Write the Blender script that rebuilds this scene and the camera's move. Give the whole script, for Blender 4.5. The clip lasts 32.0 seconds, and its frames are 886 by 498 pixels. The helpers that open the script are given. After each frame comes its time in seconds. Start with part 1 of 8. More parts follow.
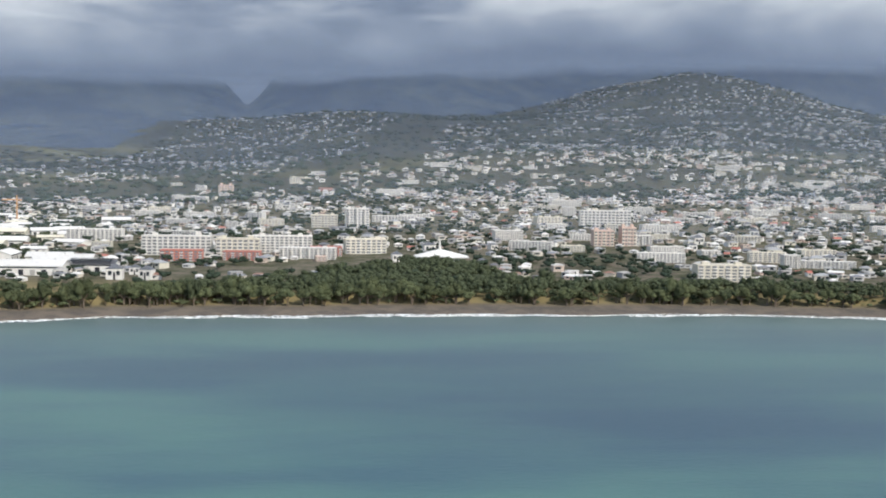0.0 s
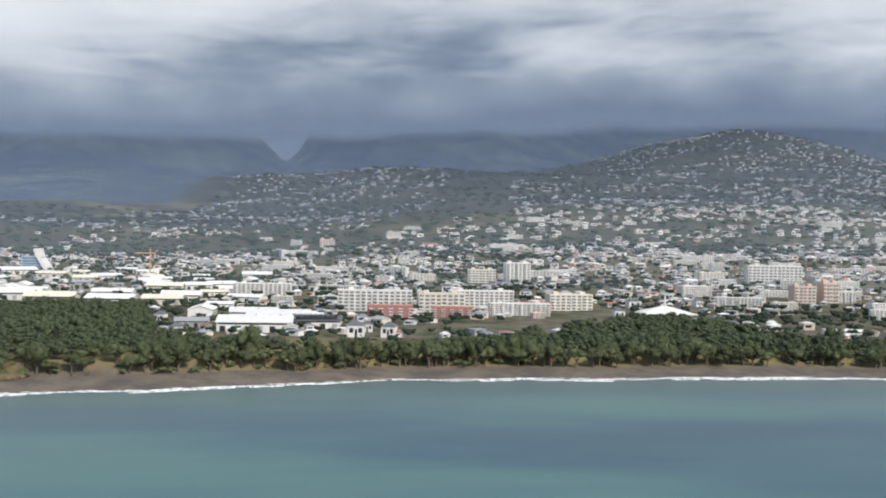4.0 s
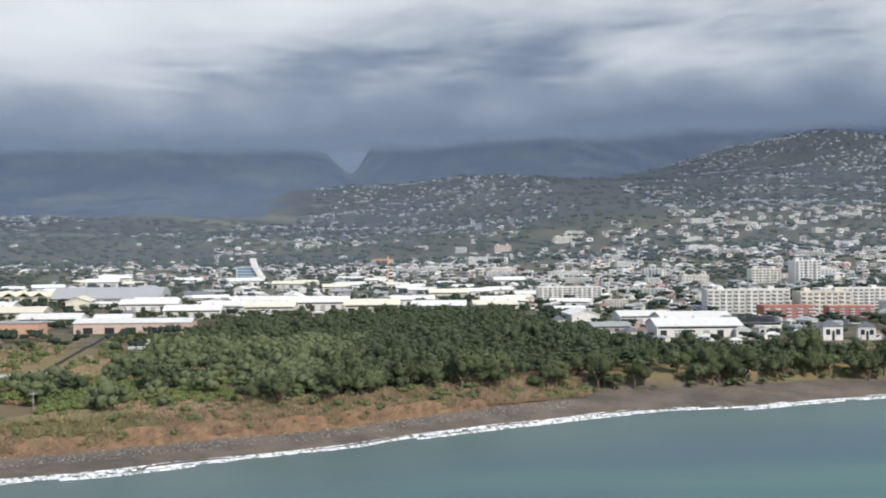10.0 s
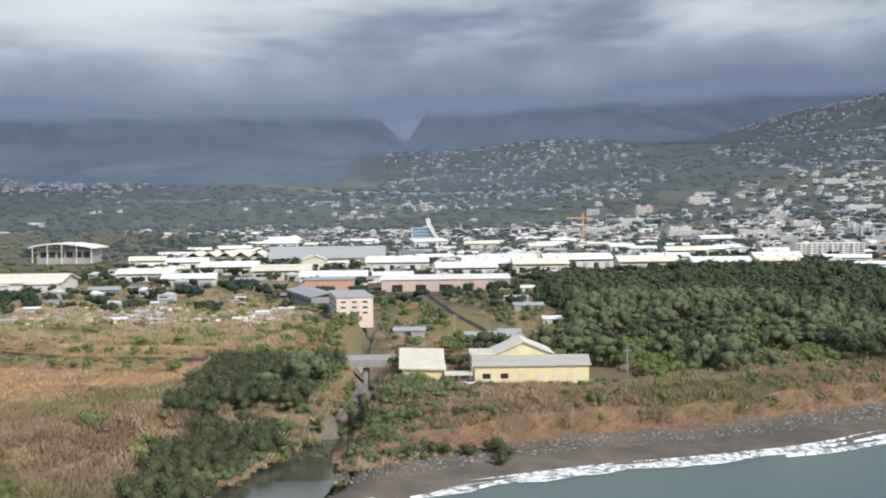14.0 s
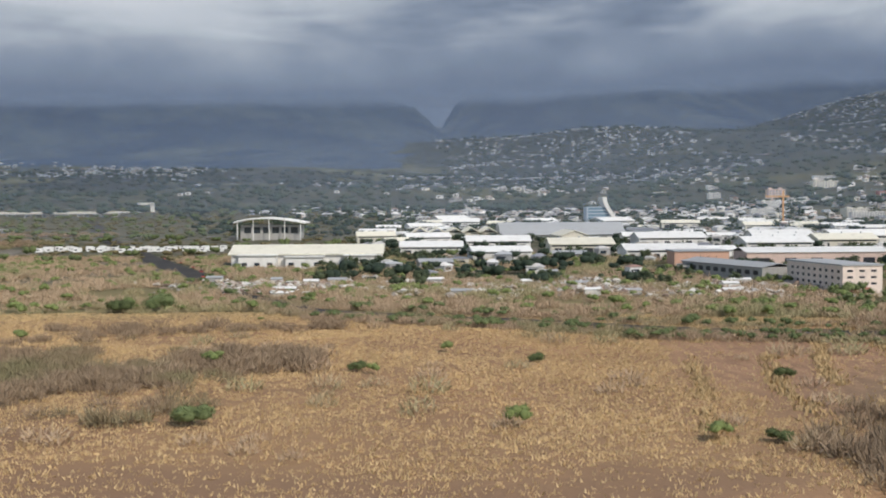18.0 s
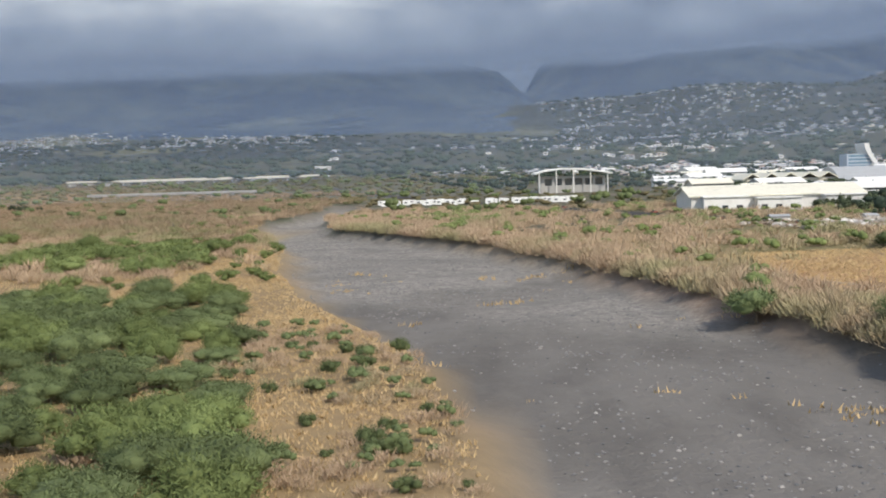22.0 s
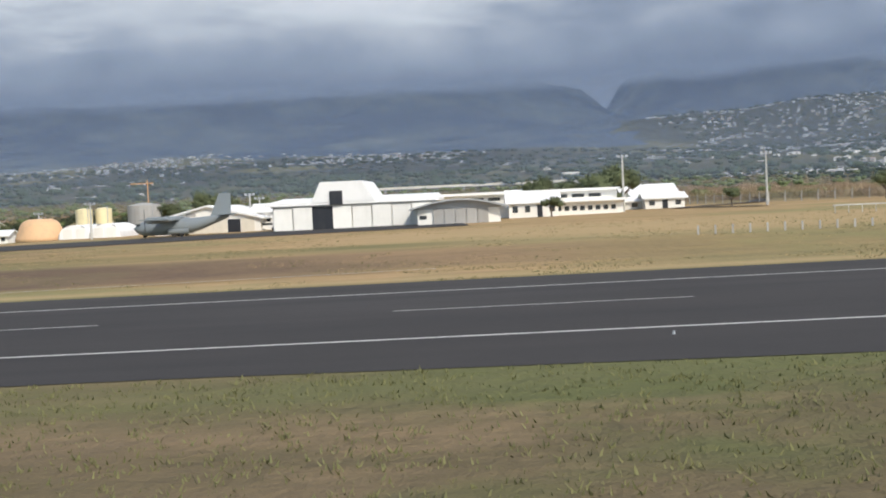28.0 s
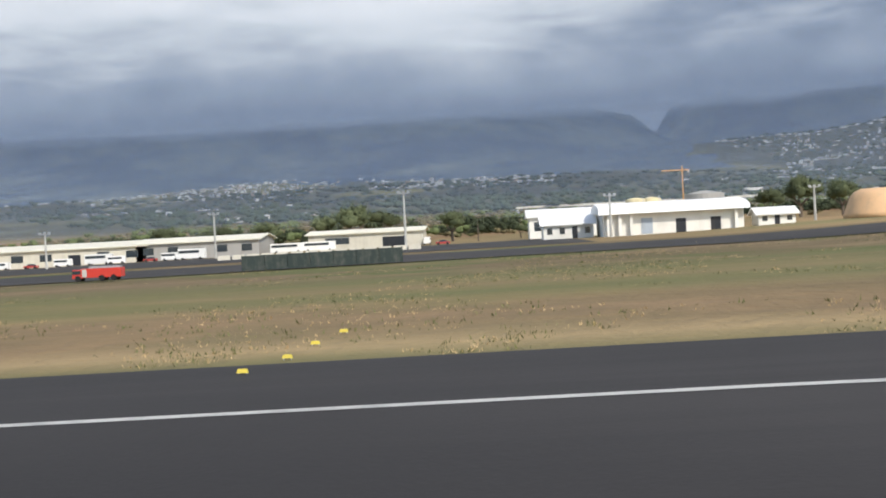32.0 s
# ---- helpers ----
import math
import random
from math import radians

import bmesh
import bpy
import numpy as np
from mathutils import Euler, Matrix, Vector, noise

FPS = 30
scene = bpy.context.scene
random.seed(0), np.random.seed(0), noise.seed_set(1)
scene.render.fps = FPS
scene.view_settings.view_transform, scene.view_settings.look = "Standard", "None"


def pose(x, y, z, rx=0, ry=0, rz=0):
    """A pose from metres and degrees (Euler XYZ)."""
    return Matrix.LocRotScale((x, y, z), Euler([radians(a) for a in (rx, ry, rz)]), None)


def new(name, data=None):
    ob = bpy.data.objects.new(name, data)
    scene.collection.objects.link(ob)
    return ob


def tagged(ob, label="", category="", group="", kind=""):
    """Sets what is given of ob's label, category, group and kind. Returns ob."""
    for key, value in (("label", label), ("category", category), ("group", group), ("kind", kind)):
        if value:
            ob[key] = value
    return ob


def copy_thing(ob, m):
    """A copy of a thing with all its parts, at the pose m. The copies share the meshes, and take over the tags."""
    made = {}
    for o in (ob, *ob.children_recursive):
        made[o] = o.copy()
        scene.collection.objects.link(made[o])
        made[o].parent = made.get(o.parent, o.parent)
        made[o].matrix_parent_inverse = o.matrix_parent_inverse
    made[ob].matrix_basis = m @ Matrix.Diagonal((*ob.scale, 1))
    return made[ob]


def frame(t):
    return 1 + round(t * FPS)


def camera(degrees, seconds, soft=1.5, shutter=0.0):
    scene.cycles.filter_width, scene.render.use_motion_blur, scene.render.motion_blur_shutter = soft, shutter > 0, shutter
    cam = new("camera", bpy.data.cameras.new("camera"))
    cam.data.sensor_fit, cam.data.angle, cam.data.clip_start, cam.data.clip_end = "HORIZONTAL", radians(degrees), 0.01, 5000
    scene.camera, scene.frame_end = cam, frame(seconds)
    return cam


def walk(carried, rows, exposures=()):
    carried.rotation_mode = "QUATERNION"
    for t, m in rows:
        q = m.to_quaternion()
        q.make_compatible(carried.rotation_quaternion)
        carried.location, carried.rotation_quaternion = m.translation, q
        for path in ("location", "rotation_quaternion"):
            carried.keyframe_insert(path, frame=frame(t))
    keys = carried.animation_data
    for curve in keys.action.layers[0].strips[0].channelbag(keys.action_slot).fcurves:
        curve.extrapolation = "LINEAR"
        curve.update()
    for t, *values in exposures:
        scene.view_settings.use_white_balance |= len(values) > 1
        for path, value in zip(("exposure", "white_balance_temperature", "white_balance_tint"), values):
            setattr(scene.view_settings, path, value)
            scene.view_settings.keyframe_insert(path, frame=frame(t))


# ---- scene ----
cam = camera(40.49, 32.0, soft=1.9)
ROWS = [
    (0.0, -0.00, -0.15, 63.21, -3.88, -3.71, 0.87),
    (0.5, -14.50, 7.36, 62.39, -3.97, -3.02, 1.36),
    (1.0, -28.97, 14.83, 61.56, -3.93, -2.23, 1.35),
    (1.5, -43.43, 22.26, 60.73, -4.03, -1.90, 1.23),
    (2.0, -57.87, 29.64, 59.90, -4.26, -1.80, 0.94),
    (2.5, -72.29, 36.98, 59.07, -4.50, -1.63, 0.60),
    (4.5, -130.02, 65.94, 55.70, -2.89, -0.66, 0.89),
    (5.0, -144.48, 73.09, 54.84, -2.16, -0.48, 0.38),
    (5.5, -158.95, 80.21, 53.98, -1.55, -1.14, -0.09),
    (6.0, -173.46, 87.30, 53.11, -1.04, -0.61, -0.89),
    (6.5, -187.99, 94.36, 52.23, -2.31, 0.22, -1.19),
    (7.0, -202.55, 101.38, 51.34, -3.66, 0.91, -0.99),
    (7.5, -217.15, 108.38, 50.45, -3.95, 1.39, -0.65),
    (8.0, -231.78, 115.35, 49.54, -3.72, 1.51, -0.39),
    (8.5, -246.47, 122.29, 48.63, -3.34, 1.22, -0.44),
    (9.0, -261.19, 129.21, 47.71, -3.20, 0.89, -0.77),
    (9.5, -275.97, 136.10, 46.78, -3.14, 0.44, -0.59),
    (10.0, -290.81, 142.97, 45.84, -2.55, -0.29, -0.32),
    (10.5, -305.70, 149.82, 44.89, -1.96, -0.95, -0.33),
    (11.0, -320.65, 156.64, 43.94, -1.26, -1.83, -0.36),
    (11.5, -335.66, 163.44, 42.97, -0.84, -3.01, -0.39),
    (12.0, -350.74, 170.22, 42.00, -0.58, -3.51, -0.69),
    (12.5, -365.88, 176.97, 41.02, -0.74, -2.34, -0.62),
    (13.0, -381.09, 183.71, 40.04, -0.78, -1.80, -0.86),
    (13.5, -396.38, 190.43, 39.05, -1.02, -1.70, -0.75),
    (15.5, -458.29, 217.09, 35.02, -2.50, -2.21, -0.52),
    (16.0, -473.97, 223.71, 34.01, -2.29, -2.93, -0.13),
    (16.5, -489.73, 230.31, 33.00, -2.21, -3.12, -0.11),
    (17.0, -505.57, 236.89, 31.98, -1.74, -1.79, -0.21),
    (17.5, -521.50, 243.44, 30.96, -1.50, -1.60, -0.26),
    (18.0, -537.52, 249.98, 29.95, -1.45, -2.15, -0.35),
    (18.5, -553.62, 256.50, 28.94, -1.44, -2.17, -0.78),
    (19.0, -569.81, 263.00, 27.93, -1.19, -1.62, -1.00),
    (19.5, -586.08, 269.48, 26.93, -0.94, -1.26, -0.83),
    (20.0, -602.45, 275.94, 25.94, -0.54, -1.41, -0.31),
    (20.5, -618.90, 282.37, 24.96, -0.20, -1.54, -0.22),
    (21.0, -635.44, 288.79, 23.98, 0.28, -1.78, -0.79),
    (21.5, -652.08, 295.18, 23.02, 0.67, -2.69, -1.25),
    (22.0, -668.80, 301.55, 22.07, 1.02, -3.57, -1.72),
    (22.5, -685.60, 307.89, 21.14, 1.16, -3.17, -1.75),
    (23.0, -702.50, 314.21, 20.22, 1.42, -1.80, -1.88),
    (23.5, -719.48, 320.50, 19.33, 1.67, -1.65, -2.21),
    (24.0, -736.55, 326.77, 18.45, 1.75, -1.99, -2.64),
    (24.5, -753.71, 333.01, 17.60, 1.71, -2.04, -2.96),
    (25.0, -770.95, 339.22, 16.78, 1.88, -1.98, -2.63),
    (25.5, -788.27, 345.41, 15.98, 2.06, -1.97, -2.38),
    (26.0, -805.68, 351.56, 15.21, 2.52, -2.23, -1.47),
    (26.5, -823.17, 357.68, 14.48, 2.99, -2.72, -1.18),
    (28.5, -893.89, 381.83, 11.91, 2.06, -1.73, -2.82),
    (29.0, -911.75, 387.77, 11.38, 2.09, -0.04, -2.74),
    (29.5, -929.69, 393.68, 10.89, 1.93, 0.56, -2.92),
    (30.0, -947.69, 399.54, 10.46, 2.29, -0.46, -3.17),
    (30.5, -965.75, 405.36, 10.08, 2.16, -0.94, -3.14),
    (31.0, -983.88, 411.14, 9.76, 2.44, -0.99, -3.19),
    (31.5, -1002.06, 416.87, 9.50, 2.33, -0.83, -2.83),
    (32.0, -1020.31, 422.55, 9.30, 2.57, -0.83, -2.96),
]
walk(cam, [(t, pose(x, y, z, 90 + pitch, 0, yaw) @ pose(0, 0, 0, 0, 0, roll)) for t, x, y, z, yaw, pitch, roll in ROWS],
     exposures=[(0.0, 0.30), (8.0, 0.24), (13.0, 0.28), (16.0, 0.22), (18.0, 0.0), (20.0, 0.18), (22.0, 0.30), (24.0, 0.54), (26.5, 0.42), (29.0, 0.28), (32.0, 0.36)])

# ---- sky and sun ----
SUN_TO = Vector((0.50, -0.72, 0.74)).normalized()
world = bpy.data.worlds.new("sky")
scene.world = world
world.use_nodes = True
wn, wl = world.node_tree.nodes, world.node_tree.links
sky = wn.new("ShaderNodeTexSky")
sky.sky_type, sky.sun_disc = "NISHITA", False
sky.sun_elevation = math.asin(SUN_TO.z)
sky.sun_rotation = math.atan2(SUN_TO.x, SUN_TO.y)
wl.new(sky.outputs[0], wn["Background"].inputs[0])
wn["Background"].inputs[1].default_value = 0.15
sun_data = bpy.data.lights.new("sun", "SUN")
sun_data.energy, sun_data.angle, sun_data.color = 2.9, radians(0.6), (1.0, 0.93, 0.82)
sun = new("sun", sun_data)
sun.matrix_world = Matrix.Translation((0, 0, 900)) @ SUN_TO.to_track_quat("Z", "Y").to_matrix().to_4x4()


# ---- materials ----
class Nodes:
    """A short hand for node materials."""

    def __init__(self, name, rough=0.8, metal=0.0, spec=0.3):
        self.mat = bpy.data.materials.new(name)
        self.mat.use_nodes = True
        self.n, self.l = self.mat.node_tree.nodes, self.mat.node_tree.links
        self.b = self.n["Principled BSDF"]
        self.b.inputs["Roughness"].default_value = rough
        self.b.inputs["Metallic"].default_value = metal
        self.b.inputs["Specular IOR Level"].default_value = spec
        self.geo = self.n.new("ShaderNodeNewGeometry")

    def add(self, kind, **values):
        node = self.n.new(kind)
        for k, v in values.items():
            node.inputs[k].default_value = v
        return node

    def noise(self, scale, detail=4.0, rough=0.6, vec=None, stretch=None):
        node = self.add("ShaderNodeTexNoise", Scale=scale, Detail=detail, Roughness=rough)
        src = vec or self.geo.outputs["Position"]
        if stretch:
            m = self.n.new("ShaderNodeMapping")
            m.inputs["Scale"].default_value = stretch
            self.l.new(src, m.inputs["Vector"])
            src = m.outputs[0]
        self.l.new(src, node.inputs["Vector"])
        return node.outputs["Fac"]

    def ramp(self, fac, stops):
        node = self.n.new("ShaderNodeValToRGB")
        self.l.new(fac, node.inputs[0])
        e = node.color_ramp.elements
        while len(e) < len(stops):
            e.new(0.5)
        for k, (p, c) in enumerate(stops):
            e[k].position, e[k].color = p, (*c, 1) if len(c) == 3 else (c[0], c[0], c[0], 1)
        return node.outputs[0]

    def mix(self, fac, a, b, blend="MIX"):
        node = self.n.new("ShaderNodeMix")
        node.data_type, node.blend_type = "RGBA", blend
        for sock, v in ((node.inputs[0], fac), (node.inputs[6], a), (node.inputs[7], b)):
            if isinstance(v, (int, float)):
                sock.default_value = v
            elif isinstance(v, tuple):
                sock.default_value = (*v, 1)
            else:
                self.l.new(v, sock)
        return node.outputs[2]

    def math(self, op, a, b=0.0):
        node = self.n.new("ShaderNodeMath")
        node.operation = op
        for sock, v in zip(node.inputs, (a, b)):
            if isinstance(v, (int, float)):
                sock.default_value = v
            else:
                self.l.new(v, sock)
        return node.outputs[0]

    def attr(self, name):
        node = self.n.new("ShaderNodeAttribute")
        node.attribute_name = name
        return node.outputs["Fac"]

    def bump(self, height, strength=0.3, distance=0.1):
        node = self.n.new("ShaderNodeBump")
        node.inputs["Strength"].default_value, node.inputs["Distance"].default_value = strength, distance
        self.l.new(height, node.inputs["Height"])
        self.l.new(node.outputs[0], self.b.inputs["Normal"])

    def color(self, c):
        if isinstance(c, tuple):
            self.b.inputs["Base Color"].default_value = (*c, 1)
        else:
            self.l.new(c, self.b.inputs["Base Color"])
        return self.mat


def weathered(name, base, dirt=(0.25, 0.22, 0.18), amount=0.35, scale=0.4, rough=0.7, metal=0.0, island=0.0, objrand=0.12, grain=9.0):
    """Paint, plaster or sheet with stains, streaks and a little change from piece to piece."""
    k = Nodes(name, rough, metal)
    big = k.noise(scale, 5, 0.65)
    streak = k.noise(scale * 2.2, 3, 0.6, stretch=(1, 1, 0.15))
    both = k.math("MULTIPLY", big, streak)
    c = k.mix(k.math("MULTIPLY", k.ramp(both, [(0.22, (0.0,)), (0.5, (1.0,))]), amount), base, dirt)
    info = k.n.new("ShaderNodeObjectInfo").outputs["Random"]
    var = k.math("ADD", k.math("MULTIPLY", info, objrand), 1.0 - objrand)
    if island:
        var = k.math("MULTIPLY", var, k.math("ADD", k.math("MULTIPLY", k.geo.outputs["Random Per Island"], island), 1.0 - island))
    c = k.mix(1.0, c, var, "MULTIPLY")
    k.bump(k.noise(grain, 3), 0.25, 0.03)
    return k.color(c)


def leafage(name, dark, light, dry=None):
    k = Nodes(name, 0.85, spec=0.04)
    isl = k.geo.outputs["Random Per Island"]
    c = k.mix(k.math("ADD", k.math("MULTIPLY", isl, 0.55), 0.2), dark, light)
    c = k.mix(k.ramp(k.noise(0.06, 3), [(0.35, (0.0,)), (0.7, (0.7,))]), c, light)
    if dry:
        c = k.mix(k.ramp(k.noise(0.035, 3), [(0.5, (0.0,)), (0.62, (0.85,))]), c, dry)
    info = k.n.new("ShaderNodeObjectInfo").outputs["Random"]
    c = k.mix(1.0, c, k.math("ADD", k.math("MULTIPLY", info, 0.5), 0.7), "MULTIPLY")
    k.l.new(k.ramp(isl, [(0, (0.55,)), (1, (0.9,))]), k.b.inputs["Roughness"])
    return k.color(c)


def tinted(name, palette, rough=0.75, dirt=0.3, metal=0.0):
    """Many pieces in one mesh, each island with a colour of its own from a short palette."""
    k = Nodes(name, rough, metal)
    node = k.n.new("ShaderNodeValToRGB")
    node.color_ramp.interpolation = "CONSTANT"
    k.l.new(k.geo.outputs["Random Per Island"], node.inputs[0])
    e = node.color_ramp.elements
    while len(e) < len(palette):
        e.new(0.5)
    for i, c in enumerate(palette):
        e[i].position, e[i].color = i / len(palette), (*c, 1)
    c = k.mix(k.math("MULTIPLY", k.ramp(k.noise(0.5, 5, stretch=(1, 1, 0.3)), [(0.4, (0.0,)), (0.7, (1.0,))]), dirt), node.outputs[0], (0.2, 0.18, 0.16))
    return k.color(c)


M_WHITE = weathered("white_plaster", (0.72, 0.70, 0.66))
M_CREAM = weathered("cream_plaster", (0.66, 0.62, 0.52))
M_YELLOW = weathered("pale_yellow_plaster", (0.78, 0.68, 0.42))
M_PINK = weathered("pink_plaster", (0.62, 0.47, 0.40))
M_ORANGE = weathered("orange_plaster", (0.60, 0.36, 0.26))
M_RED = weathered("red_plaster", (0.46, 0.17, 0.13))
M_GREY = weathered("grey_concrete", (0.38, 0.37, 0.35), amount=0.5)
M_BLUEGREY = weathered("blue_grey_plaster", (0.42, 0.48, 0.55))
M_ROOFW = weathered("white_sheet_roof", (0.78, 0.77, 0.74), rough=0.55, amount=0.35, scale=0.25)
M_AIRW = weathered("white_hangar_paint", (0.82, 0.80, 0.74), amount=0.2)
M_AIRR = weathered("white_hangar_roof", (0.84, 0.83, 0.80), rough=0.5, amount=0.2, scale=0.25)
M_ROOFG = weathered("grey_sheet_roof", (0.36, 0.37, 0.38), rough=0.5, scale=0.25)
M_ROOFD = weathered("dark_sheet_roof", (0.13, 0.14, 0.16), rough=0.5, scale=0.25)
M_ROOFY = weathered("cream_sheet_roof", (0.74, 0.70, 0.57), rough=0.5, scale=0.25)
# near-black; on open bays and slots it paints the shade inside
M_DARK = weathered("dark_opening", (0.025, 0.028, 0.035), rough=0.4, amount=0.1)
M_STEEL = weathered("galvanised_steel", (0.48, 0.49, 0.50), rough=0.45, metal=0.6, scale=2.0)
M_SILO = weathered("pale_orange_paint", (0.74, 0.47, 0.26), scale=0.6)
M_OLIVES = leafage("olive_scrub", (0.10, 0.088, 0.05), (0.21, 0.175, 0.095), dry=(0.12, 0.125, 0.06))
M_RUST = weathered("orange_primer_steel", (0.62, 0.33, 0.14), scale=1.0)
M_GREENP = weathered("dark_green_netting", (0.035, 0.05, 0.045), scale=1.5)
M_PAINTW = weathered("white_road_paint", (0.50, 0.49, 0.455), dirt=(0.12, 0.12, 0.12), amount=0.55, scale=0.8, rough=0.6)
M_PAINTY = weathered("yellow_road_paint", (0.60, 0.52, 0.25), dirt=(0.12, 0.12, 0.12), amount=0.6, scale=0.8, rough=0.6)
M_MARKER = weathered("yellow_marker_paint", (0.62, 0.50, 0.07), amount=0.2)
M_CARS = tinted("car_paint", [(0.75, 0.75, 0.75), (0.5, 0.5, 0.52), (0.06, 0.06, 0.07), (0.4, 0.05, 0.04), (0.8, 0.8, 0.78), (0.1, 0.15, 0.3)], rough=0.3, dirt=0.1)
M_REDP = weathered("red_vehicle_paint", (0.55, 0.05, 0.035), rough=0.35, amount=0.15)
M_TYRE = weathered("black_rubber", (0.02, 0.02, 0.02), rough=0.9)
M_GLASS = Nodes("dark_window_glass", 0.12, spec=0.6).color((0.03, 0.04, 0.05))
M_WIN = weathered("shaded_window", (0.17, 0.18, 0.20), amount=0.2, rough=0.4)
M_BLUEGL = Nodes("blue_curtain_glass", 0.15, spec=0.7).color((0.12, 0.2, 0.27))
M_PLANE = weathered("grey_aircraft_paint", (0.20, 0.23, 0.245), rough=0.5, amount=0.25, scale=0.6)
M_BARK = weathered("bark", (0.13, 0.10, 0.075), scale=2.0)
M_STONE = tinted("river_stone", [(0.24, 0.23, 0.22), (0.18, 0.175, 0.17), (0.31, 0.29, 0.265), (0.14, 0.14, 0.14)], rough=0.9)
M_WALLS = tinted("town_walls", [(0.74, 0.72, 0.68), (0.60, 0.58, 0.55), (0.68, 0.63, 0.54), (0.42, 0.41, 0.40), (0.52, 0.43, 0.36), (0.78, 0.76, 0.73), (0.36, 0.36, 0.36)])
M_ROOFS = tinted("town_roofs", [(0.74, 0.73, 0.71), (0.44, 0.45, 0.46), (0.78, 0.76, 0.73), (0.24, 0.25, 0.28), (0.45, 0.44, 0.42), (0.30, 0.17, 0.13), (0.55, 0.53, 0.50), (0.16, 0.17, 0.20)], rough=0.55)
M_LEAF = leafage("tree_leaves", (0.043, 0.056, 0.035), (0.08, 0.096, 0.054))
M_LEAFB = leafage("bright_leaves", (0.10, 0.132, 0.048), (0.195, 0.232, 0.085))
M_LEAFO = leafage("olive_leaves", (0.08, 0.106, 0.046), (0.158, 0.188, 0.082))
M_LEAFE = leafage("wood_edge_leaves", (0.062, 0.078, 0.042), (0.125, 0.142, 0.074))
# bluish dark green, distance haze painted into these leaves
M_LEAFD = leafage("hill_trees", (0.026, 0.042, 0.034), (0.055, 0.074, 0.05))
M_SCRUB = leafage("dry_scrub", (0.33, 0.24, 0.16), (0.47, 0.35, 0.235), dry=(0.31, 0.285, 0.155))
M_TURF = leafage("olive_turf", (0.085, 0.094, 0.04), (0.185, 0.175, 0.08))
M_STRAW = leafage("dry_grass", (0.40, 0.28, 0.14), (0.60, 0.44, 0.235))


def asphalt():
    k = Nodes("worn_asphalt", 0.85)
    c = k.mix(k.ramp(k.noise(0.05, 4), [(0.35, (0.0,)), (0.65, (1.0,))]), (0.0185, 0.0166, 0.0162), (0.0345, 0.0312, 0.0297))
    c = k.mix(k.ramp(k.noise(0.35, 4, stretch=(0.06, 1, 1)), [(0.45, (0.0,)), (0.65, (0.75,))]), c, (0.0155, 0.0143, 0.0145))
    c = k.mix(k.math("MULTIPLY", k.noise(6, 4), 0.35), c, (0.047, 0.043, 0.041))
    c = k.mix(k.ramp(k.noise(0.022, 5, 0.7, stretch=(0.3, 1, 1)), [(0.46, (0.0,)), (0.64, (0.7,))]), c, (0.048, 0.042, 0.0375))
    k.bump(k.noise(9, 3), 0.3, 0.02)
    return k.color(c)


M_ASPHALT = asphalt()


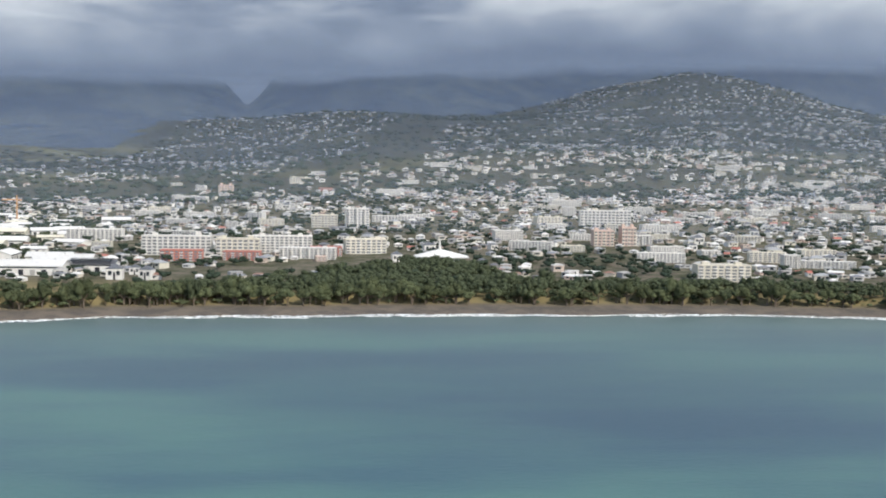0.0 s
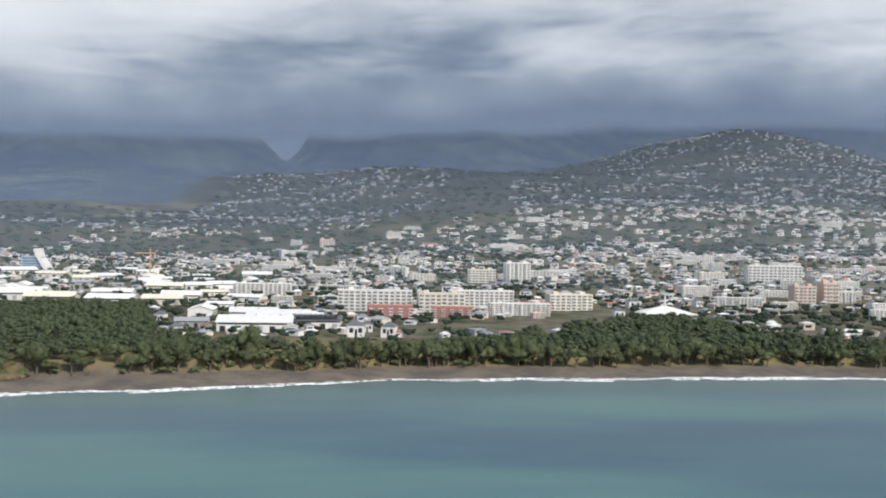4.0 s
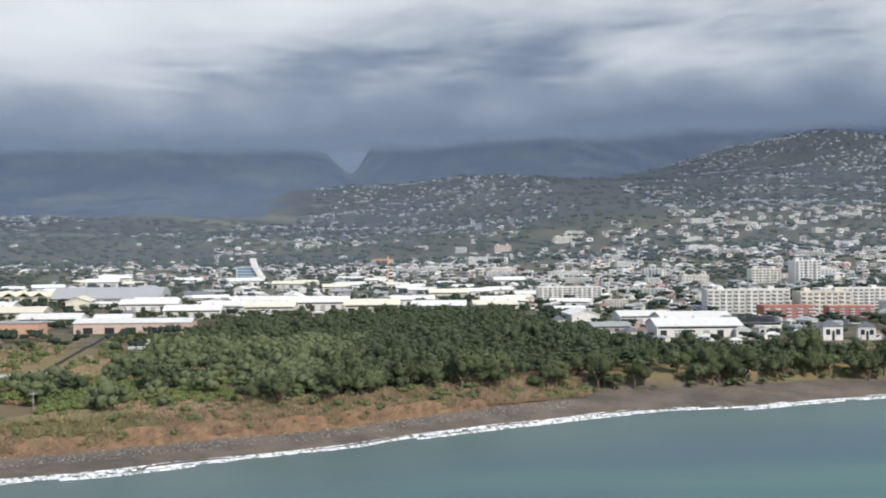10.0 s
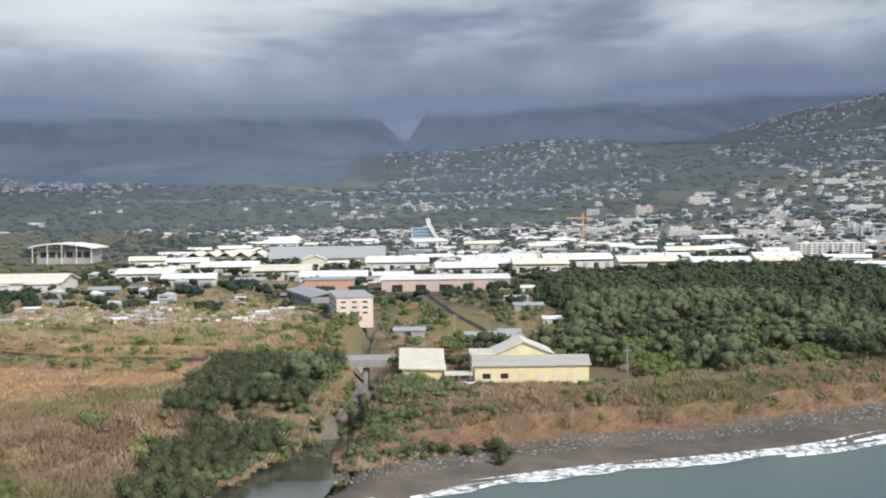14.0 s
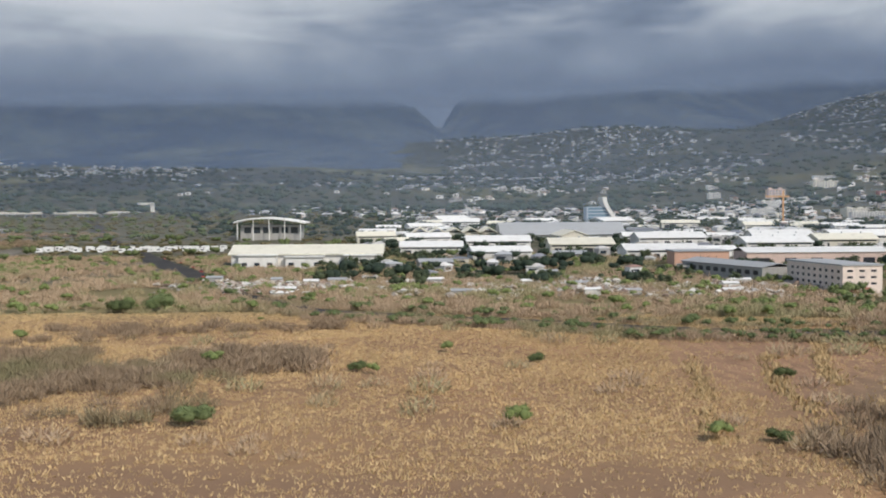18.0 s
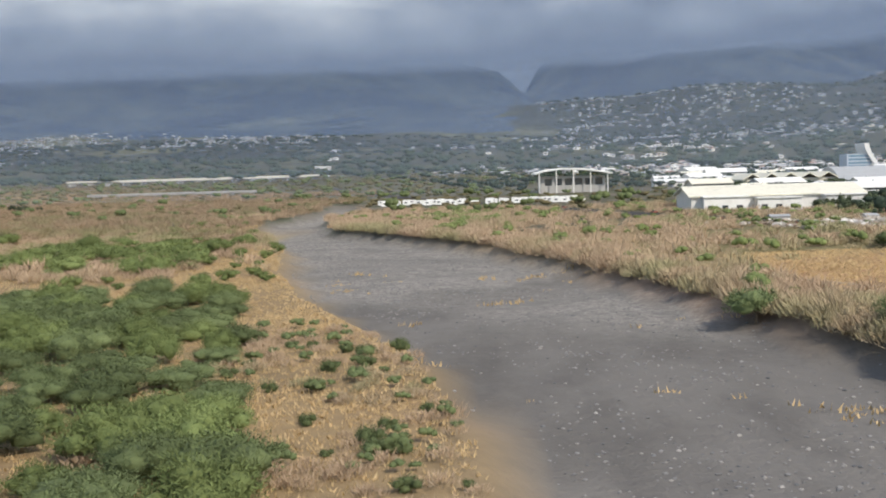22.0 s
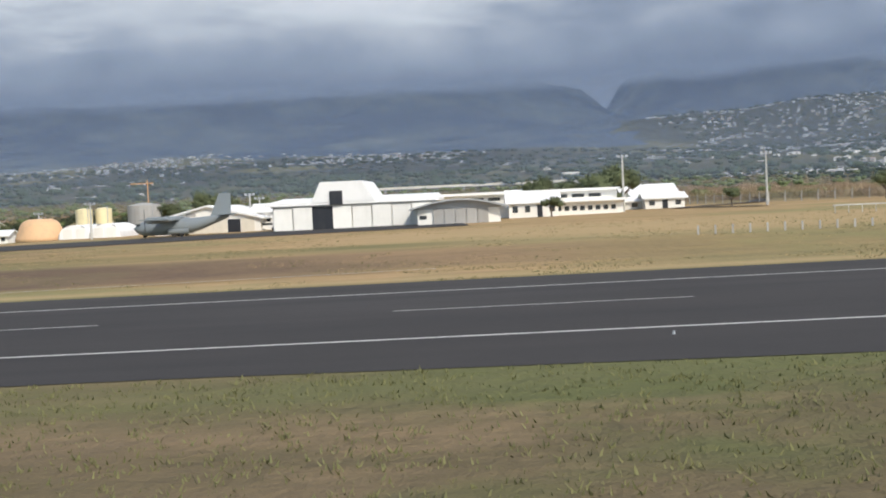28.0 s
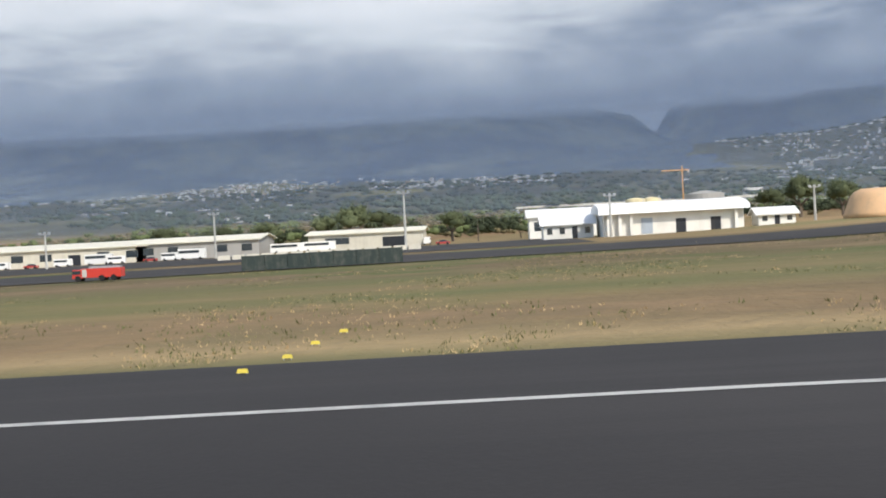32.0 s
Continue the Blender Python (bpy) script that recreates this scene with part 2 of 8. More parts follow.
def ground_material():
    k = Nodes("dry_ground", 0.95, spec=0.1)
    n1, n2, n3 = k.noise(0.012, 5), k.noise(0.07, 5, 0.7), k.noise(0.9, 4, 0.7)
    straw = k.mix(k.ramp(n2, [(0.38, (0.0,)), (0.62, (1.0,))]), (0.40, 0.235, 0.125), (0.27, 0.155, 0.092))
    straw = k.mix(k.ramp(n1, [(0.42, (0.0,)), (0.62, (0.8,))]), straw, (0.36, 0.225, 0.12))
    olive = k.mix(n2, (0.15, 0.14, 0.066), (0.30, 0.25, 0.12))
    c = k.mix(k.attr("green"), straw, olive)
    c = k.mix(k.attr("gold"), c, k.mix(k.ramp(n2, [(0.35, (0.0,)), (0.65, (1.0,))]), (0.37, 0.26, 0.135), (0.26, 0.185, 0.10)))
    town = k.mix(k.ramp(n2, [(0.4, (0.0,)), (0.6, (1.0,))]), (0.055, 0.07, 0.035), (0.17, 0.15, 0.12))
    c = k.mix(k.attr("town"), c, town)
    # hill tones darkened and turned bluish, painting in cloud shade and haze
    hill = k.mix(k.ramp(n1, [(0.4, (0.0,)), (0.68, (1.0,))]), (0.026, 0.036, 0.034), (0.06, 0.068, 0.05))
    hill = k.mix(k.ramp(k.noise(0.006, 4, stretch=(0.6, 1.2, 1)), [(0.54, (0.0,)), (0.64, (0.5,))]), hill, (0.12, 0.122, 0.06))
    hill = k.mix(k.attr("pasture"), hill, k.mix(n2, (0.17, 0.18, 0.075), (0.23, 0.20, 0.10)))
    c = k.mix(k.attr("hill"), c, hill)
    sand = k.mix(k.ramp(n2, [(0.4, (0.0,)), (0.6, (1.0,))]), (0.11, 0.10, 0.09), (0.19, 0.16, 0.13))
    c = k.mix(k.attr("beach"), c, sand)
    cliff = k.mix(k.ramp(k.noise(0.25, 5, stretch=(1, 1, 0.4)), [(0.4, (0.0,)), (0.6, (1.0,))]), (0.26, 0.17, 0.105), (0.15, 0.105, 0.07))
    c = k.mix(k.attr("cliff"), c, cliff)
    bed = k.mix(k.ramp(n3, [(0.35, (0.0,)), (0.65, (1.0,))]), (0.19, 0.177, 0.16), (0.43, 0.40, 0.357))
    bed = k.mix(k.ramp(k.noise(2.6, 4, 0.75), [(0.42, (0.0,)), (0.62, (0.6,))]), bed, (0.13, 0.124, 0.118))
    bed = k.mix(k.ramp(n2, [(0.5, (0.0,)), (0.66, (0.8,))]), bed, (0.17, 0.162, 0.152))
    silt = k.mix(k.ramp(k.noise(0.05, 4, stretch=(1.6, 0.6, 1)), [(0.4, (0.0,)), (0.6, (1.0,))]), (0.112, 0.106, 0.10), (0.185, 0.174, 0.16))
    bed = k.mix(k.attr("silt"), bed, silt)
    mown = k.mix(k.ramp(k.noise(0.3, 5, 0.7, stretch=(1.5, 0.4, 1)), [(0.38, (0.0,)), (0.62, (1.0,))]), (0.43, 0.255, 0.15), (0.29, 0.17, 0.105))
    c = k.mix(k.attr("stubble"), c, mown)
    c = k.mix(k.attr("burnt"), c, k.mix(n3, (0.22, 0.135, 0.085), (0.33, 0.20, 0.12)))
    c = k.mix(k.attr("thorn"), c, k.mix(n2, (0.155, 0.122, 0.077), (0.235, 0.182, 0.115)))
    c = k.mix(k.attr("river"), c, bed)
    field = k.mix(k.ramp(k.noise(0.12, 5, 0.7, stretch=(0.25, 1, 1)), [(0.4, (0.0,)), (0.6, (1.0,))]), (0.35, 0.255, 0.118), (0.48, 0.32, 0.165))
    field = k.mix(k.ramp(k.noise(0.03, 4), [(0.5, (0.0,)), (0.65, (0.8,))]), field, (0.25, 0.245, 0.105))
    field = k.mix(k.math("MULTIPLY", k.ramp(k.noise(0.35, 5, 0.7, stretch=(0.3, 1, 1)), [(0.45, (0.0,)), (0.7, (1.0,))]), 0.5), field, (0.20, 0.15, 0.09))
    dull = k.mix(k.ramp(k.noise(0.06, 5, 0.7, stretch=(0.4, 1, 1)), [(0.42, (0.0,)), (0.6, (1.0,))]), (0.13, 0.108, 0.056), (0.19, 0.14, 0.082))
    dull = k.mix(k.ramp(k.noise(0.045, 4), [(0.5, (0.0,)), (0.6, (0.85,))]), dull, (0.10, 0.125, 0.042))
    dull = k.mix(k.ramp(k.noise(0.16, 5, 0.7, stretch=(0.5, 1, 1)), [(0.5, (0.0,)), (0.66, (0.75,))]), dull, (0.27, 0.19, 0.11))
    field = k.mix(k.attr("rough_grass"), field, dull)
    field = k.mix(k.math("MULTIPLY", k.attr("verge_gold"), k.ramp(n3, [(0.3, (0.5,)), (0.6, (1.0,))])), field, (0.46, 0.34, 0.175))
    field = k.mix(k.math("MULTIPLY", k.attr("verge_green"), k.ramp(k.noise(0.12, 4, 0.65, stretch=(0.25, 1, 1)), [(0.35, (0.2,)), (0.6, (0.9,))])), field, (0.145, 0.15, 0.062))
    field = k.mix(k.math("MULTIPLY", k.attr("bank"), k.ramp(n2, [(0.3, (0.65,)), (0.6, (1.0,))])), field, (0.145, 0.098, 0.07))
    c = k.mix(k.attr("lawn"), c, field)
    c = k.mix(k.math("MULTIPLY", n3, 0.35), c, (0.11, 0.085, 0.055))
    k.bump(k.math("ADD", n3, k.math("MULTIPLY", n2, 2.0)), 0.6, 0.5)
    return k.color(c)


M_GROUND = ground_material()


def sea_material():
    k = Nodes("sea_water", 0.4, spec=0.2)
    n = k.noise(0.006, 4, 0.6, stretch=(0.6, 1.6, 1))
    c = k.mix(k.ramp(n, [(0.42, (0.0,)), (0.57, (1.0,))]), (0.062, 0.17, 0.165), (0.018, 0.085, 0.135))
    c = k.mix(k.ramp(k.noise(0.0016, 3, 0.5, stretch=(0.7, 1.5, 1)), [(0.46, (0.0,)), (0.6, (0.75,))]), c, (0.016, 0.055, 0.105))
    c = k.mix(k.attr("shore"), c, (0.115, 0.165, 0.15))
    c = k.mix(k.math("MULTIPLY", k.noise(0.4, 4), 0.25), c, (0.02, 0.06, 0.08))
    k.bump(k.noise(0.5, 5, 0.65, stretch=(0.6, 1.4, 1)), 0.35, 0.35)
    return k.color(c)


def cliff_material():
    k = Nodes("ochre_cliff", 0.95, spec=0.1)
    n, fine = k.noise(0.35, 5, 0.7, stretch=(1, 1, 0.35)), k.noise(2.2, 4, 0.7)
    c = k.mix(k.ramp(n, [(0.38, (0.0,)), (0.62, (1.0,))]), (0.33, 0.205, 0.125), (0.17, 0.115, 0.078))
    c = k.mix(k.math("MULTIPLY", fine, 0.5), c, (0.16, 0.115, 0.075))
    k.bump(k.math("ADD", n, fine), 0.9, 0.5)
    return k.color(c)


M_CLIFF = cliff_material()
M_SEA = sea_material()
k = Nodes("river_water", 0.15, spec=0.5)
k.bump(k.noise(0.8, 3), 0.15, 0.1)
M_RIVER = k.color((0.045, 0.055, 0.045))
k = Nodes("surf_foam", 0.8)
k.l.new(k.ramp(k.noise(0.7, 6, 0.75), [(0.40, (0.0,)), (0.52, (1.0,))]), k.b.inputs["Alpha"])
M_FOAM = k.color(k.mix(k.ramp(k.noise(0.9, 5, 0.7), [(0.35, (0.0,)), (0.6, (1.0,))]), (0.55, 0.58, 0.57), (0.85, 0.87, 0.87)))


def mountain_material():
    """Far forested slopes under the cloud, air haze painted as blue colour and glow."""
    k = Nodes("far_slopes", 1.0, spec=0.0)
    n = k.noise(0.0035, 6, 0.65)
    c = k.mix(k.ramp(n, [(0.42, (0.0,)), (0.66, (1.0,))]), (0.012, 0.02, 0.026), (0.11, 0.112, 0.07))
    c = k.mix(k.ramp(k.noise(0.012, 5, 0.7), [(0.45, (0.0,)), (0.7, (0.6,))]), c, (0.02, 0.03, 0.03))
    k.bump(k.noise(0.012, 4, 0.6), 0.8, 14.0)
    # no lamp: the blue glow stands for haze in the air between
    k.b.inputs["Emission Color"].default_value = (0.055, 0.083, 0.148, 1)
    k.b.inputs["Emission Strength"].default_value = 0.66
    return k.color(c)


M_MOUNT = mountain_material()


def cloud_material(name="cloud_base", thin=False):
    """The underside of the cloud: dark where it meets the slopes, paler overhead, in long drifting rolls."""
    k = Nodes(name, 1.0, spec=0.0)
    sep = k.n.new("ShaderNodeSeparateXYZ")
    k.l.new(k.geo.outputs["Position"], sep.inputs[0])
    slope = k.math("DIVIDE", k.math("SUBTRACT", sep.outputs[2], 30.0), k.math("SUBTRACT", sep.outputs[1], 250.0))
    east = k.math("MULTIPLY", k.math("MINIMUM", k.math("MAXIMUM", k.math("ADD", sep.outputs[0], 445.0), 0.0), 1700.0), 0.0000125)
    slope = k.math("SUBTRACT", slope, east)
    up = k.math("MULTIPLY", k.math("SUBTRACT", slope, 0.083), 6.0)
    n = k.noise(0.0026, 7, 0.5, stretch=(0.6, 0.62, 1.0))
    n2 = k.noise(0.0011, 3, 0.5, stretch=(0.6, 0.7, 1.0))
    n3 = k.noise(0.006, 5, 0.55, stretch=(0.7, 0.8, 1.0))
    vary = k.math("MINIMUM", k.math("ADD", k.math("MULTIPLY", k.math("MAXIMUM", up, 0.0), 2.2), 0.10), 1.0)
    f = k.math("ADD", k.math("MULTIPLY", up, 0.86), k.math("MULTIPLY", k.math("MULTIPLY", k.math("SUBTRACT", n, 0.5), 0.95), vary))
    f = k.math("ADD", f, k.math("MULTIPLY", k.math("MULTIPLY", k.math("SUBTRACT", n2, 0.5), 0.8), vary))
    f = k.math("ADD", f, k.math("MULTIPLY", k.math("MULTIPLY", k.math("SUBTRACT", n3, 0.5), 0.42), vary))
    f = k.math("ADD", f, 0.05)
    c = k.ramp(f, [(0.12, (0.12, 0.158, 0.235)), (0.26, (0.205, 0.25, 0.33)), (0.42, (0.36, 0.405, 0.47)), (0.60, (0.52, 0.56, 0.615)), (0.95, (0.68, 0.71, 0.75))])
    # cloud light and dark painted as emission over a black base
    k.l.new(c, k.b.inputs["Emission Color"])
    k.b.inputs["Emission Strength"].default_value = 1.0
    if thin:
        h = k.math("MULTIPLY", k.math("SUBTRACT", slope, 0.0785), 85.0)
        h = k.math("ADD", h, k.math("MULTIPLY", k.math("SUBTRACT", k.noise(0.0045, 6, 0.62, stretch=(0.55, 1, 1.0)), 0.5), 1.3))
        k.l.new(k.ramp(h, [(0.0, (0.0,)), (0.5, (0.5,)), (1.0, (1.0,))]), k.b.inputs["Alpha"])
    return k.color((0.0, 0.0, 0.0))


M_CLOUDBANK = cloud_material("cloud_fringe", True)
M_CLOUD = cloud_material()


def haze_sheet_material():
    """Painted haze sheets before the hills: mostly clear, thinning out upwards and in drifts."""
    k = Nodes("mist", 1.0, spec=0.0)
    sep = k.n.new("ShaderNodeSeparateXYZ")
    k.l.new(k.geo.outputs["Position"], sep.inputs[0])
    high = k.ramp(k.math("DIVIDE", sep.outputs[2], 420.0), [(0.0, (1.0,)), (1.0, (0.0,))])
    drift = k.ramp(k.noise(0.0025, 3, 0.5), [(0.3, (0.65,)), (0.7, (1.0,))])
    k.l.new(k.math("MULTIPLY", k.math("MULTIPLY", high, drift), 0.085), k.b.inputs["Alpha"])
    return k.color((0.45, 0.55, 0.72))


M_HAZE = haze_sheet_material()

# ---- building helpers ----
class Geo:
    """Collects faces of one mesh."""

    def __init__(self):
        self.v, self.f, self.m = [], [], []

    def face(self, pts, m=0):
        i = len(self.v)
        self.v.extend(pts)
        self.f.append(tuple(range(i, i + len(pts))))
        self.m.append(m)
        return self

    def mesh_faces(self, verts, faces, m=0):
        i = len(self.v)
        self.v.extend(verts)
        self.f.extend(tuple(i + a for a in f) for f in faces)
        self.m.extend([m] * len(faces))
        return self

    def box(self, x0, x1, y0, y1, z0, z1, m=0, top=True, taper=0.0):
        a, b = taper, taper
        v = [(x0, y0, z0), (x1, y0, z0), (x1, y1, z0), (x0, y1, z0), (x0 + a, y0 + b, z1), (x1 - a, y0 + b, z1), (x1 - a, y1 - b, z1), (x0 + a, y1 - b, z1)]
        f = [(0, 3, 2, 1), (0, 1, 5, 4), (1, 2, 6, 5), (2, 3, 7, 6), (3, 0, 4, 7)] + ([(4, 5, 6, 7)] if top else [])
        return self.mesh_faces(v, f, m)

    def gable(self, x0, x1, y0, y1, z0, h, m=0, along="x", over=0.3, thick=0.15):
        """A pitched roof of two sheets with thickness, and the gable ends."""
        if along == "x":
            ym = (y0 + y1) / 2
            prof = [(y0 - over, z0 - over * h / (ym - y0)), (ym, z0 + h), (y1 + over, z0 - over * h / (ym - y0))]
            prof = prof + [(p, z - thick) for p, z in reversed(prof)]
            a = [(x0 - over, p, z) for p, z in prof]
            b = [(x1 + over, p, z) for p, z in prof]
        else:
            xm = (x0 + x1) / 2
            prof = [(x0 - over, z0 - over * h / (xm - x0)), (xm, z0 + h), (x1 + over, z0 - over * h / (xm - x0))]
            prof = prof + [(p, z - thick) for p, z in reversed(prof)]
            a = [(p, y1 + over, z) for p, z in prof]
            b = [(p, y0 - over, z) for p, z in prof]
        n = len(prof)
        f = [(i, (i + 1) % n, n + (i + 1) % n, n + i) for i in range(n)] + [(0, 5, 4, 1), (1, 4, 3, 2), (n, n + 1, n + 4, n + 5), (n + 1, n + 2, n + 3, n + 4)]
        return self.mesh_faces(a + b, f, m)

    def gable_wall(self, x0, x1, y0, y1, z0, h, m=0, along="x", ends=(0, 1)):
        if along == "x":
            ym = (y0 + y1) / 2
            for x, s in [((x0, 1), (x1, -1))[e] for e in ends]:
                p = [(x, y1, z0), (x, y0, z0), (x, ym, z0 + h)]
                self.face(p[::s], m)
        else:
            xm = (x0 + x1) / 2
            for y, s in [((y0, 1), (y1, -1))[e] for e in ends]:
                p = [(x0, y, z0), (x1, y, z0), (xm, y, z0 + h)]
                self.face(p[::s], m)
        return self

    def hip(self, x0, x1, y0, y1, z0, h, m=0, over=0.4):
        x0, x1, y0, y1 = x0 - over, x1 + over, y0 - over, y1 + over
        d = min(x1 - x0, y1 - y0) / 2
        if x1 - x0 >= y1 - y0:
            r = [(x0 + d, (y0 + y1) / 2, z0 + h), (x1 - d, (y0 + y1) / 2, z0 + h)]
        else:
            r = [((x0 + x1) / 2, y0 + d, z0 + h), ((x0 + x1) / 2, y1 - d, z0 + h)]
        v = [(x0, y0, z0), (x1, y0, z0), (x1, y1, z0), (x0, y1, z0)] + r
        f = [(0, 1, 5, 4), (1, 2, 5), (2, 3, 4, 5), (3, 0, 4)] if x1 - x0 >= y1 - y0 else [(0, 1, 4), (1, 2, 5, 4), (2, 3, 5), (3, 0, 4, 5)]
        return self.mesh_faces(v, f + [(3, 2, 1, 0)], m)

    def tube(self, a, b, r0, r1=None, n=8, m=0, caps=True):
        a, b = Vector(a), Vector(b)
        r1 = r0 if r1 is None else r1
        q = (b - a).to_track_quat("Z", "Y")
        ring = [(math.cos(2 * math.pi * i / n), math.sin(2 * math.pi * i / n)) for i in range(n)]
        v = [tuple(a + q @ Vector((c * r0, s * r0, 0))) for c, s in ring] + [tuple(b + q @ Vector((c * r1, s * r1, 0))) for c, s in ring]
        f = [(i, (i + 1) % n, n + (i + 1) % n, n + i) for i in range(n)]
        if caps:
            f += [tuple(reversed(range(n))), tuple(range(n, 2 * n))]
        return self.mesh_faces(v, f, m)

    def loft(self, rings, m=0, caps=True):
        """Closed rings of equal length, joined one to the next."""
        n = len(rings[0])
        v = [p for r in rings for p in r]
        f = [(k * n + i, k * n + (i + 1) % n, (k + 1) * n + (i + 1) % n, (k + 1) * n + i) for k in range(len(rings) - 1) for i in range(n)]
        if caps:
            f += [tuple(reversed(range(n))), tuple(range((len(rings) - 1) * n, len(rings) * n))]
        return self.mesh_faces(v, f, m)

    def data(self, name, mats, smooth=False):
        d = bpy.data.meshes.new(name)
        d.from_pydata([tuple(p) for p in self.v], [], self.f)
        for mt in mats if isinstance(mats, (list, tuple)) else [mats]:
            d.materials.append(mt)
        d.polygons.foreach_set("material_index", self.m)
        if smooth:
            d.polygons.foreach_set("use_smooth", [True] * len(d.polygons))
        d.update()
        return d

    def ob(self, name, mats, parent=None, label="", smooth=False):
        o = new(name, self.data(name, mats, smooth))
        if parent is not None:
            o.parent = parent
        return tagged(o, label=label) if label else o


def thing(name, label, category, group="", at=None):
    return_to = tagged(new(name), label=label, category=category, group=group)
    if at is not None:
        return_to.matrix_world = at
    return return_to


# ---- the lie of the land ----
COAST_X = [-3000, -1500, -1000, -700, -560, -470, -418, -395, -342, -298, -235, -164, -107, -57, 36, 143, 235, 400, 800, 1500, 3500]
COAST_Y = [-900, -150, 60, 205, 280, 330, 354, 365, 391, 417, 458, 484, 503, 514, 522, 530, 522, 505, 420, 300, 50]
LEFT_Y = [0, 300, 620, 900, 1100, 1450, 1900, 2400, 3200, 3600, 4200, 4600]
LEFT_Z = [7.0, 7.2, 8.0, 11, 15, 23, 50, 80, 138, 172, 215, 250]
RIGHT_Y = [0, 480, 600, 700, 830, 960, 1100, 1470, 1730, 2200, 2700, 3200, 3600, 4200, 4600]
RIGHT_Z = [5, 5.5, 7, 9.5, 13, 18, 22, 40, 80, 125, 165, 190, 205, 235, 260]


def coast(x):
    x = np.asarray(x, float)
    return np.interp(x, COAST_X, COAST_Y) + 2.0 * np.sin(x / 23.0) + 1.2 * np.sin(x / 9.0 + 1)


def smooth01(a, b, v):
    t = np.clip((np.asarray(v, float) - a) / (b - a), 0, 1)
    return t * t * (3 - 2 * t)


def lumps(x, y, size, seed=0.0):
    """Cheap smooth unevenness, between about -1 and 1."""
    x, y = np.asarray(x, float) / size, np.asarray(y, float) / size
    s = seed
    return (np.sin(x * 1.3 + 2.1 * np.sin(y * 0.7 + s) + s) * np.sin(y * 1.1 + 1.7 * np.sin(x * 0.6 + s * 2)) + 0.5 * np.sin(x * 2.9 + 1.3 * np.sin(y * 2.3 + s)) * np.sin(y * 3.1 + s)) / 1.5


RIVER = [(-640, 250, 20), (-648, 370, 19), (-653, 400, 18.5), (-665, 450, 22.5), (-674, 494, 23), (-684, 546, 20), (-702, 597, 15), (-716, 630, 11), (-722, 690, 8), (-712, 735, 9), (-720, 800, 4)]
CREEK = [(-440, 310, 11), (-433, 345, 7), (-430, 362, 6), (-425, 384, 5.2), (-421, 405, 4.4), (-420, 422, 4.2), (-421, 440, 4.2), (-424, 470, 3.6), (-424, 560, 2.6)]


def along(line, x, y):
    """How far inside a winding band (1 in its middle, 0 outside), by its points of x, y and half width."""
    ys = [p[1] for p in line]
    cx, hw = np.interp(y, ys, [p[0] for p in line]), np.interp(y, ys, [p[2] for p in line])
    inside = smooth01(1.15, 0.85, np.abs(x - cx) / hw)
    return inside * smooth01(ys[0] - 15, ys[0], y) * smooth01(ys[-1] + 15, ys[-1], y)


def apron(x):
    return 7.9 + 0.0075 * (np.asarray(x, float) + 835)


def bank_edges(x):
    """Foot and top of the low bank beyond the runway."""
    return np.interp(x, [-1010, -986, -915, -880], [451, 454, 459, 463]), np.interp(x, [-1010, -986, -915, -880], [468, 469, 484, 481])


def ground(x, y):
    x, y = np.asarray(x, float), np.asarray(y, float)
    mixr = smooth01(-330, 120, x)
    z = np.interp(y, LEFT_Y, LEFT_Z) * (1 - mixr) + np.interp(y, RIGHT_Y, RIGHT_Z) * mixr
    z = z + 165 * np.exp(-(((x - 1035) / 430) ** 2) - ((y - 3700) / 650) ** 2)
    z = z + 56 * np.exp(-(((x + 240) / 400) ** 2) - ((y - 3350) / 430) ** 2)
    z = z + lumps(x, y, 420, 1.0) * smooth01(1400, 2600, y) * 16 + lumps(x, y, 130, 2.0) * smooth01(1500, 3000, y) * 7
    z = z + lumps(x, y, 18, 3.0) * 0.35
    airport = smooth01(-730, -748, x) * smooth01(900, 640, y)
    lo, hi = bank_edges(x)
    flat = apron(x) - 0.02 + (0.85 * smooth01(0, 1, (y - lo) / (hi - lo)) + 0.5 * smooth01(490, 560, y)) * (0.35 + 0.65 * smooth01(-1000, -955, x)) * smooth01(-770, -800, x)
    z = z * (1 - airport) + flat * airport
    d = y - coast(x)
    steep = smooth01(-428, -398, x) * smooth01(-235, -290, x)
    shore = np.interp(d, [-120, -30, -4, 3, 14, 26, 60, 70], [-14, -5, -0.6, 0.6, 2.0, 3.2, 30, 9999])
    cliff = np.interp(d, [-120, -30, -4, 3, 15, 19, 25, 60, 70], [-14, -5, -0.6, 0.6, 1.8, 2.2, 6.8, 30, 9999])
    spit = np.interp(d, [-120, -30, -4, 3, 14, 34, 44, 60, 70], [-14, -5, -0.6, 0.5, 1.4, 1.9, 6.0, 30, 9999])
    bar = smooth01(-470, -440, x) * smooth01(-385, -408, x)
    shore = shore * (1 - bar) + spit * bar
    z = np.minimum(z, shore * (1 - steep) + cliff * steep)
    river = along(RIVER, x, y)
    z = z - river * (2.6 + 0.18 * lumps(x, y, 13, 5.0))
    z = z - along(CREEK, x, y) * 7.0
    return z


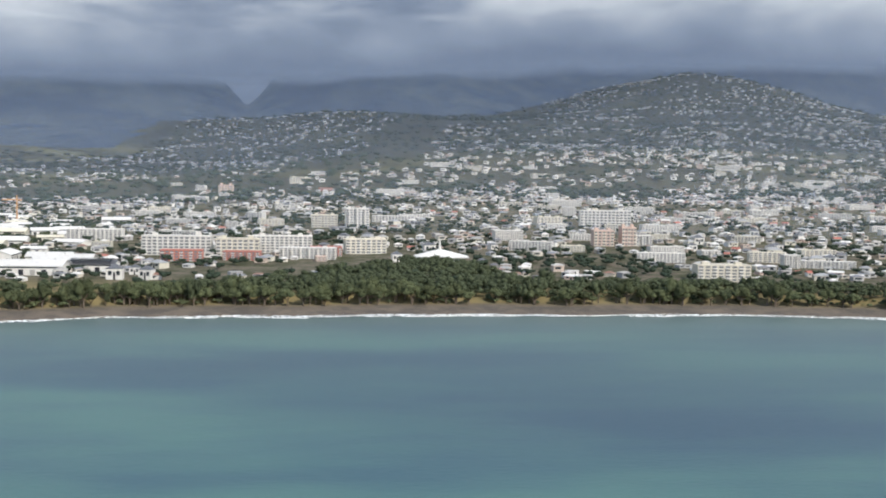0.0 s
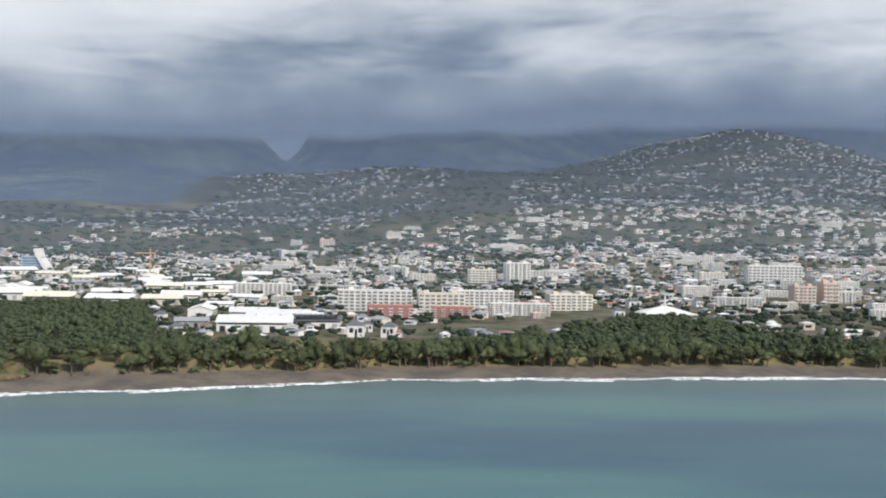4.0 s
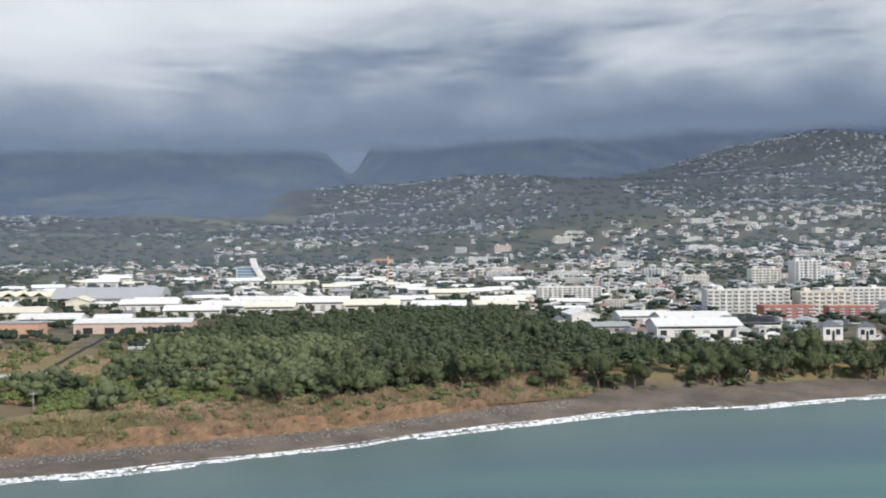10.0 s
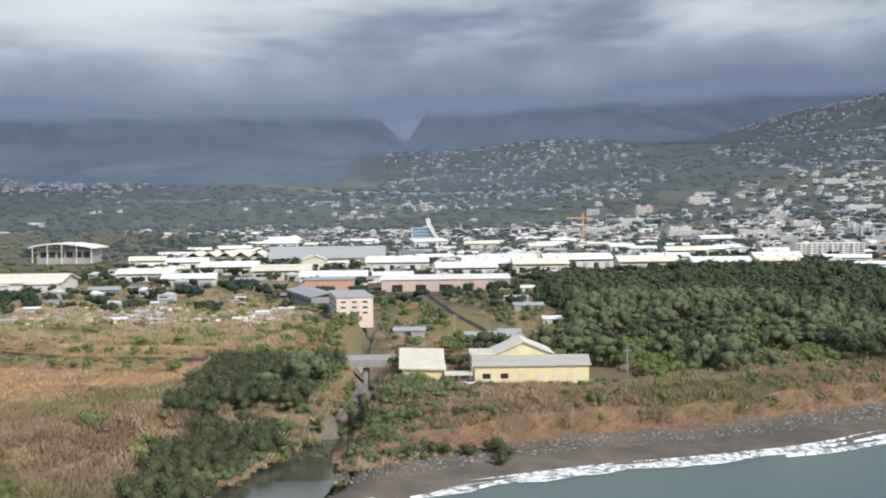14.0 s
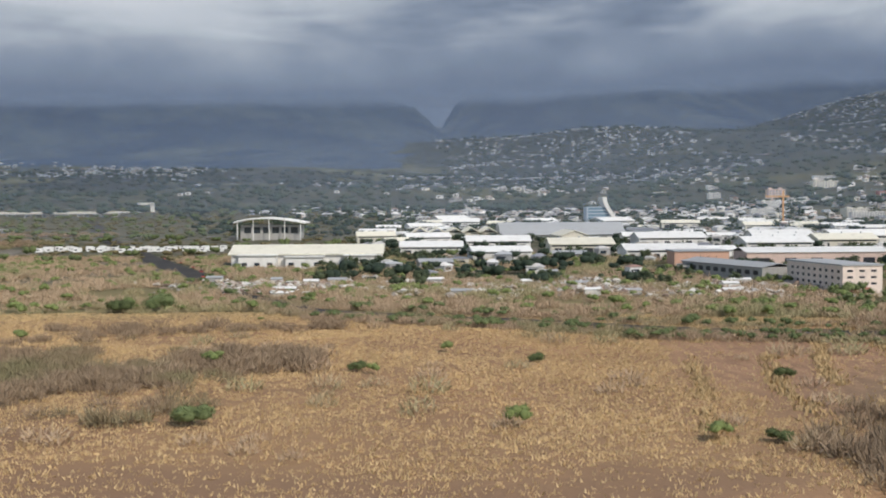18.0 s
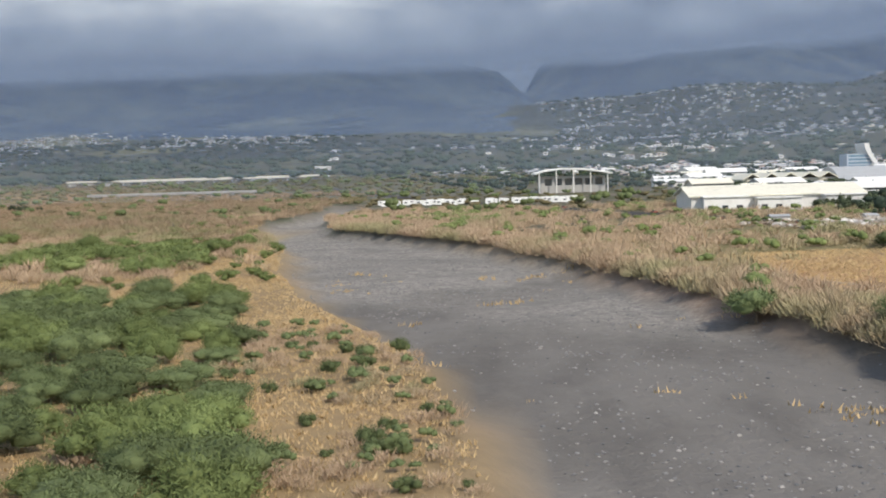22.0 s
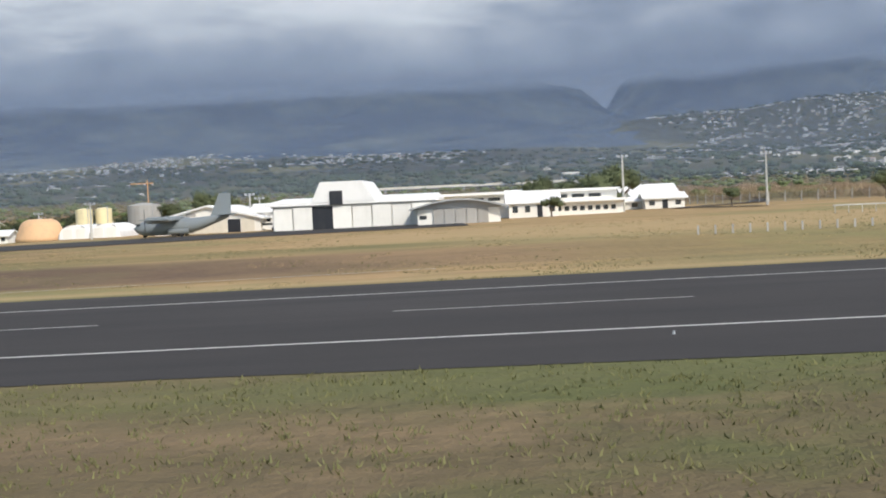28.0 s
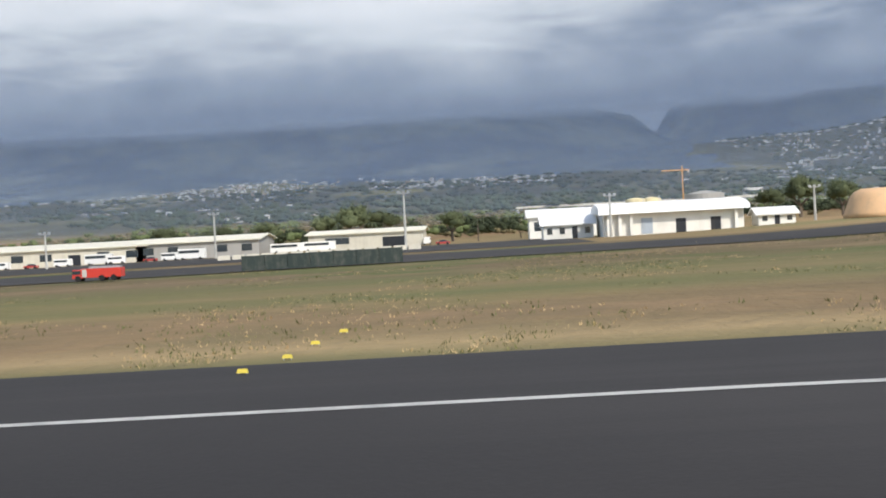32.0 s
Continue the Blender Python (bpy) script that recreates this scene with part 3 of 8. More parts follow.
xs = np.concatenate([np.linspace(-3600, -1400, 40), np.linspace(-1380, -1130, 24), np.arange(-1124, 320, 4.0), np.linspace(330, 900, 46), np.linspace(940, 3600, 46)])
ys = np.concatenate([np.linspace(-1200, 150, 22), np.arange(165, 760, 3.6), np.linspace(768, 1500, 70), np.linspace(1525, 4050, 80)])
gx, gy = np.meshgrid(xs, ys)
gz = ground(gx, gy)
nx, ny = len(xs), len(ys)
d = bpy.data.meshes.new("ground")
i = (np.arange(ny - 1)[:, None] * nx + np.arange(nx - 1)[None, :]).ravel()
quads = np.stack([i, i + 1, i + 1 + nx, i + nx], 1)
d.vertices.add(nx * ny)
d.vertices.foreach_set("co", np.stack([gx, gy, gz], -1).astype(np.float32).ravel())
d.loops.add(quads.size)
d.loops.foreach_set("vertex_index", quads.astype(np.int32).ravel())
d.polygons.add(len(quads))
d.polygons.foreach_set("loop_start", np.arange(0, quads.size, 4, dtype=np.int32))
d.polygons.foreach_set("use_smooth", np.ones(len(quads), bool))
d.update(calc_edges=True)
d.materials.append(M_GROUND)
inland = gy - coast(gx)
lawn = smooth01(-741, -745, gx - 0.12 * np.clip(gy - 430, 0, 500)) * smooth01(690, 600, gy)
masks = {
    "beach": smooth01(34, 24, inland + 16 * smooth01(-470, -490, gx) + 8 * smooth01(-220, -120, gx)) * (1 - smooth01(-262, -295, gx) * smooth01(18, 22, inland) * smooth01(-470, -425, gx)),
    "cliff": smooth01(15, 18, inland) * smooth01(29, 25, inland) * smooth01(-470, -440, gx) * smooth01(-230, -290, gx),
    "river": np.maximum(along(RIVER, gx, gy), along(CREEK, gx, gy) * 0.8),
    "silt": np.clip(smooth01(462, 415, gy + 0.8 * (gx + 660) + 10 * lumps(gx, gy, 14, 4.0)) * 0.9 + 0.5 * smooth01(0.25, 0.7, lumps(gx, gy, 26, 9.0)), 0, 1),
    "lawn": lawn,
    "rough_grass": smooth01(416, 412, gy) + 0.6 * smooth01(482, 495, gy) * smooth01(575, 555, gy) * smooth01(-900, -960, gx) + 0.55 * smooth01(-950, -1005, gx),
    "bank": smooth01(0.0, 0.2, (gy - bank_edges(gx)[0]) / (bank_edges(gx)[1] - bank_edges(gx)[0])) * smooth01(1.0, 0.75, (gy - bank_edges(gx)[0]) / (bank_edges(gx)[1] - bank_edges(gx)[0])) * smooth01(-850, -900, gx) * (0.25 + 0.75 * smooth01(-1012, -985, gx)),
    "gold": np.clip(1.15 + 0.6 * lumps(gx, gy, 21, 12.0), 0, 1) * smooth01(-652, -662, gx) * smooth01(-754, -747, gx - 0.1 * np.clip(gy - 480, 0, 200)) * smooth01(700, 560, gy),
    "town": smooth01(540, 620, gy) * (1 - lawn) * smooth01(-790, -700, gx + (gy - 700) * 0.15 + 60) * (1 - smooth01(1500, 2000, gy)),
    "verge_gold": smooth01(450.4, 451.4, gy) * smooth01(457, 453, gy + 1.5 * lumps(gx, gy, 12, 3.0)) + 0.8 * smooth01(-905, -880, gx) * smooth01(476, 490, gy) * smooth01(540, 520, gy),
    "verge_green": smooth01(413, 411.5, gy) * smooth01(401, 407, gy) * smooth01(-845, -880, gx) + smooth01(451.2, 450.2, gy) * smooth01(448, 449, gy) + smooth01(0.9, 1.1, (gy - bank_edges(gx)[0]) / (bank_edges(gx)[1] - bank_edges(gx)[0])) * smooth01(502, 494, gy) * smooth01(-862, -890, gx) + 0.6 * smooth01(-820, -840, gx) * smooth01(-880, -860, gx) * smooth01(452, 460, gy) * smooth01(500, 480, gy),
    "burnt": smooth01(-606, -592, gx) * smooth01(-496, -512, gx) * 0.8 * smooth01(356, 344, gy - 9 * lumps(gx, gy, 17, 9.0)),
    "pasture": 0.8 * smooth01(-380, -560, gx) * smooth01(1800, 2100, gy) * smooth01(3100, 2800, gy) * np.clip(2.4 * lumps(gx, gy * 1.6, 110, 23.0) - 0.3, 0, 1),
    "stubble": smooth01(-506, -494, gx + 5 * lumps(gx, gy, 18, 2.0)) * smooth01(-440, -458, gx) * smooth01(366, 380, gy) * smooth01(466, 452, gy + 5 * lumps(gx, gy, 15, 6.0)),
    "thorn": np.maximum(smooth01(-500, -470, gx) * smooth01(-232, -290, gx) * smooth01(19, 24, inland) * smooth01(92, 60, inland), 0.9 * smooth01(-655, -640, gx) * smooth01(-570, -600, gx) * smooth01(435, 400, gy)),
    "hill": smooth01(1000, 1700, gy - 0.1 * gx),
    "green": np.clip(0.5 + 0.7 * lumps(gx, gy, 60, 7.0), 0, 1) * smooth01(-470, -600, gx) * smooth01(480, 560, gy + 0.15 * gx + 120) + 0.9 * np.maximum(smooth01(-420, -350, gx), smooth01(462, 490, gy + 0.12 * (gx + 455)) * smooth01(-660, -630, gx)),
}
for name, values in masks.items():
    d.attributes.new(name, "FLOAT", "POINT").data.foreach_set("value", np.clip(values, 0, 1).astype(np.float32).ravel())
tagged(new("ground", d), label="dry grassland, gravel banks and green slopes rising from the sea", category="ground", kind="structure")

# sea: one sheet with its shallows marked
sx = np.concatenate([np.linspace(-4600, -1300, 12), np.linspace(-1200, 900, 150), np.linspace(1000, 4600, 12)])
g = Geo()
levels = [1, -12, -40, -90, -170, -300, -700, -2500]
for off in levels:
    for x in sx:
        g.v.append((x, float(coast(x)) + (3 if off == 1 else off), 0.0))
n = len(sx)
for k in range(len(levels) - 1):
    for j in range(n - 1):
        g.f.append((k * n + j, (k + 1) * n + j, (k + 1) * n + j + 1, k * n + j + 1))
        g.m.append(0)
sd = g.data("sea", M_SEA, True)
sh = np.repeat([1.0, 0.85, 0.5, 0.25, 0.1, 0.0, 0.0, 0.0], n)
sd.attributes.new("shore", "FLOAT", "POINT").data.foreach_set("value", sh.astype(np.float32))
tagged(new("sea", sd), label="turquoise and blue sea with darker patches", category="water", kind="structure")

# the crumbling earth cliff behind the beach, cut by gullies
cu = np.arange(-424, -240, 0.8)
cv = np.linspace(0, 1, 10)
U, V = np.meshgrid(cu, cv)
fade = smooth01(-426, -408, U) * smooth01(-240, -285, U)
rough = 1.0 * lumps(U, V * 3, 2.6, 6.0) + 0.7 * lumps(U, V * 5, 1.1, 2.0) + 1.5 * np.abs(lumps(U, U * 0, 6.5, 8.0)) - 0.4
D = 17.2 + 3.6 * V ** 1.4 + rough * (0.35 + 0.65 * np.sin(V * math.pi))
Z = 1.7 + V * (4.1 + 0.9 * lumps(U, U * 0, 5.0, 3.0)) * (0.25 + 0.75 * fade) + 0.12 * lumps(U * 4, V * 9, 1.3, 1.0)
Yc = coast(U) + D + (1 - fade) * 3.0
Yc[-1] += 3.0
Z[-1] -= 1.2
g = Geo()
g.v = [tuple(p) for p in np.stack([U, Yc, Z], -1).reshape(-1, 3)]
w = len(cu)
g.f = [(a * w + b, a * w + b + 1, (a + 1) * w + b + 1, (a + 1) * w + b) for a in range(len(cv) - 1) for b in range(w - 1)]
g.m = [0] * len(g.f)
tagged(g.ob("cliff", M_CLIFF), label="low crumbling ochre earth cliff above the beach", category="cliff", kind="structure")

# surf: ragged foam lines lying along the beach
rng = np.random.default_rng(3)
g = Geo()
for row, (off, wide, part_of) in enumerate([(-1.0, 2.0, 1.0), (-5.0, 1.0, 0.45), (1.5, 0.8, 0.7)]):
    px = np.arange(-419, 420, 1.6)
    w = np.clip(wide * np.interp(px, [-330, -230], [1.7, 1.0]) * (0.55 + 0.8 * lumps(px, px * 0.3 + row * 50, 7, row)) + rng.normal(0, 0.22, len(px)), 0.0, None)
    w = w * (lumps(px, px * 0 + row * 9, 30, 4 + row) > 1 - 2 * part_of) + 0.05
    c = coast(px) + off + 0.9 * lumps(px, px * 0, 11, row + 2)
    for j in range(len(px) - 1):
        if w[j] + w[j + 1] > 0.25:
            g.mesh_faces([(px[j], c[j] - w[j], 0.12), (px[j + 1], c[j + 1] - w[j + 1], 0.12), (px[j + 1], c[j + 1], 0.45), (px[j], c[j], 0.45), (px[j + 1], c[j + 1] + w[j + 1], 0.2), (px[j], c[j] + w[j], 0.2)], [(0, 1, 2, 3), (3, 2, 4, 5)])
tagged(g.ob("surf", M_FOAM), label="white broken surf along the dark beach", category="surf", kind="stuff")

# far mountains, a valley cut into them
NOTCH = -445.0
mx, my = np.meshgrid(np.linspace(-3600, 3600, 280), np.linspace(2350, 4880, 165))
# left foothills get this sheet too, for its painted haze
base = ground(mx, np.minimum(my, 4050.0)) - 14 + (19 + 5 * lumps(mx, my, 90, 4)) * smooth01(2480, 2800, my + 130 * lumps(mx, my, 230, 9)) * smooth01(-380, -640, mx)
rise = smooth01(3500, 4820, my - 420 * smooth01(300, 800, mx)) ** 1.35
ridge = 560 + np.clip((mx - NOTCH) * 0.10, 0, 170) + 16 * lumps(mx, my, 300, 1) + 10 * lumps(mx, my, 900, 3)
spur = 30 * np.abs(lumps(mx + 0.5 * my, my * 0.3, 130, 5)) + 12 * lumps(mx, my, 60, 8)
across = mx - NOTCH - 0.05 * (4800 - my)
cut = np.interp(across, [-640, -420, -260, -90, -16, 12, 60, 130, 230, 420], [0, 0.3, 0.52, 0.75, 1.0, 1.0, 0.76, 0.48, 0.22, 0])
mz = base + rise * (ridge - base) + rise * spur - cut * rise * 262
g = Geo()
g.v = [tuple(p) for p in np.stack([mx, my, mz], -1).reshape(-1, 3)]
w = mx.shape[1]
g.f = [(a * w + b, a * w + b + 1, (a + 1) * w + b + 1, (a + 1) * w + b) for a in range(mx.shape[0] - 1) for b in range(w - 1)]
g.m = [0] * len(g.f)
tagged(g.ob("mountains", M_MOUNT, smooth=True), label="forested mountains with a notched valley, tinted blue for haze", category="mountains", kind="structure")

# the cloud deck: a low lumpy underside that hides the summits and shades the slopes
cx, cu = np.meshgrid(np.linspace(-4200, 4200, 120), np.concatenate([np.linspace(0, 1, 76), 1 + np.linspace(0.003, 0.012, 8)]))
near_edge = 1150 + 170 * lumps(cx, cx * 0, 420, 3)
cy = near_edge + (4850 - near_edge) * cu
cz = 412 - 260 * smooth01(4856, 4895, cy) + (4880 - cy) * 0.115 + 0.06 * np.clip(cx - NOTCH, 0, 1500) + 22 * lumps(cx, cy, 330, 2) + 9 * lumps(cx, cy, 110, 6)
g = Geo()
g.v = [tuple(p) for p in np.stack([cx, cy, cz], -1).reshape(-1, 3)]
w = cx.shape[1]
g.f = [(a * w + b, (a + 1) * w + b, (a + 1) * w + b + 1, a * w + b + 1) for a in range(cx.shape[0] - 1) for b in range(w - 1)]
g.m = [0] * len(g.f)
tagged(g.ob("cloud_deck", M_CLOUD, smooth=True), label="grey low cloud layer lying on the mountains", category="clouds", kind="structure")


# torn fringes of the cloud hanging before the slopes
fringe = tagged(new("cloud_fringe"), label="torn grey cloud fringes hanging over the mountain slopes", category="clouds", kind="structure")
for y in (3980, 4180):
    o = Geo().face([(-4000, y, 250), (4000, y, 250), (4000, y, 760), (-4000, y, 760)]).ob("veil", M_CLOUDBANK, fringe)
    o.visible_shadow = False

# added sheets painted as haze between the town and the mountains
mist = tagged(new("mist"), label="thin pale blue sheets standing in for haze before the hills", category="mist", kind="structure")
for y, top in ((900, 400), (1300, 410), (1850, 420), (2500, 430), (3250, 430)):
    o = Geo().face([(-3400, y, -5), (3400, y, -5), (3400, y, top), (-3400, y, top)]).ob("veil", M_HAZE, mist)
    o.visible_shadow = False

# ---- runway and its markings ----
def gz1(x, y):
    return float(ground(x, y))


def strip(name, pts, wide, mat, parent=None, lift=0.0, label=""):
    """A flat ribbon on the apron along a line of points."""
    g = Geo()
    left, right = [], []
    for i, (x, y) in enumerate(pts):
        a, b = pts[max(i - 1, 0)], pts[min(i + 1, len(pts) - 1)]
        t = Vector((b[0] - a[0], b[1] - a[1])).normalized()
        left.append((x - t.y * wide / 2, y + t.x * wide / 2, float(apron(x)) + lift))
        right.append((x + t.y * wide / 2, y - t.x * wide / 2, float(apron(x)) + lift))
    for i in range(len(pts) - 1):
        g.face([right[i], right[i + 1], left[i + 1], left[i]])
    return g.ob(name, mat, parent, label)


def poly(name, pts, lift, mat, parent=None):
    return Geo().face([(x, y, float(apron(x)) + lift) for x, y in pts]).ob(name, mat, parent)


def draped(name, pts, wide, mat, lift=0.12, label="", kind="structure", step=6.0, parent=None):
    line = []
    for a, b in zip(pts, pts[1:]):
        n = max(1, int(math.dist(a, b) / step))
        line += [(a[0] + (b[0] - a[0]) * k / n, a[1] + (b[1] - a[1]) * k / n) for k in range(n)]
    line.append(pts[-1])
    cols = max(2, int(wide / 4) + 1)
    g = Geo()
    for i, (x, y) in enumerate(line):
        a, b = line[max(i - 1, 0)], line[min(i + 1, len(line) - 1)]
        t = Vector((b[0] - a[0], b[1] - a[1])).normalized()
        for c in range(cols):
            o = wide * (c / (cols - 1) - 0.5)
            px, py = x + t.y * o, y - t.x * o
            g.v.append((px, py, gz1(px, py) + lift))
    for i in range(len(line) - 1):
        for c in range(cols - 1):
            k = i * cols + c
            g.f.append((k, k + cols, k + cols + 1, k + 1))
            g.m.append(0)
    o = g.ob(name, mat, parent)
    return tagged(o, label=label, category=name.replace("_", " "), kind=kind) if parent is None else o



runway = tagged(new("runway"), label="dark worn asphalt runway with white markings", category="runway", kind="structure")
edge = [(-1400, 411.6), (-886, 411.4), (-855, 409.6), (-829, 407.2), (-823, 405.1), (-817, 401.1), (-811.8, 397.2), (-807.4, 393.6), (-803.6, 390.1), (-800, 388), (-794, 387.3), (-788, 388.2), (-782.6, 391.8), (-778, 396), (-771.3, 401.9), (-764, 402), (-752.2, 399.2), (-750, 420), (-757, 443), (-775, 448), (-800, 450), (-1400, 449.6)]
poly("pavement", edge, 0.0, M_ASPHALT, runway)
poly("patch", [(-777, 408), (-758, 405), (-756, 428), (-770, 431)], 0.006, weathered("grey_asphalt", (0.050, 0.048, 0.047), dirt=(0.028, 0.028, 0.028), scale=0.2), runway)
LIFT = 0.012
strip("edge_line", [(-1400, 442.2), (-1016, 442.1), (-990, 441.0), (-945, 440.9), (-915, 441.3), (-817, 442)], 0.36, M_PAINTW, runway, LIFT)
strip("edge_line", [(-1400, 419.6), (-1100, 419.6), (-950, 419.5), (-900, 419.1), (-832, 418.7)], 0.36, M_PAINTW, runway, LIFT)
poly("threshold_bar", [(-838.6, 419.1), (-836.7, 419.1), (-834.2, 441.6), (-836.1, 441.6)], LIFT, M_PAINTW, runway)
for i in range(12):
    y = 420.4 + i * 1.72 + (0.9 if i > 5 else 0)
    strip("threshold_stripe", [(-856 + i * 0.22, y), (-840.3 + i * 0.22, y)], 0.82, M_PAINTW, runway, LIFT)
for b in (-813.4, -840.0 - 27, -894.3, -921.6, -950.2, -981.0, -1009, -1036, -1063, -1090, -1117):
    if b != -813.4:
        strip("centre_dash", [(b - 13.6, 430.4), (b, 430.4)], 0.24, M_PAINTW, runway, LIFT)
for y in (436.6, 424.9):
    strip("aiming_block", [(-1006, y), (-978.4, y)], 4.0, M_PAINTW, runway, LIFT)
for x, y in ((-823.0, 428.8), (-794.2, 425.8)):
    strip("arrow_shaft", [(x, y), (x + 14, y - 0.9)], 0.16, M_PAINTW, runway, LIFT)
    poly("arrow_head", [(x, y), (x + 4.6, y - 0.75), (x + 4.6, y + 0.15)], LIFT, M_PAINTW, runway)
strip("chevron", [(-790.4, 413.4), (-788.6, 416.6), (-787.0, 416.2)], 0.25, M_PAINTW, runway, LIFT)
strip("taxi_line", [(-832, 418.0), (-823.4, 415.6), (-813.4, 409.1), (-805.2, 403.8), (-798.6, 399.3), (-794.2, 396.6), (-789.2, 396.9), (-784.7, 400), (-780.3, 406), (-778.4, 418.1), (-776.6, 440)], 0.17, M_PAINTY, runway, LIFT)
for x in (-928, -957, -915.5, -870, -985, -845):
    Geo().tube((x, 416.6, float(apron(x))), (x, 416.6, float(apron(x)) + 0.12), 0.06, 0.04, 8).ob("edge_light", M_STEEL, runway)
Geo().box(-918.35, -917.65, 413.8, 414.4, float(apron(-918)) - 0.05, float(apron(-918)) + 0.03).ob("manhole_rim", M_GREY, runway)
Geo().box(-918.25, -917.75, 413.88, 414.32, float(apron(-918)) - 0.05, float(apron(-918)) + 0.036).ob("manhole_cover", M_DARK, runway)

perimeter_road = tagged(new("perimeter_road"), label="narrow asphalt perimeter road with white edge lines", category="road", kind="structure")
draped("pavement", [(-755, 421), (-752.5, 408), (-750.6, 399), (-749.6, 392), (-746, 380), (-741.5, 367), (-738, 350), (-735, 320)], 2.3, weathered("worn_road", (0.085, 0.08, 0.074), dirt=(0.15, 0.125, 0.095), amount=0.6, scale=0.35, rough=0.9), 0.10, step=2.5, parent=perimeter_road)
draped("line", [(-755.6, 419.4), (-753.6, 408), (-751.5, 399.6)], 0.2, M_PAINTW, 0.115, step=2.0, parent=perimeter_road)
draped("line", [(-753.7, 418.2), (-751.6, 408), (-749.7, 399.2)], 0.2, M_PAINTW, 0.115, step=2.0, parent=perimeter_road)
draped("drain_kerb", [(x, float(bank_edges(x)[0]) - 0.5) for x in range(-1000, -876, 4)], 0.34, weathered("pale_kerb_concrete", (0.40, 0.36, 0.30), scale=0.8), 0.10, "pale concrete drain line at the foot of the grass bank", step=4.0)
drain = tagged(new("drain_channel"), label="rock-lined drainage channel beside the perimeter road", category="channel", kind="structure")
draped("bed", [(-752, 424), (-749, 414), (-745.5, 402), (-742.4, 388), (-740, 374), (-737, 355)], 3.6, weathered("dark_stone_bed", (0.085, 0.08, 0.074), dirt=(0.14, 0.12, 0.085), amount=0.6, scale=0.8, rough=0.95), 0.09, step=2.0, parent=drain)
draped("revetment", [(-749.2, 421), (-746.6, 413), (-743.2, 402), (-740.6, 391), (-739.2, 384)], 1.3, weathered("pale_gravel", (0.34, 0.32, 0.28), dirt=(0.13, 0.12, 0.11), amount=0.7, scale=2.5, rough=0.95), 0.30, step=2.0, parent=drain)
draped("head_slab", [(-755.5, 431.5), (-751.5, 427.5)], 3.0, M_CREAM, 0.14, step=2.0, parent=drain)
rng = np.random.default_rng(11)
ICO = bmesh.new()
bmesh.ops.create_icosphere(ICO, subdivisions=1, radius=1.0)
ICO_V = np.array([v.co[:] for v in ICO.verts])
ICO_F = [tuple(v.index for v in f.verts) for f in ICO.faces]
ICO.free()


def stone_data(seed):
    r = np.random.default_rng(seed)
    g = Geo()
    v = ICO_V * r.uniform(0.65, 1.25, (len(ICO_V), 1)) * np.array([1.0, 0.8, 0.6])
    g.mesh_faces([tuple(p) for p in v], ICO_F[::1])
    return g.data("stone", M_STONE)


STONES = [stone_data(k) for k in range(4)]
for k in range(170):
    t = rng.uniform(0, 1)
    x = np.interp(t, [0, 0.3, 0.6, 1], [-748.5, -744.2, -741.5, -738.2]) + rng.normal(0, 0.9)
    y = np.interp(t, [0, 0.3, 0.6, 1], [419, 402, 388, 360]) + rng.normal(0, 0.5)
    s = new("stone", STONES[k % 4])
    s.parent = drain
    s.matrix_world = pose(x, y, gz1(x, y) + 0.15, 0, 0, rng.uniform(0, 360)) @ Matrix.Scale(rng.uniform(0.07, 0.2), 4)

# ---- perimeter fence ----
FENCE = [(-905, 800), (-850, 690), (-820, 618), (-792, 602), (-775, 573), (-768, 512), (-760, 478), (-754.5, 449), (-750.5, 428), (-746, 416)]
fence = thing("perimeter_fence", "grey chain-link airport fence on concrete posts", "fence")
posts, lengths = [], []
for a, b in zip(FENCE, FENCE[1:]):
    n = max(1, int(math.dist(a, b) / 3.2))
    posts += [(a[0] + (b[0] - a[0]) * k / n, a[1] + (b[1] - a[1]) * k / n) for k in range(n)]
g = Geo().box(-0.09, 0.09, -0.09, 0.09, -0.3, 1.75).tube((0, 0, 1.72), (0, -0.42, 2.15), 0.07, 0.06, 6)
post_data = g.data("post", weathered("pale_concrete", (0.36, 0.35, 0.33)))
wire_mat = weathered("fence_wire", (0.22, 0.23, 0.225), rough=0.6, metal=0.2)
for i, (x, y) in enumerate(posts):
    p = new("post", post_data)
    p.parent = fence
    p.location = (x, y, gz1(x, y))
    if i + 1 < len(posts):
        x2, y2 = posts[i + 1]
        za, zb = gz1(x, y), gz1(x2, y2)
        g = Geo()
        for h in (0.1, 0.45, 0.8, 1.15, 1.5, 1.7):
            g.tube((x, y, za + h), (x2, y2, zb + h), 0.022, n=4, caps=False)
        for k in range(1, 9):
            t = k / 9
            xa, ya, zz = x + (x2 - x) * t, y + (y2 - y) * t, za + (zb - za) * t
            g.tube((xa, ya, zz + 0.05), (xa, ya, zz + 1.7), 0.014, n=3, caps=False)
        g.ob("mesh_panel", wire_mat, fence)


# ---- airport buildings ----
def opening(name, x0, x1, z0, z1, y, mat, parent, proud=0.06):
    """A leaf or pane standing just proud of a wall that faces the runway, in a frame."""
    return Geo().box(x0, x1, y - proud, y + 0.05, z0, z1).ob(name, mat, parent)


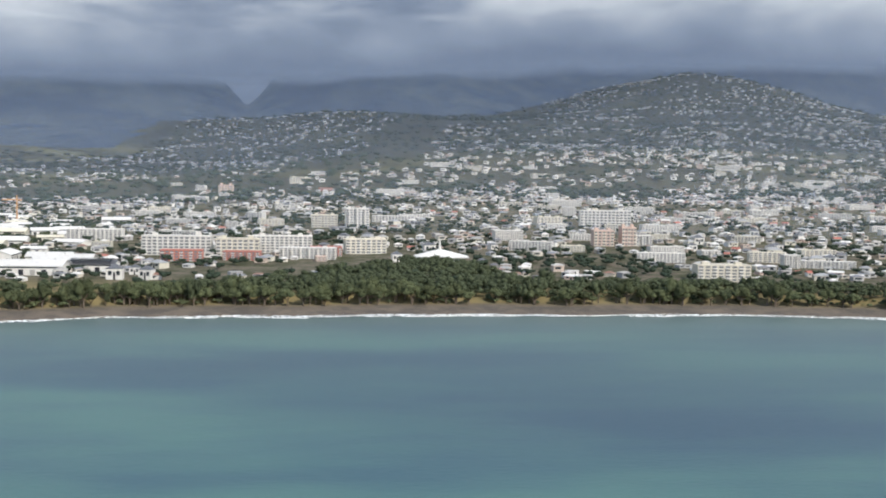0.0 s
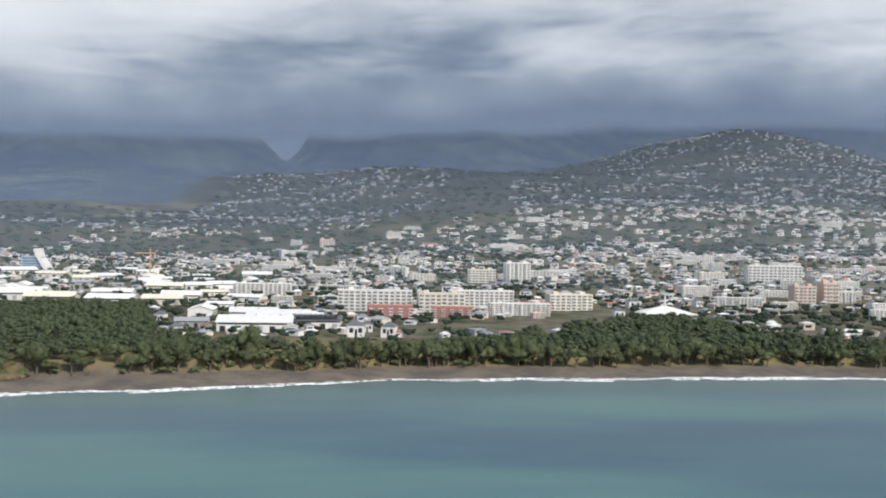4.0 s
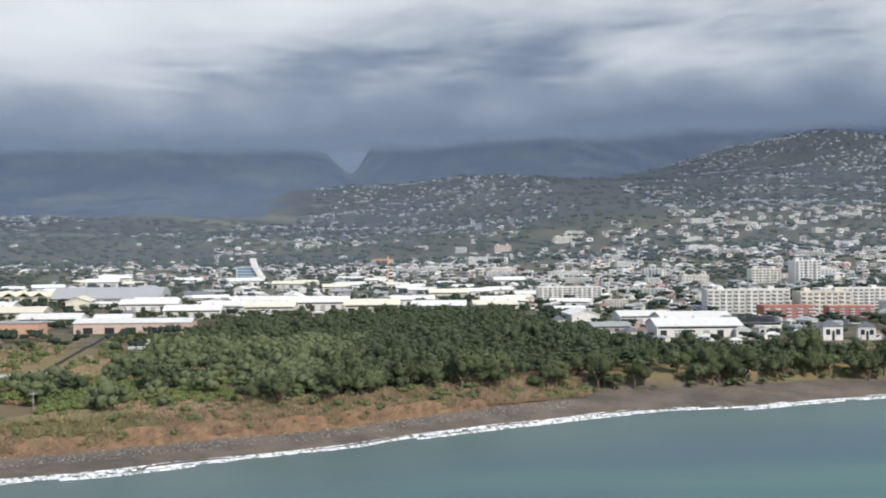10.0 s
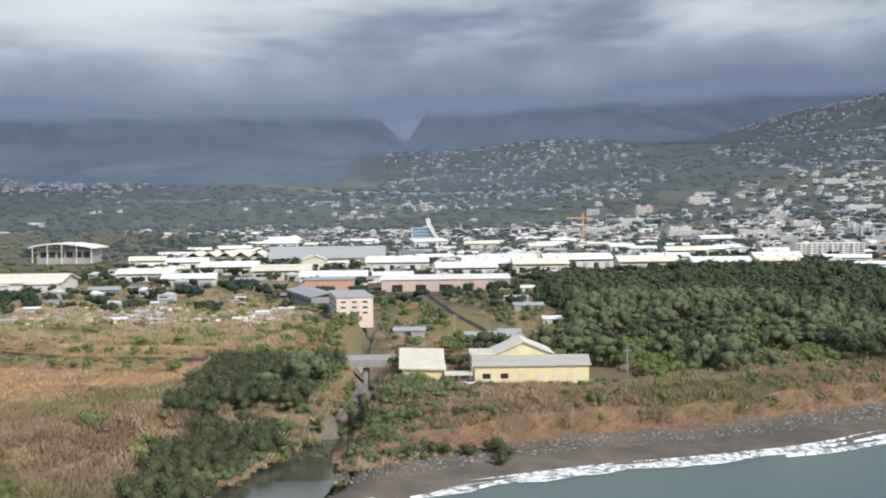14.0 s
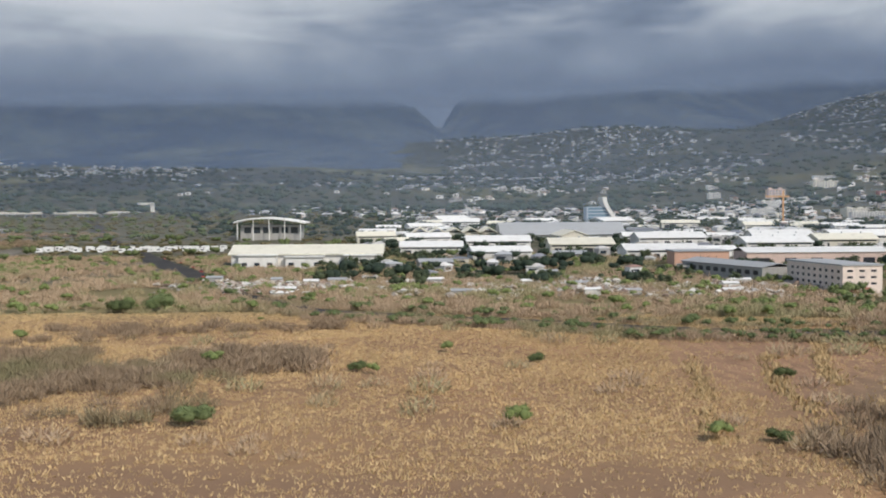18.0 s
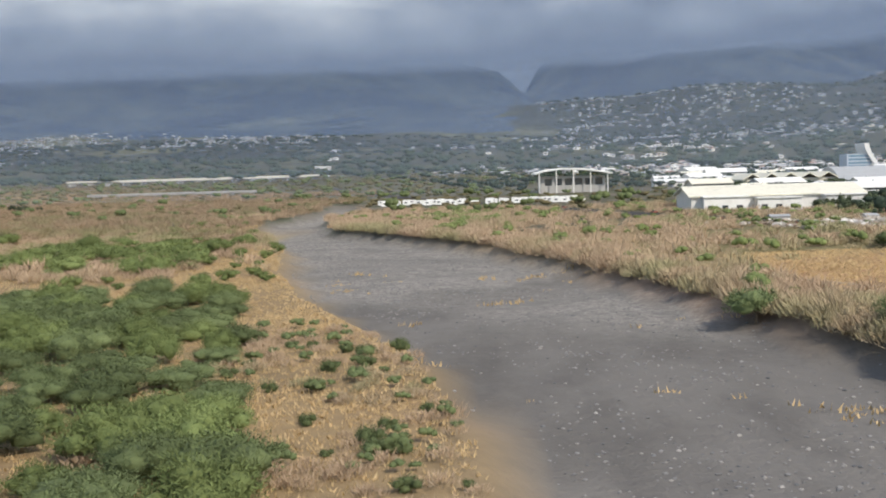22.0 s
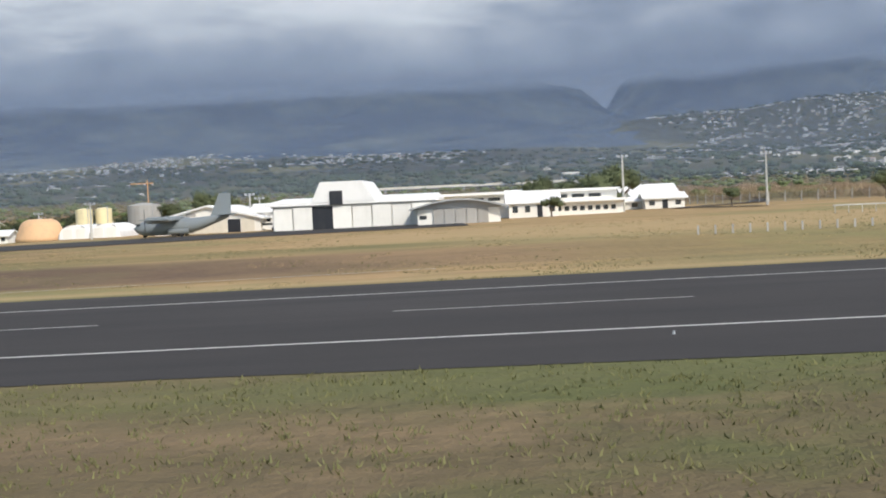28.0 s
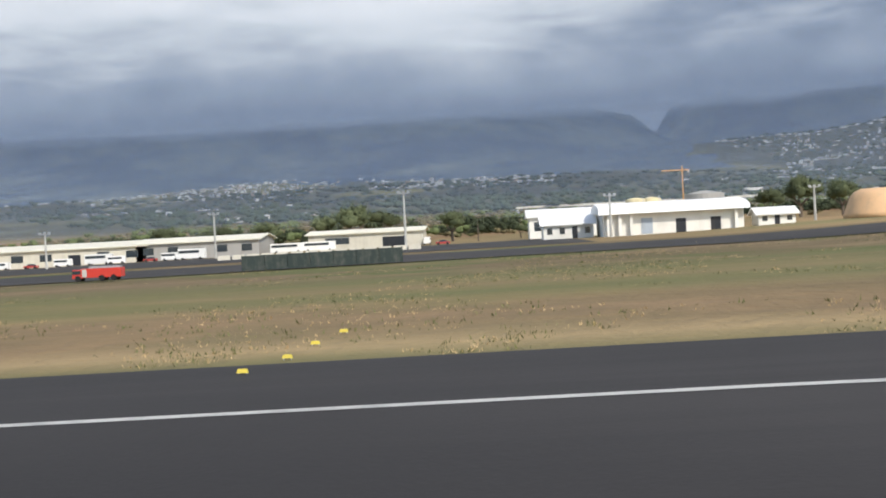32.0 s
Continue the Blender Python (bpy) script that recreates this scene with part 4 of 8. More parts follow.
def big_hangar():
    x0, x1, y0, y1 = -911.3, -884.5, 570.0, 596.0
    z = gz1(-898, 570) - 0.05
    h = thing("aircraft_hangar", "white steel hangar with sliding doors and a raised tail-fin housing", "hangar")
    g = Geo().box(x0 + 0.2, x1, y0 + 0.3, y1, z - 1, z + 4.0)
    g.ob("wall", M_AIRW, h)
    g = Geo()
    g.box(x0 - 1.0, x1 + 0.6, y0 - 0.5, y1 + 0.5, z + 4.0, z + 4.45)
    g.mesh_faces([(x0 - 1, y0 - 0.5, z + 4.45), (x1 + .6, y0 - 0.5, z + 4.45), (x1 + .6, y1, z + 4.45), (x0 - 1, y1, z + 4.45), (x0, (y0 + y1) / 2, z + 5.3), (x1, (y0 + y1) / 2, z + 5.3)], [(0, 1, 5, 4), (1, 2, 5), (2, 3, 4, 5), (3, 0, 4)])
    g.ob("roof", M_AIRR, h)
    g = Geo()
    a, b = -904.6, -894.3
    g.mesh_faces([(a, y0 - 0.6, z + 4.4), (b, y0 - 0.6, z + 4.4), (b, y1 - 3, z + 4.4), (a, y1 - 3, z + 4.4), (a + 1.5, y0 - 0.4, z + 7.7), (b - 2.0, y0 - 0.4, z + 7.7), (b - 2.0, y1 - 6, z + 7.7), (a + 1.5, y1 - 6, z + 7.7)], [(0, 1, 5, 4), (1, 2, 6, 5), (2, 3, 7, 6), (3, 0, 4, 7), (4, 5, 6, 7)])
    tower = g.ob("tail_housing", M_AIRR, h)
    Geo().box(-901.6, -899.5, y0 - 0.7, y0 - 0.3, z + 4.0, z + 6.2).ob("tail_slot", M_DARK, tower)
    xs_ = np.linspace(-911.0, -885.2, 9)
    for k in range(8):
        if k == 2:
            Geo().box(xs_[k] - 0.05, xs_[k + 1] + 0.05, y0 + 0.1, y0 + 0.32, z, z + 3.9).ob("open_bay", M_DARK, h)
        else:
            Geo().box(xs_[k] + 0.1, xs_[k + 1] - 0.1, y0 - 0.05 - 0.12 * (k % 2), y0 + 0.28, z + 0.05, z + 3.75).ob("sliding_door", M_AIRW, h)
    Geo().box(x0, x1, y0 - 0.3, y0 + 0.25, z + 3.78, z + 4.0).ob("door_rail", M_GREY, h)


def arched_hangar():
    x0, x1, y0, y1 = -887.6, -873.6, 560.7, 576.0
    z = gz1(-880, 560) - 0.05
    h = thing("arched_hangar", "small hangar with a grey barrel roof and grey sliding doors", "hangar")
    Geo().box(x0 + 0.6, x1 - 0.6, y0 + 0.2, y1, z - 1, z + 2.5).ob("wall", M_AIRW, h)
    n = 14
    prof = [(x0 - 0.6 + (x1 - x0 + 1.2) * i / n, z + 2.1 + 1.8 * math.sin(math.pi * (0.08 + 0.84 * i / n))) for i in range(n + 1)]
    g = Geo()
    outer, inner = prof, [(x, zz - 0.25) for x, zz in reversed(prof)]
    ring = outer + inner
    g.loft([[(x, y, zz) for x, zz in ring] for y in (y0 - 1.2, y1)])
    g.ob("roof", M_ROOFG, h)
    g = Geo()
    g.face([(x0 + 0.4, y0 + 0.1, z + 2.4)] + [(x1 - 0.4, y0 + 0.1, z + 2.4)] + [(x, y0 + 0.1, zz - 0.2) for x, zz in reversed(prof[1:-1])])
    g.ob("tympanum", M_ROOFG, h)
    for k in range(5):
        a = -884.6 + k * 1.72
        Geo().box(a + 0.05, a + 1.66, y0 - 0.05 - 0.08 * (k % 2), y0 + 0.18, z + 0.05, z + 2.35).ob("sliding_door", M_GREY, h)
    opening("window", -887.0 + 0.3, -885.6, z + 0.9, z + 1.5, y0 + 0.2, M_GLASS, h)


def long_building():
    x0, x1, y0, y1 = -886.0, -853.0, 592.0, 606.0
    z = gz1(-868, 592) - 0.1
    h = thing("airport_building", "long white two-level building with stepped flat roofs", "building")
    Geo().box(x0, x1, y0, y1, z - 1, z + 4.3).ob("wall", M_AIRW, h)
    Geo().box(x0 - 0.6, x1 + 0.6, y0 - 1.0, y1 + 0.6, z + 4.3, z + 4.75).ob("roof", M_AIRR, h)
    Geo().box(-868, x1 + 0.4, y0 - 6, y0, z - 0.5, z + 2.4).ob("annex", M_AIRW, h)
    Geo().box(-869, x1 + 1.2, y0 - 7.2, y0, z + 2.4, z + 2.8).ob("annex_roof", M_AIRR, h)
    for k in range(10):
        a = -866.8 + k * 1.35
        Geo().box(a, a + 0.8, y0 - 6.06, y0 - 5.9, z + 0.9, z + 1.7).ob("window", M_GLASS, h)
    for k in range(9):
        a = -882 + k * 3.0
        Geo().box(a, a + 2.2, y0 - 0.06, y0 + 0.1, z + 3.2, z + 3.8).ob("window", M_GLASS, h)


def gable_hangar():
    x0, x1, y0, y1 = -936.4, -916.6, 590.0, 618.0
    z = gz1(-928, 590) - 0.1
    h = thing("gabled_hangar", "white hangar with a low gable, grey sliding doors", "hangar")
    g = Geo().box(x0 + 0.3, x1 - 0.3, y0, y1, z - 1, z + 2.7)
    g.gable_wall(x0 + 0.3, x1 - 0.3, y0, y1, z + 2.7, 2.3, along="y")
    g.ob("wall", M_AIRW, h)
    Geo().gable(x0, x1, y0, y1, z + 2.75, 2.4, along="y", over=0.7, thick=0.3).ob("roof", M_AIRR, h)
    for k in range(7):
        a = x0 + 1.3 + k * 2.45
        if k == 5:
            opening("open_bay", a, a + 2.3, z, z + 2.5, y0, M_DARK, h)
        else:
            Geo().box(a, a + 2.38, y0 - 0.12 - 0.08 * (k % 2), y0 + 0.02, z + 0.05, z + 2.6).ob("sliding_door", M_AIRW if k < 2 else M_CREAM, h)
    Geo().box(-930.4, -928.6, y0 - 0.05, y0 + 0.02, z + 3.2, z + 3.8).ob("emblem", M_GREY, h)


def link_building(x0, x1, y0, h_, name, label, mat=M_AIRW, roof=M_AIRR, depth=9.0, wins=4, pitch=1.3):
    z = gz1((x0 + x1) / 2, y0) - 0.1
    h = thing(name, label, "building")
    Geo().box(x0, x1, y0, y0 + depth, z - 1, z + h_).ob("wall", mat, h)
    Geo().gable(x0, x1, y0, y0 + depth, z + h_ + 0.1, pitch, over=0.6, thick=0.2).ob("roof", roof, h)
    for e in (0, 1):
        Geo().gable_wall(x0, x1, y0, y0 + depth, z + h_, pitch, ends=(e,)).ob("gable_end", mat, h)
    for k in range(wins):
        a = x0 + (x1 - x0) * (k + 0.3) / wins
        b = a + (x1 - x0) / wins * 0.42
        if k == wins // 2:
            opening("door", a, b, z, z + min(2.2, h_ * 0.8), y0, M_DARK, h)
        else:
            opening("window", a, b, z + h_ * 0.35, z + h_ * 0.75, y0, M_GLASS, h)
    return h


def shed_east():
    x0, x1, y0, y1 = -1003.2, -981.0, 615.0, 628.0
    z = gz1(-992, 615) - 0.05
    h = thing("cargo_shed", "long white metal shed with a rounded roof edge and dark doorways", "shed")
    Geo().box(x0, x1, y0, y1, z - 1, z + 3.9).ob("wall", M_AIRW, h)
    ring = [(y0 - 1.6, z + 3.4), (y0 - 1.2, z + 4.1), (y0 + 1.2, z + 4.75), ((y0 + y1) / 2, z + 5.3), (y1, z + 4.6), (y1 + 0.6, z + 3.8)]
    Geo().loft([[(x, y, zz) for y, zz in ring] for x in (x0 - 0.8, x1 + 0.8)]).ob("roof", M_AIRR, h)
    for k in range(12):
        a = x0 + 0.5 + k * 1.83
        if k in (6, 9):
            opening("open_bay", a, a + 1.6, z, z + 2.3, y0, M_DARK, h)
        elif k in (0, 1, 2, 11):
            Geo().box(a, a + 0.5, y0 - 0.9, y0 - 0.5, z, z + 3.7).ob("column", M_AIRW, h)
        else:
            opening("panel", a, a + 1.8, z + 0.1, z + 2.6, y0, M_BLUEGREY if k % 3 == 0 else M_AIRW, h)


def tank(x, y, r, z1, mat, label):
    z = gz1(x, y)
    t = thing("storage_tank", label, "tank", "tanks behind the apron")
    Geo().tube((x, y, z), (x, y, z1), r, r, 24).ob("shell", mat, t)
    Geo().tube((x, y, z1), (x, y, z1 + r * 0.16), r, r * 0.15, 24).ob("roof", mat, t)
    Geo().tube((x + r * 0.7, y - r * 0.72, z), (x + r * 0.7, y - r * 0.72, z1 + 0.6), 0.12, n=6).ob("pipe", M_STEEL, t)
    return t


def dome():
    x, y = -963.0, 606.0
    z = gz1(x, y)
    t = thing("orange_dome", "orange-painted dome-shaped silo by the apron", "silo")
    rings = []
    for k in range(9):
        a = k / 8
        r = 4.9 * (1 - 0.34 * a - 0.22 * max(0, a - 0.75) ** 2 / 0.0625)
        rings.append([(x + r * math.cos(2 * math.pi * i / 28), y + r * math.sin(2 * math.pi * i / 28), z + 4.3 * a ** 0.85) for i in range(28)])
    Geo().loft(rings).ob("shell", M_SILO, t, smooth=True)
    Geo().tube((x, y, z + 4.2), (x, y, z + 4.5), 0.5, 0.4, 12).ob("vent", M_GREY, t)
    for dx in (4.6, 10.6):
        q = thing("barrel_shelter", "white fabric shelter with a rounded roof", "shelter", "white shelters by the dome")
        n = 12
        zz = gz1(x + dx + 3, y - 3)
        ring = [(x + dx + 3 - 3.0 * math.cos(math.pi * i / n), zz + 2.7 * math.sin(math.pi * i / n) ** 0.7) for i in range(n + 1)]
        Geo().loft([[(a, yy, b) for a, b in ring] for yy in (y - 3, y + 9)]).ob("canopy", M_AIRR, q, smooth=False)
        for s in (-1, 1):
            Geo().box(x + dx + 3 + s * 1.25 - 0.9, x + dx + 3 + s * 1.25 + 0.9, y - 3.12, y - 3.0, zz, zz + 1.9).ob("door", M_AIRW, q)
        for i in range(0, n + 1, 4):
            Geo().tube((ring[i][0], y - 3.1, ring[i][1]), (ring[min(i + 1, n)][0], y - 3.1, ring[min(i + 1, n)][1]), 0.1, n=5).ob("rib", M_GREY, q)


def mast(x, y, top, label="white floodlight mast with a small head frame", heads=3):
    z = gz1(x, y)
    t = thing("light_mast", label, "mast", "masts round the apron")
    Geo().tube((x, y, z - 0.2), (x, y, top), 0.24, 0.13, 8).ob("pole", M_PAINTW, t)
    Geo().box(x - 0.9, x + 0.9, y - 0.12, y + 0.12, top - 0.15, top).ob("cross_arm", M_STEEL, t)
    for k in range(heads):
        a = x - 0.8 + 1.6 * k / max(1, heads - 1)
        Geo().box(a - 0.2, a + 0.2, y - 0.35, y - 0.1, top - 0.05, top + 0.3).ob("lamp", M_STEEL, t)


def transport_plane():
    """A grey high-wing transport with an upswept tail, nose to the left."""
    x, y = -936.0, 577.0
    z = gz1(-928, 577)
    t = thing("transport_aircraft", "grey military transport aircraft parked before the hangar", "aircraft")
    rings = []
    for s, r, c in ((0, 0.12, 1.35), (0.5, 0.62, 1.3), (1.4, 1.05, 1.35), (3.0, 1.22, 1.45), (8.0, 1.22, 1.45), (10.0, 1.0, 1.75), (12.5, 0.62, 2.35), (14.5, 0.3, 2.8)):
        rings.append([(x + s, y + r * math.cos(2 * math.pi * i / 14), z + c + r * math.sin(2 * math.pi * i / 14)) for i in range(14)])
    Geo().loft(rings).ob("fuselage", M_PLANE, t, smooth=True)
    g = Geo()
    g.mesh_faces([(x + 4.2, y - 11.5, z + 2.75), (x + 5.6, y - 11.5, z + 2.75), (x + 7.3, y, z + 2.8), (x + 4.3, y, z + 2.8), (x + 5.6, y + 11.5, z + 2.75), (x + 4.2, y + 11.5, z + 2.75)] + [(x + 4.2, y - 11.5, z + 2.6), (x + 5.6, y - 11.5, z + 2.6), (x + 7.3, y, z + 2.4), (x + 4.3, y, z + 2.4), (x + 5.6, y + 11.5, z + 2.6), (x + 4.2, y + 11.5, z + 2.6)],
                 [(0, 1, 2, 3), (3, 2, 4, 5), (6, 9, 8, 7), (9, 11, 10, 8), (0, 6, 7, 1), (1, 7, 8, 2), (2, 8, 10, 4), (4, 10, 11, 5), (5, 11, 9, 3), (3, 9, 6, 0)])
    g.ob("wing", M_PLANE, t)
    g = Geo()
    g.mesh_faces([(x + 11.6, y - 0.16, z + 2.6), (x + 14.8, y - 0.16, z + 2.9), (x + 14.9, y - 0.1, z + 6.2), (x + 13.2, y - 0.1, z + 6.2), (x + 11.6, y + 0.16, z + 2.6), (x + 14.8, y + 0.16, z + 2.9), (x + 14.9, y + 0.1, z + 6.2), (x + 13.2, y + 0.1, z + 6.2)], [(0, 1, 2, 3), (7, 6, 5, 4), (0, 3, 7, 4), (1, 5, 6, 2), (3, 2, 6, 7)])
    g.ob("fin", M_PLANE, t)
    Geo().box(x + 13.2, x + 14.8, y - 4, y + 4, z + 2.95, z + 3.1).ob("tailplane", M_PLANE, t)
    for s in (-1, 1):
        Geo().loft([[(x + 3.0 + k, y + s * 4.6 + r * math.cos(a), z + 2.55 + r * math.sin(a)) for a in np.linspace(0, 2 * math.pi, 9)[:-1]] for k, r in ((0, 0.2), (0.4, 0.5), (2.6, 0.5), (4.4, 0.15))]).ob("engine_nacelle", M_PLANE, t)
        Geo().box(x + 2.95, x + 3.0, y + s * 4.6 - 0.1, y + s * 4.6 + 0.1, z + 0.9, z + 4.2).ob("propeller", M_DARK, t)
        Geo().loft([[(x + k, y + s * 1.35 + 0.4 * math.cos(a), z + 0.75 + 0.4 * math.sin(a)) for a in np.linspace(0, 2 * math.pi, 9)[:-1]] for k in (5.4, 8.6)]).ob("gear_pod", M_PLANE, t)
        for k in (6.4, 7.6):
            Geo().tube((x + k, y + s * 1.2, z + 0.36), (x + k, y + s * 1.6, z + 0.36), 0.36, n=12).ob("main_wheel", M_TYRE, t)
    Geo().tube((x + 1.6, y - 0.2, z + 0.3), (x + 1.6, y + 0.2, z + 0.3), 0.3, n=12).ob("nose_wheel", M_TYRE, t)
    Geo().box(x + 0.55, x + 1.15, y - 0.75, y + 0.75, z + 1.75, z + 2.1).ob("windscreen", M_GLASS, t)
    base_at = Matrix.Translation((x, y, z))
    t.matrix_basis = base_at @ Matrix.Scale(1.12, 4) @ base_at.inverted()


def vehicle(x, y, kind, heading=0.0, paint=None):
    """Cars, vans, buses and trucks built of body, cabin glass, lamps and four wheels."""
    L, W, H, name = {"car": (2.6, 1.1, 0.9, "car"), "van": (3.2, 1.3, 1.5, "van"), "bus": (6.6, 1.6, 1.9, "bus"), "truck": (5.0, 1.6, 2.0, "truck")}[kind]
    root = thing(name, {"car": "small parked car with dark windows", "van": "white panel van standing on the apron", "bus": "white airport bus with a row of dark windows", "truck": "small service truck with a box body"}[kind], name, "vehicles")
    mat = paint or M_CARS
    if kind == "car":
        g = Geo().box(-L / 2, L / 2, -W / 2, W / 2, 0.2, 0.58, taper=0.04)
    else:
        g = Geo().box(-L / 2, L / 2, -W / 2, W / 2, 0.25, H, taper=0.05)
    g.ob("body", mat, root)
    if kind == "car":
        Geo().box(-L * 0.28, L * 0.3, -W * 0.44, W * 0.44, 0.58, H, taper=0.2).ob("cabin", M_GLASS, root)
    else:
        Geo().box(-L * 0.46, L * 0.3, -W / 2 - 0.02, W / 2 + 0.02, H * 0.6, H * 0.85).ob("side_glass", M_GLASS, root)
    wheel = Geo().tube((0, -0.1, 0), (0, 0.1, 0), 0.24, n=10).data("wheel", M_TYRE)
    for sx_ in (-1, 1):
        for sy_ in (-1, 1):
            w = new("wheel", wheel)
            w.parent, w.location = root, (sx_ * L * 0.32, sy_ * W * 0.46, 0.24)
    root.matrix_world = pose(x, y, gz1(x, y) + 0.02, 0, 0, heading)
    return root


def fire_engine(x, y):
    z = gz1(x, y) + 0.1
    t = thing("fire_engine", "red airport fire engine on the apron", "fire engine")
    Geo().box(x - 2.2, x + 3.2, y - 0.85, y + 0.85, z + 0.5, z + 1.7).ob("body", M_REDP, t)
    Geo().box(x - 3.4, x - 2.1, y - 0.85, y + 0.85, z + 0.45, z + 1.6, taper=0.1).ob("cab", M_REDP, t)
    Geo().box(x - 3.3, x - 2.2, y - 0.9, y + 0.9, z + 1.0, z + 1.45).ob("cab_glass", M_GLASS, t)
    Geo().box(x - 2.0, x - 1.4, y - 0.9, y - 0.84, z + 0.6, z + 1.6).ob("white_panel", M_PAINTW, t)
    Geo().box(x - 1.2, x + 3.0, y - 0.5, y + 0.5, z + 1.7, z + 1.95).ob("ladder_deck", M_STEEL, t)
    for dx in (-2.6, 0.6, 2.2):
        for s in (-1, 1):
            Geo().tube((x + dx, y + s * 0.7, z + 0.4), (x + dx, y + s * 0.92, z + 0.4), 0.42, n=12).ob("wheel", M_TYRE, t)
    base_at = Matrix.Translation((x, y, z))
    t.matrix_basis = base_at @ Matrix.Scale(0.62, 4) @ base_at.inverted()


def net_wall(x0, x1, y, h_, y1=None):
    t = thing("windbreak_screen", "dark green mesh screen on steel posts", "screen", "green screens on the grass")
    n = max(2, int((x1 - x0) / 2))
    slope = ((y if y1 is None else y1) - y) / (x1 - x0)
    q = Matrix.Rotation(math.atan(slope), 4, "Z")
    for k in range(n + 1):
        a, ya = x0 + (x1 - x0) * k / n, y + slope * (x1 - x0) * k / n
        Geo().tube((a, ya + 0.1, gz1(a, ya) - 0.1), (a, ya + 0.1, gz1(a, ya) + h_ + 0.05), 0.05, n=6).ob("post", M_GREENP, t)
        if k < n:
            w = (x1 - x0) / n * math.hypot(1, slope) - 0.02
            o = Geo().box(0.03, w, -0.03, 0.03, 0, h_).ob("net_panel", M_GREENP, t)
            o.matrix_world = Matrix.Translation((a, ya, gz1(a, ya))) @ q


big_hangar()
arched_hangar()
long_building()
gable_hangar()
shed_east()
dome()
transport_plane()
link_building(-919.5, -911.8, 596, 3.6, "hangar_annex", "low white workshop building beside the hangar", wins=4)
link_building(-978.8, -973.0, 614.5, 1.9, "gatehouse", "small white house with a pitched roof", depth=5, wins=3, pitch=0.9)
link_building(-1012.5, -1004.2, 622, 2.6, "workshop", "white low workshop with a metal roof", wins=4)
link_building(-1014, -992, 650, 4.2, "workshop", "long white workshop hall with ridged roof", wins=7)
link_building(-872, -838, 620, 3.2, "base_building", "long low white building with shallow metal roof", depth=14, wins=9, pitch=1.8)
link_building(-866, -846, 612, 1.9, "base_building", "low white barrack building with small windows", depth=7, wins=7, pitch=1.2)
link_building(-846, -838.5, 607, 2.2, "base_building", "low white garage block with an open bay", depth=7, wins=3, pitch=0.9)
link_building(-872.5, -864, 583, 2.8, "base_building", "small white hall with a rounded metal roof", depth=9, wins=4, pitch=1.6)
link_building(-1122, -1088, 652, 3.4, "cargo_terminal", "long grey-cream cargo hall with dark openings", mat=M_CREAM, roof=M_ROOFY, depth=18, wins=6, pitch=1.0)
link_building(-1090, -1066, 652, 3.4, "cargo_terminal", "cream cargo hall with an overhanging flat roof", mat=M_GREY, roof=M_ROOFY, depth=16, wins=5, pitch=0.9)
link_building(-1058, -1035, 662, 3.2, "cargo_terminal", "long beige hall with a pale overhanging roof", mat=M_CREAM, roof=M_ROOFY, depth=14, wins=2, pitch=0.7)
tank(-987.6, 704, 2.3, 14.5, M_YELLOW, "pale yellow cylindrical fuel tank")
tank(-983.4, 708, 2.3, 14.6, M_YELLOW, "pale yellow cylindrical fuel tank")
tank(-971.3, 706, 4.6, 15.0, M_GREY, "wide grey cylindrical fuel tank")
for x, y, top in ((-852, 590, 18.9), (-827.5, 587, 18.3), (-1035, 617, 15.9), (-1069.5, 631, 14.4), (-1095.5, 620, 12.3), (-947, 588, 14.7), (-968.5, 620, 13.5), (-1002.5, 610, 13.6), (-1122, 620, 12.0), (-923, 612, 15.4), (-921.5, 614, 14.6)):
    mast(x, y, top)
bunker = thing("cream_blockhouse", "long low cream concrete blockhouse on the grass", "blockhouse")
zb = gz1(-812, 518)
Geo().box(-818.9, -806.3, 518, 521, zb - 0.6, zb + 1.25).ob("wall", M_CREAM, bunker)
Geo().box(-819.1, -815.2, 517.8, 521.2, zb + 1.25, zb + 1.6).ob("roof_slab", M_CREAM, bunker)
Geo().box(-811, -809, 518.4, 520.4, zb + 1.25, zb + 1.42).ob("hatch", M_AIRW, bunker)
Geo().box(-821.8, -819.1, 518.2, 520.8, zb - 0.5, zb + 1.2).ob("dark_shelter", M_DARK, bunker)
barrier = thing("equipment_frame", "white horizontal frame on short posts", "frame")
for k in range(7):
    Geo().tube((-835 + k * 1.6, 520, gz1(-835, 520)), (-835 + k * 1.6, 520, gz1(-835, 520) + 0.9), 0.05, n=5).ob("post", M_PAINTW, barrier)
Geo().box(-835.2, -825.2, 519.9, 520.1, gz1(-830, 520) + 0.85, gz1(-830, 520) + 1.0).ob("beam", M_PAINTW, barrier)
low_fence = thing("guard_fence", "row of short dark posts on the airfield grass", "fence")
for k in range(16):
    Geo().box(-858 + k * 1.5, -857.85 + k * 1.5, 481, 481.15, gz1(-850, 481) - 0.2, gz1(-850, 481) + 0.75).ob("post", M_GREY, low_fence)
fire_engine(-1053.0, 519.8)
net_wall(-1042.5, -1028.5, 526.0, 1.35)
net_wall(-984.0, -966.5, 509.6, 1.3, 501.6)
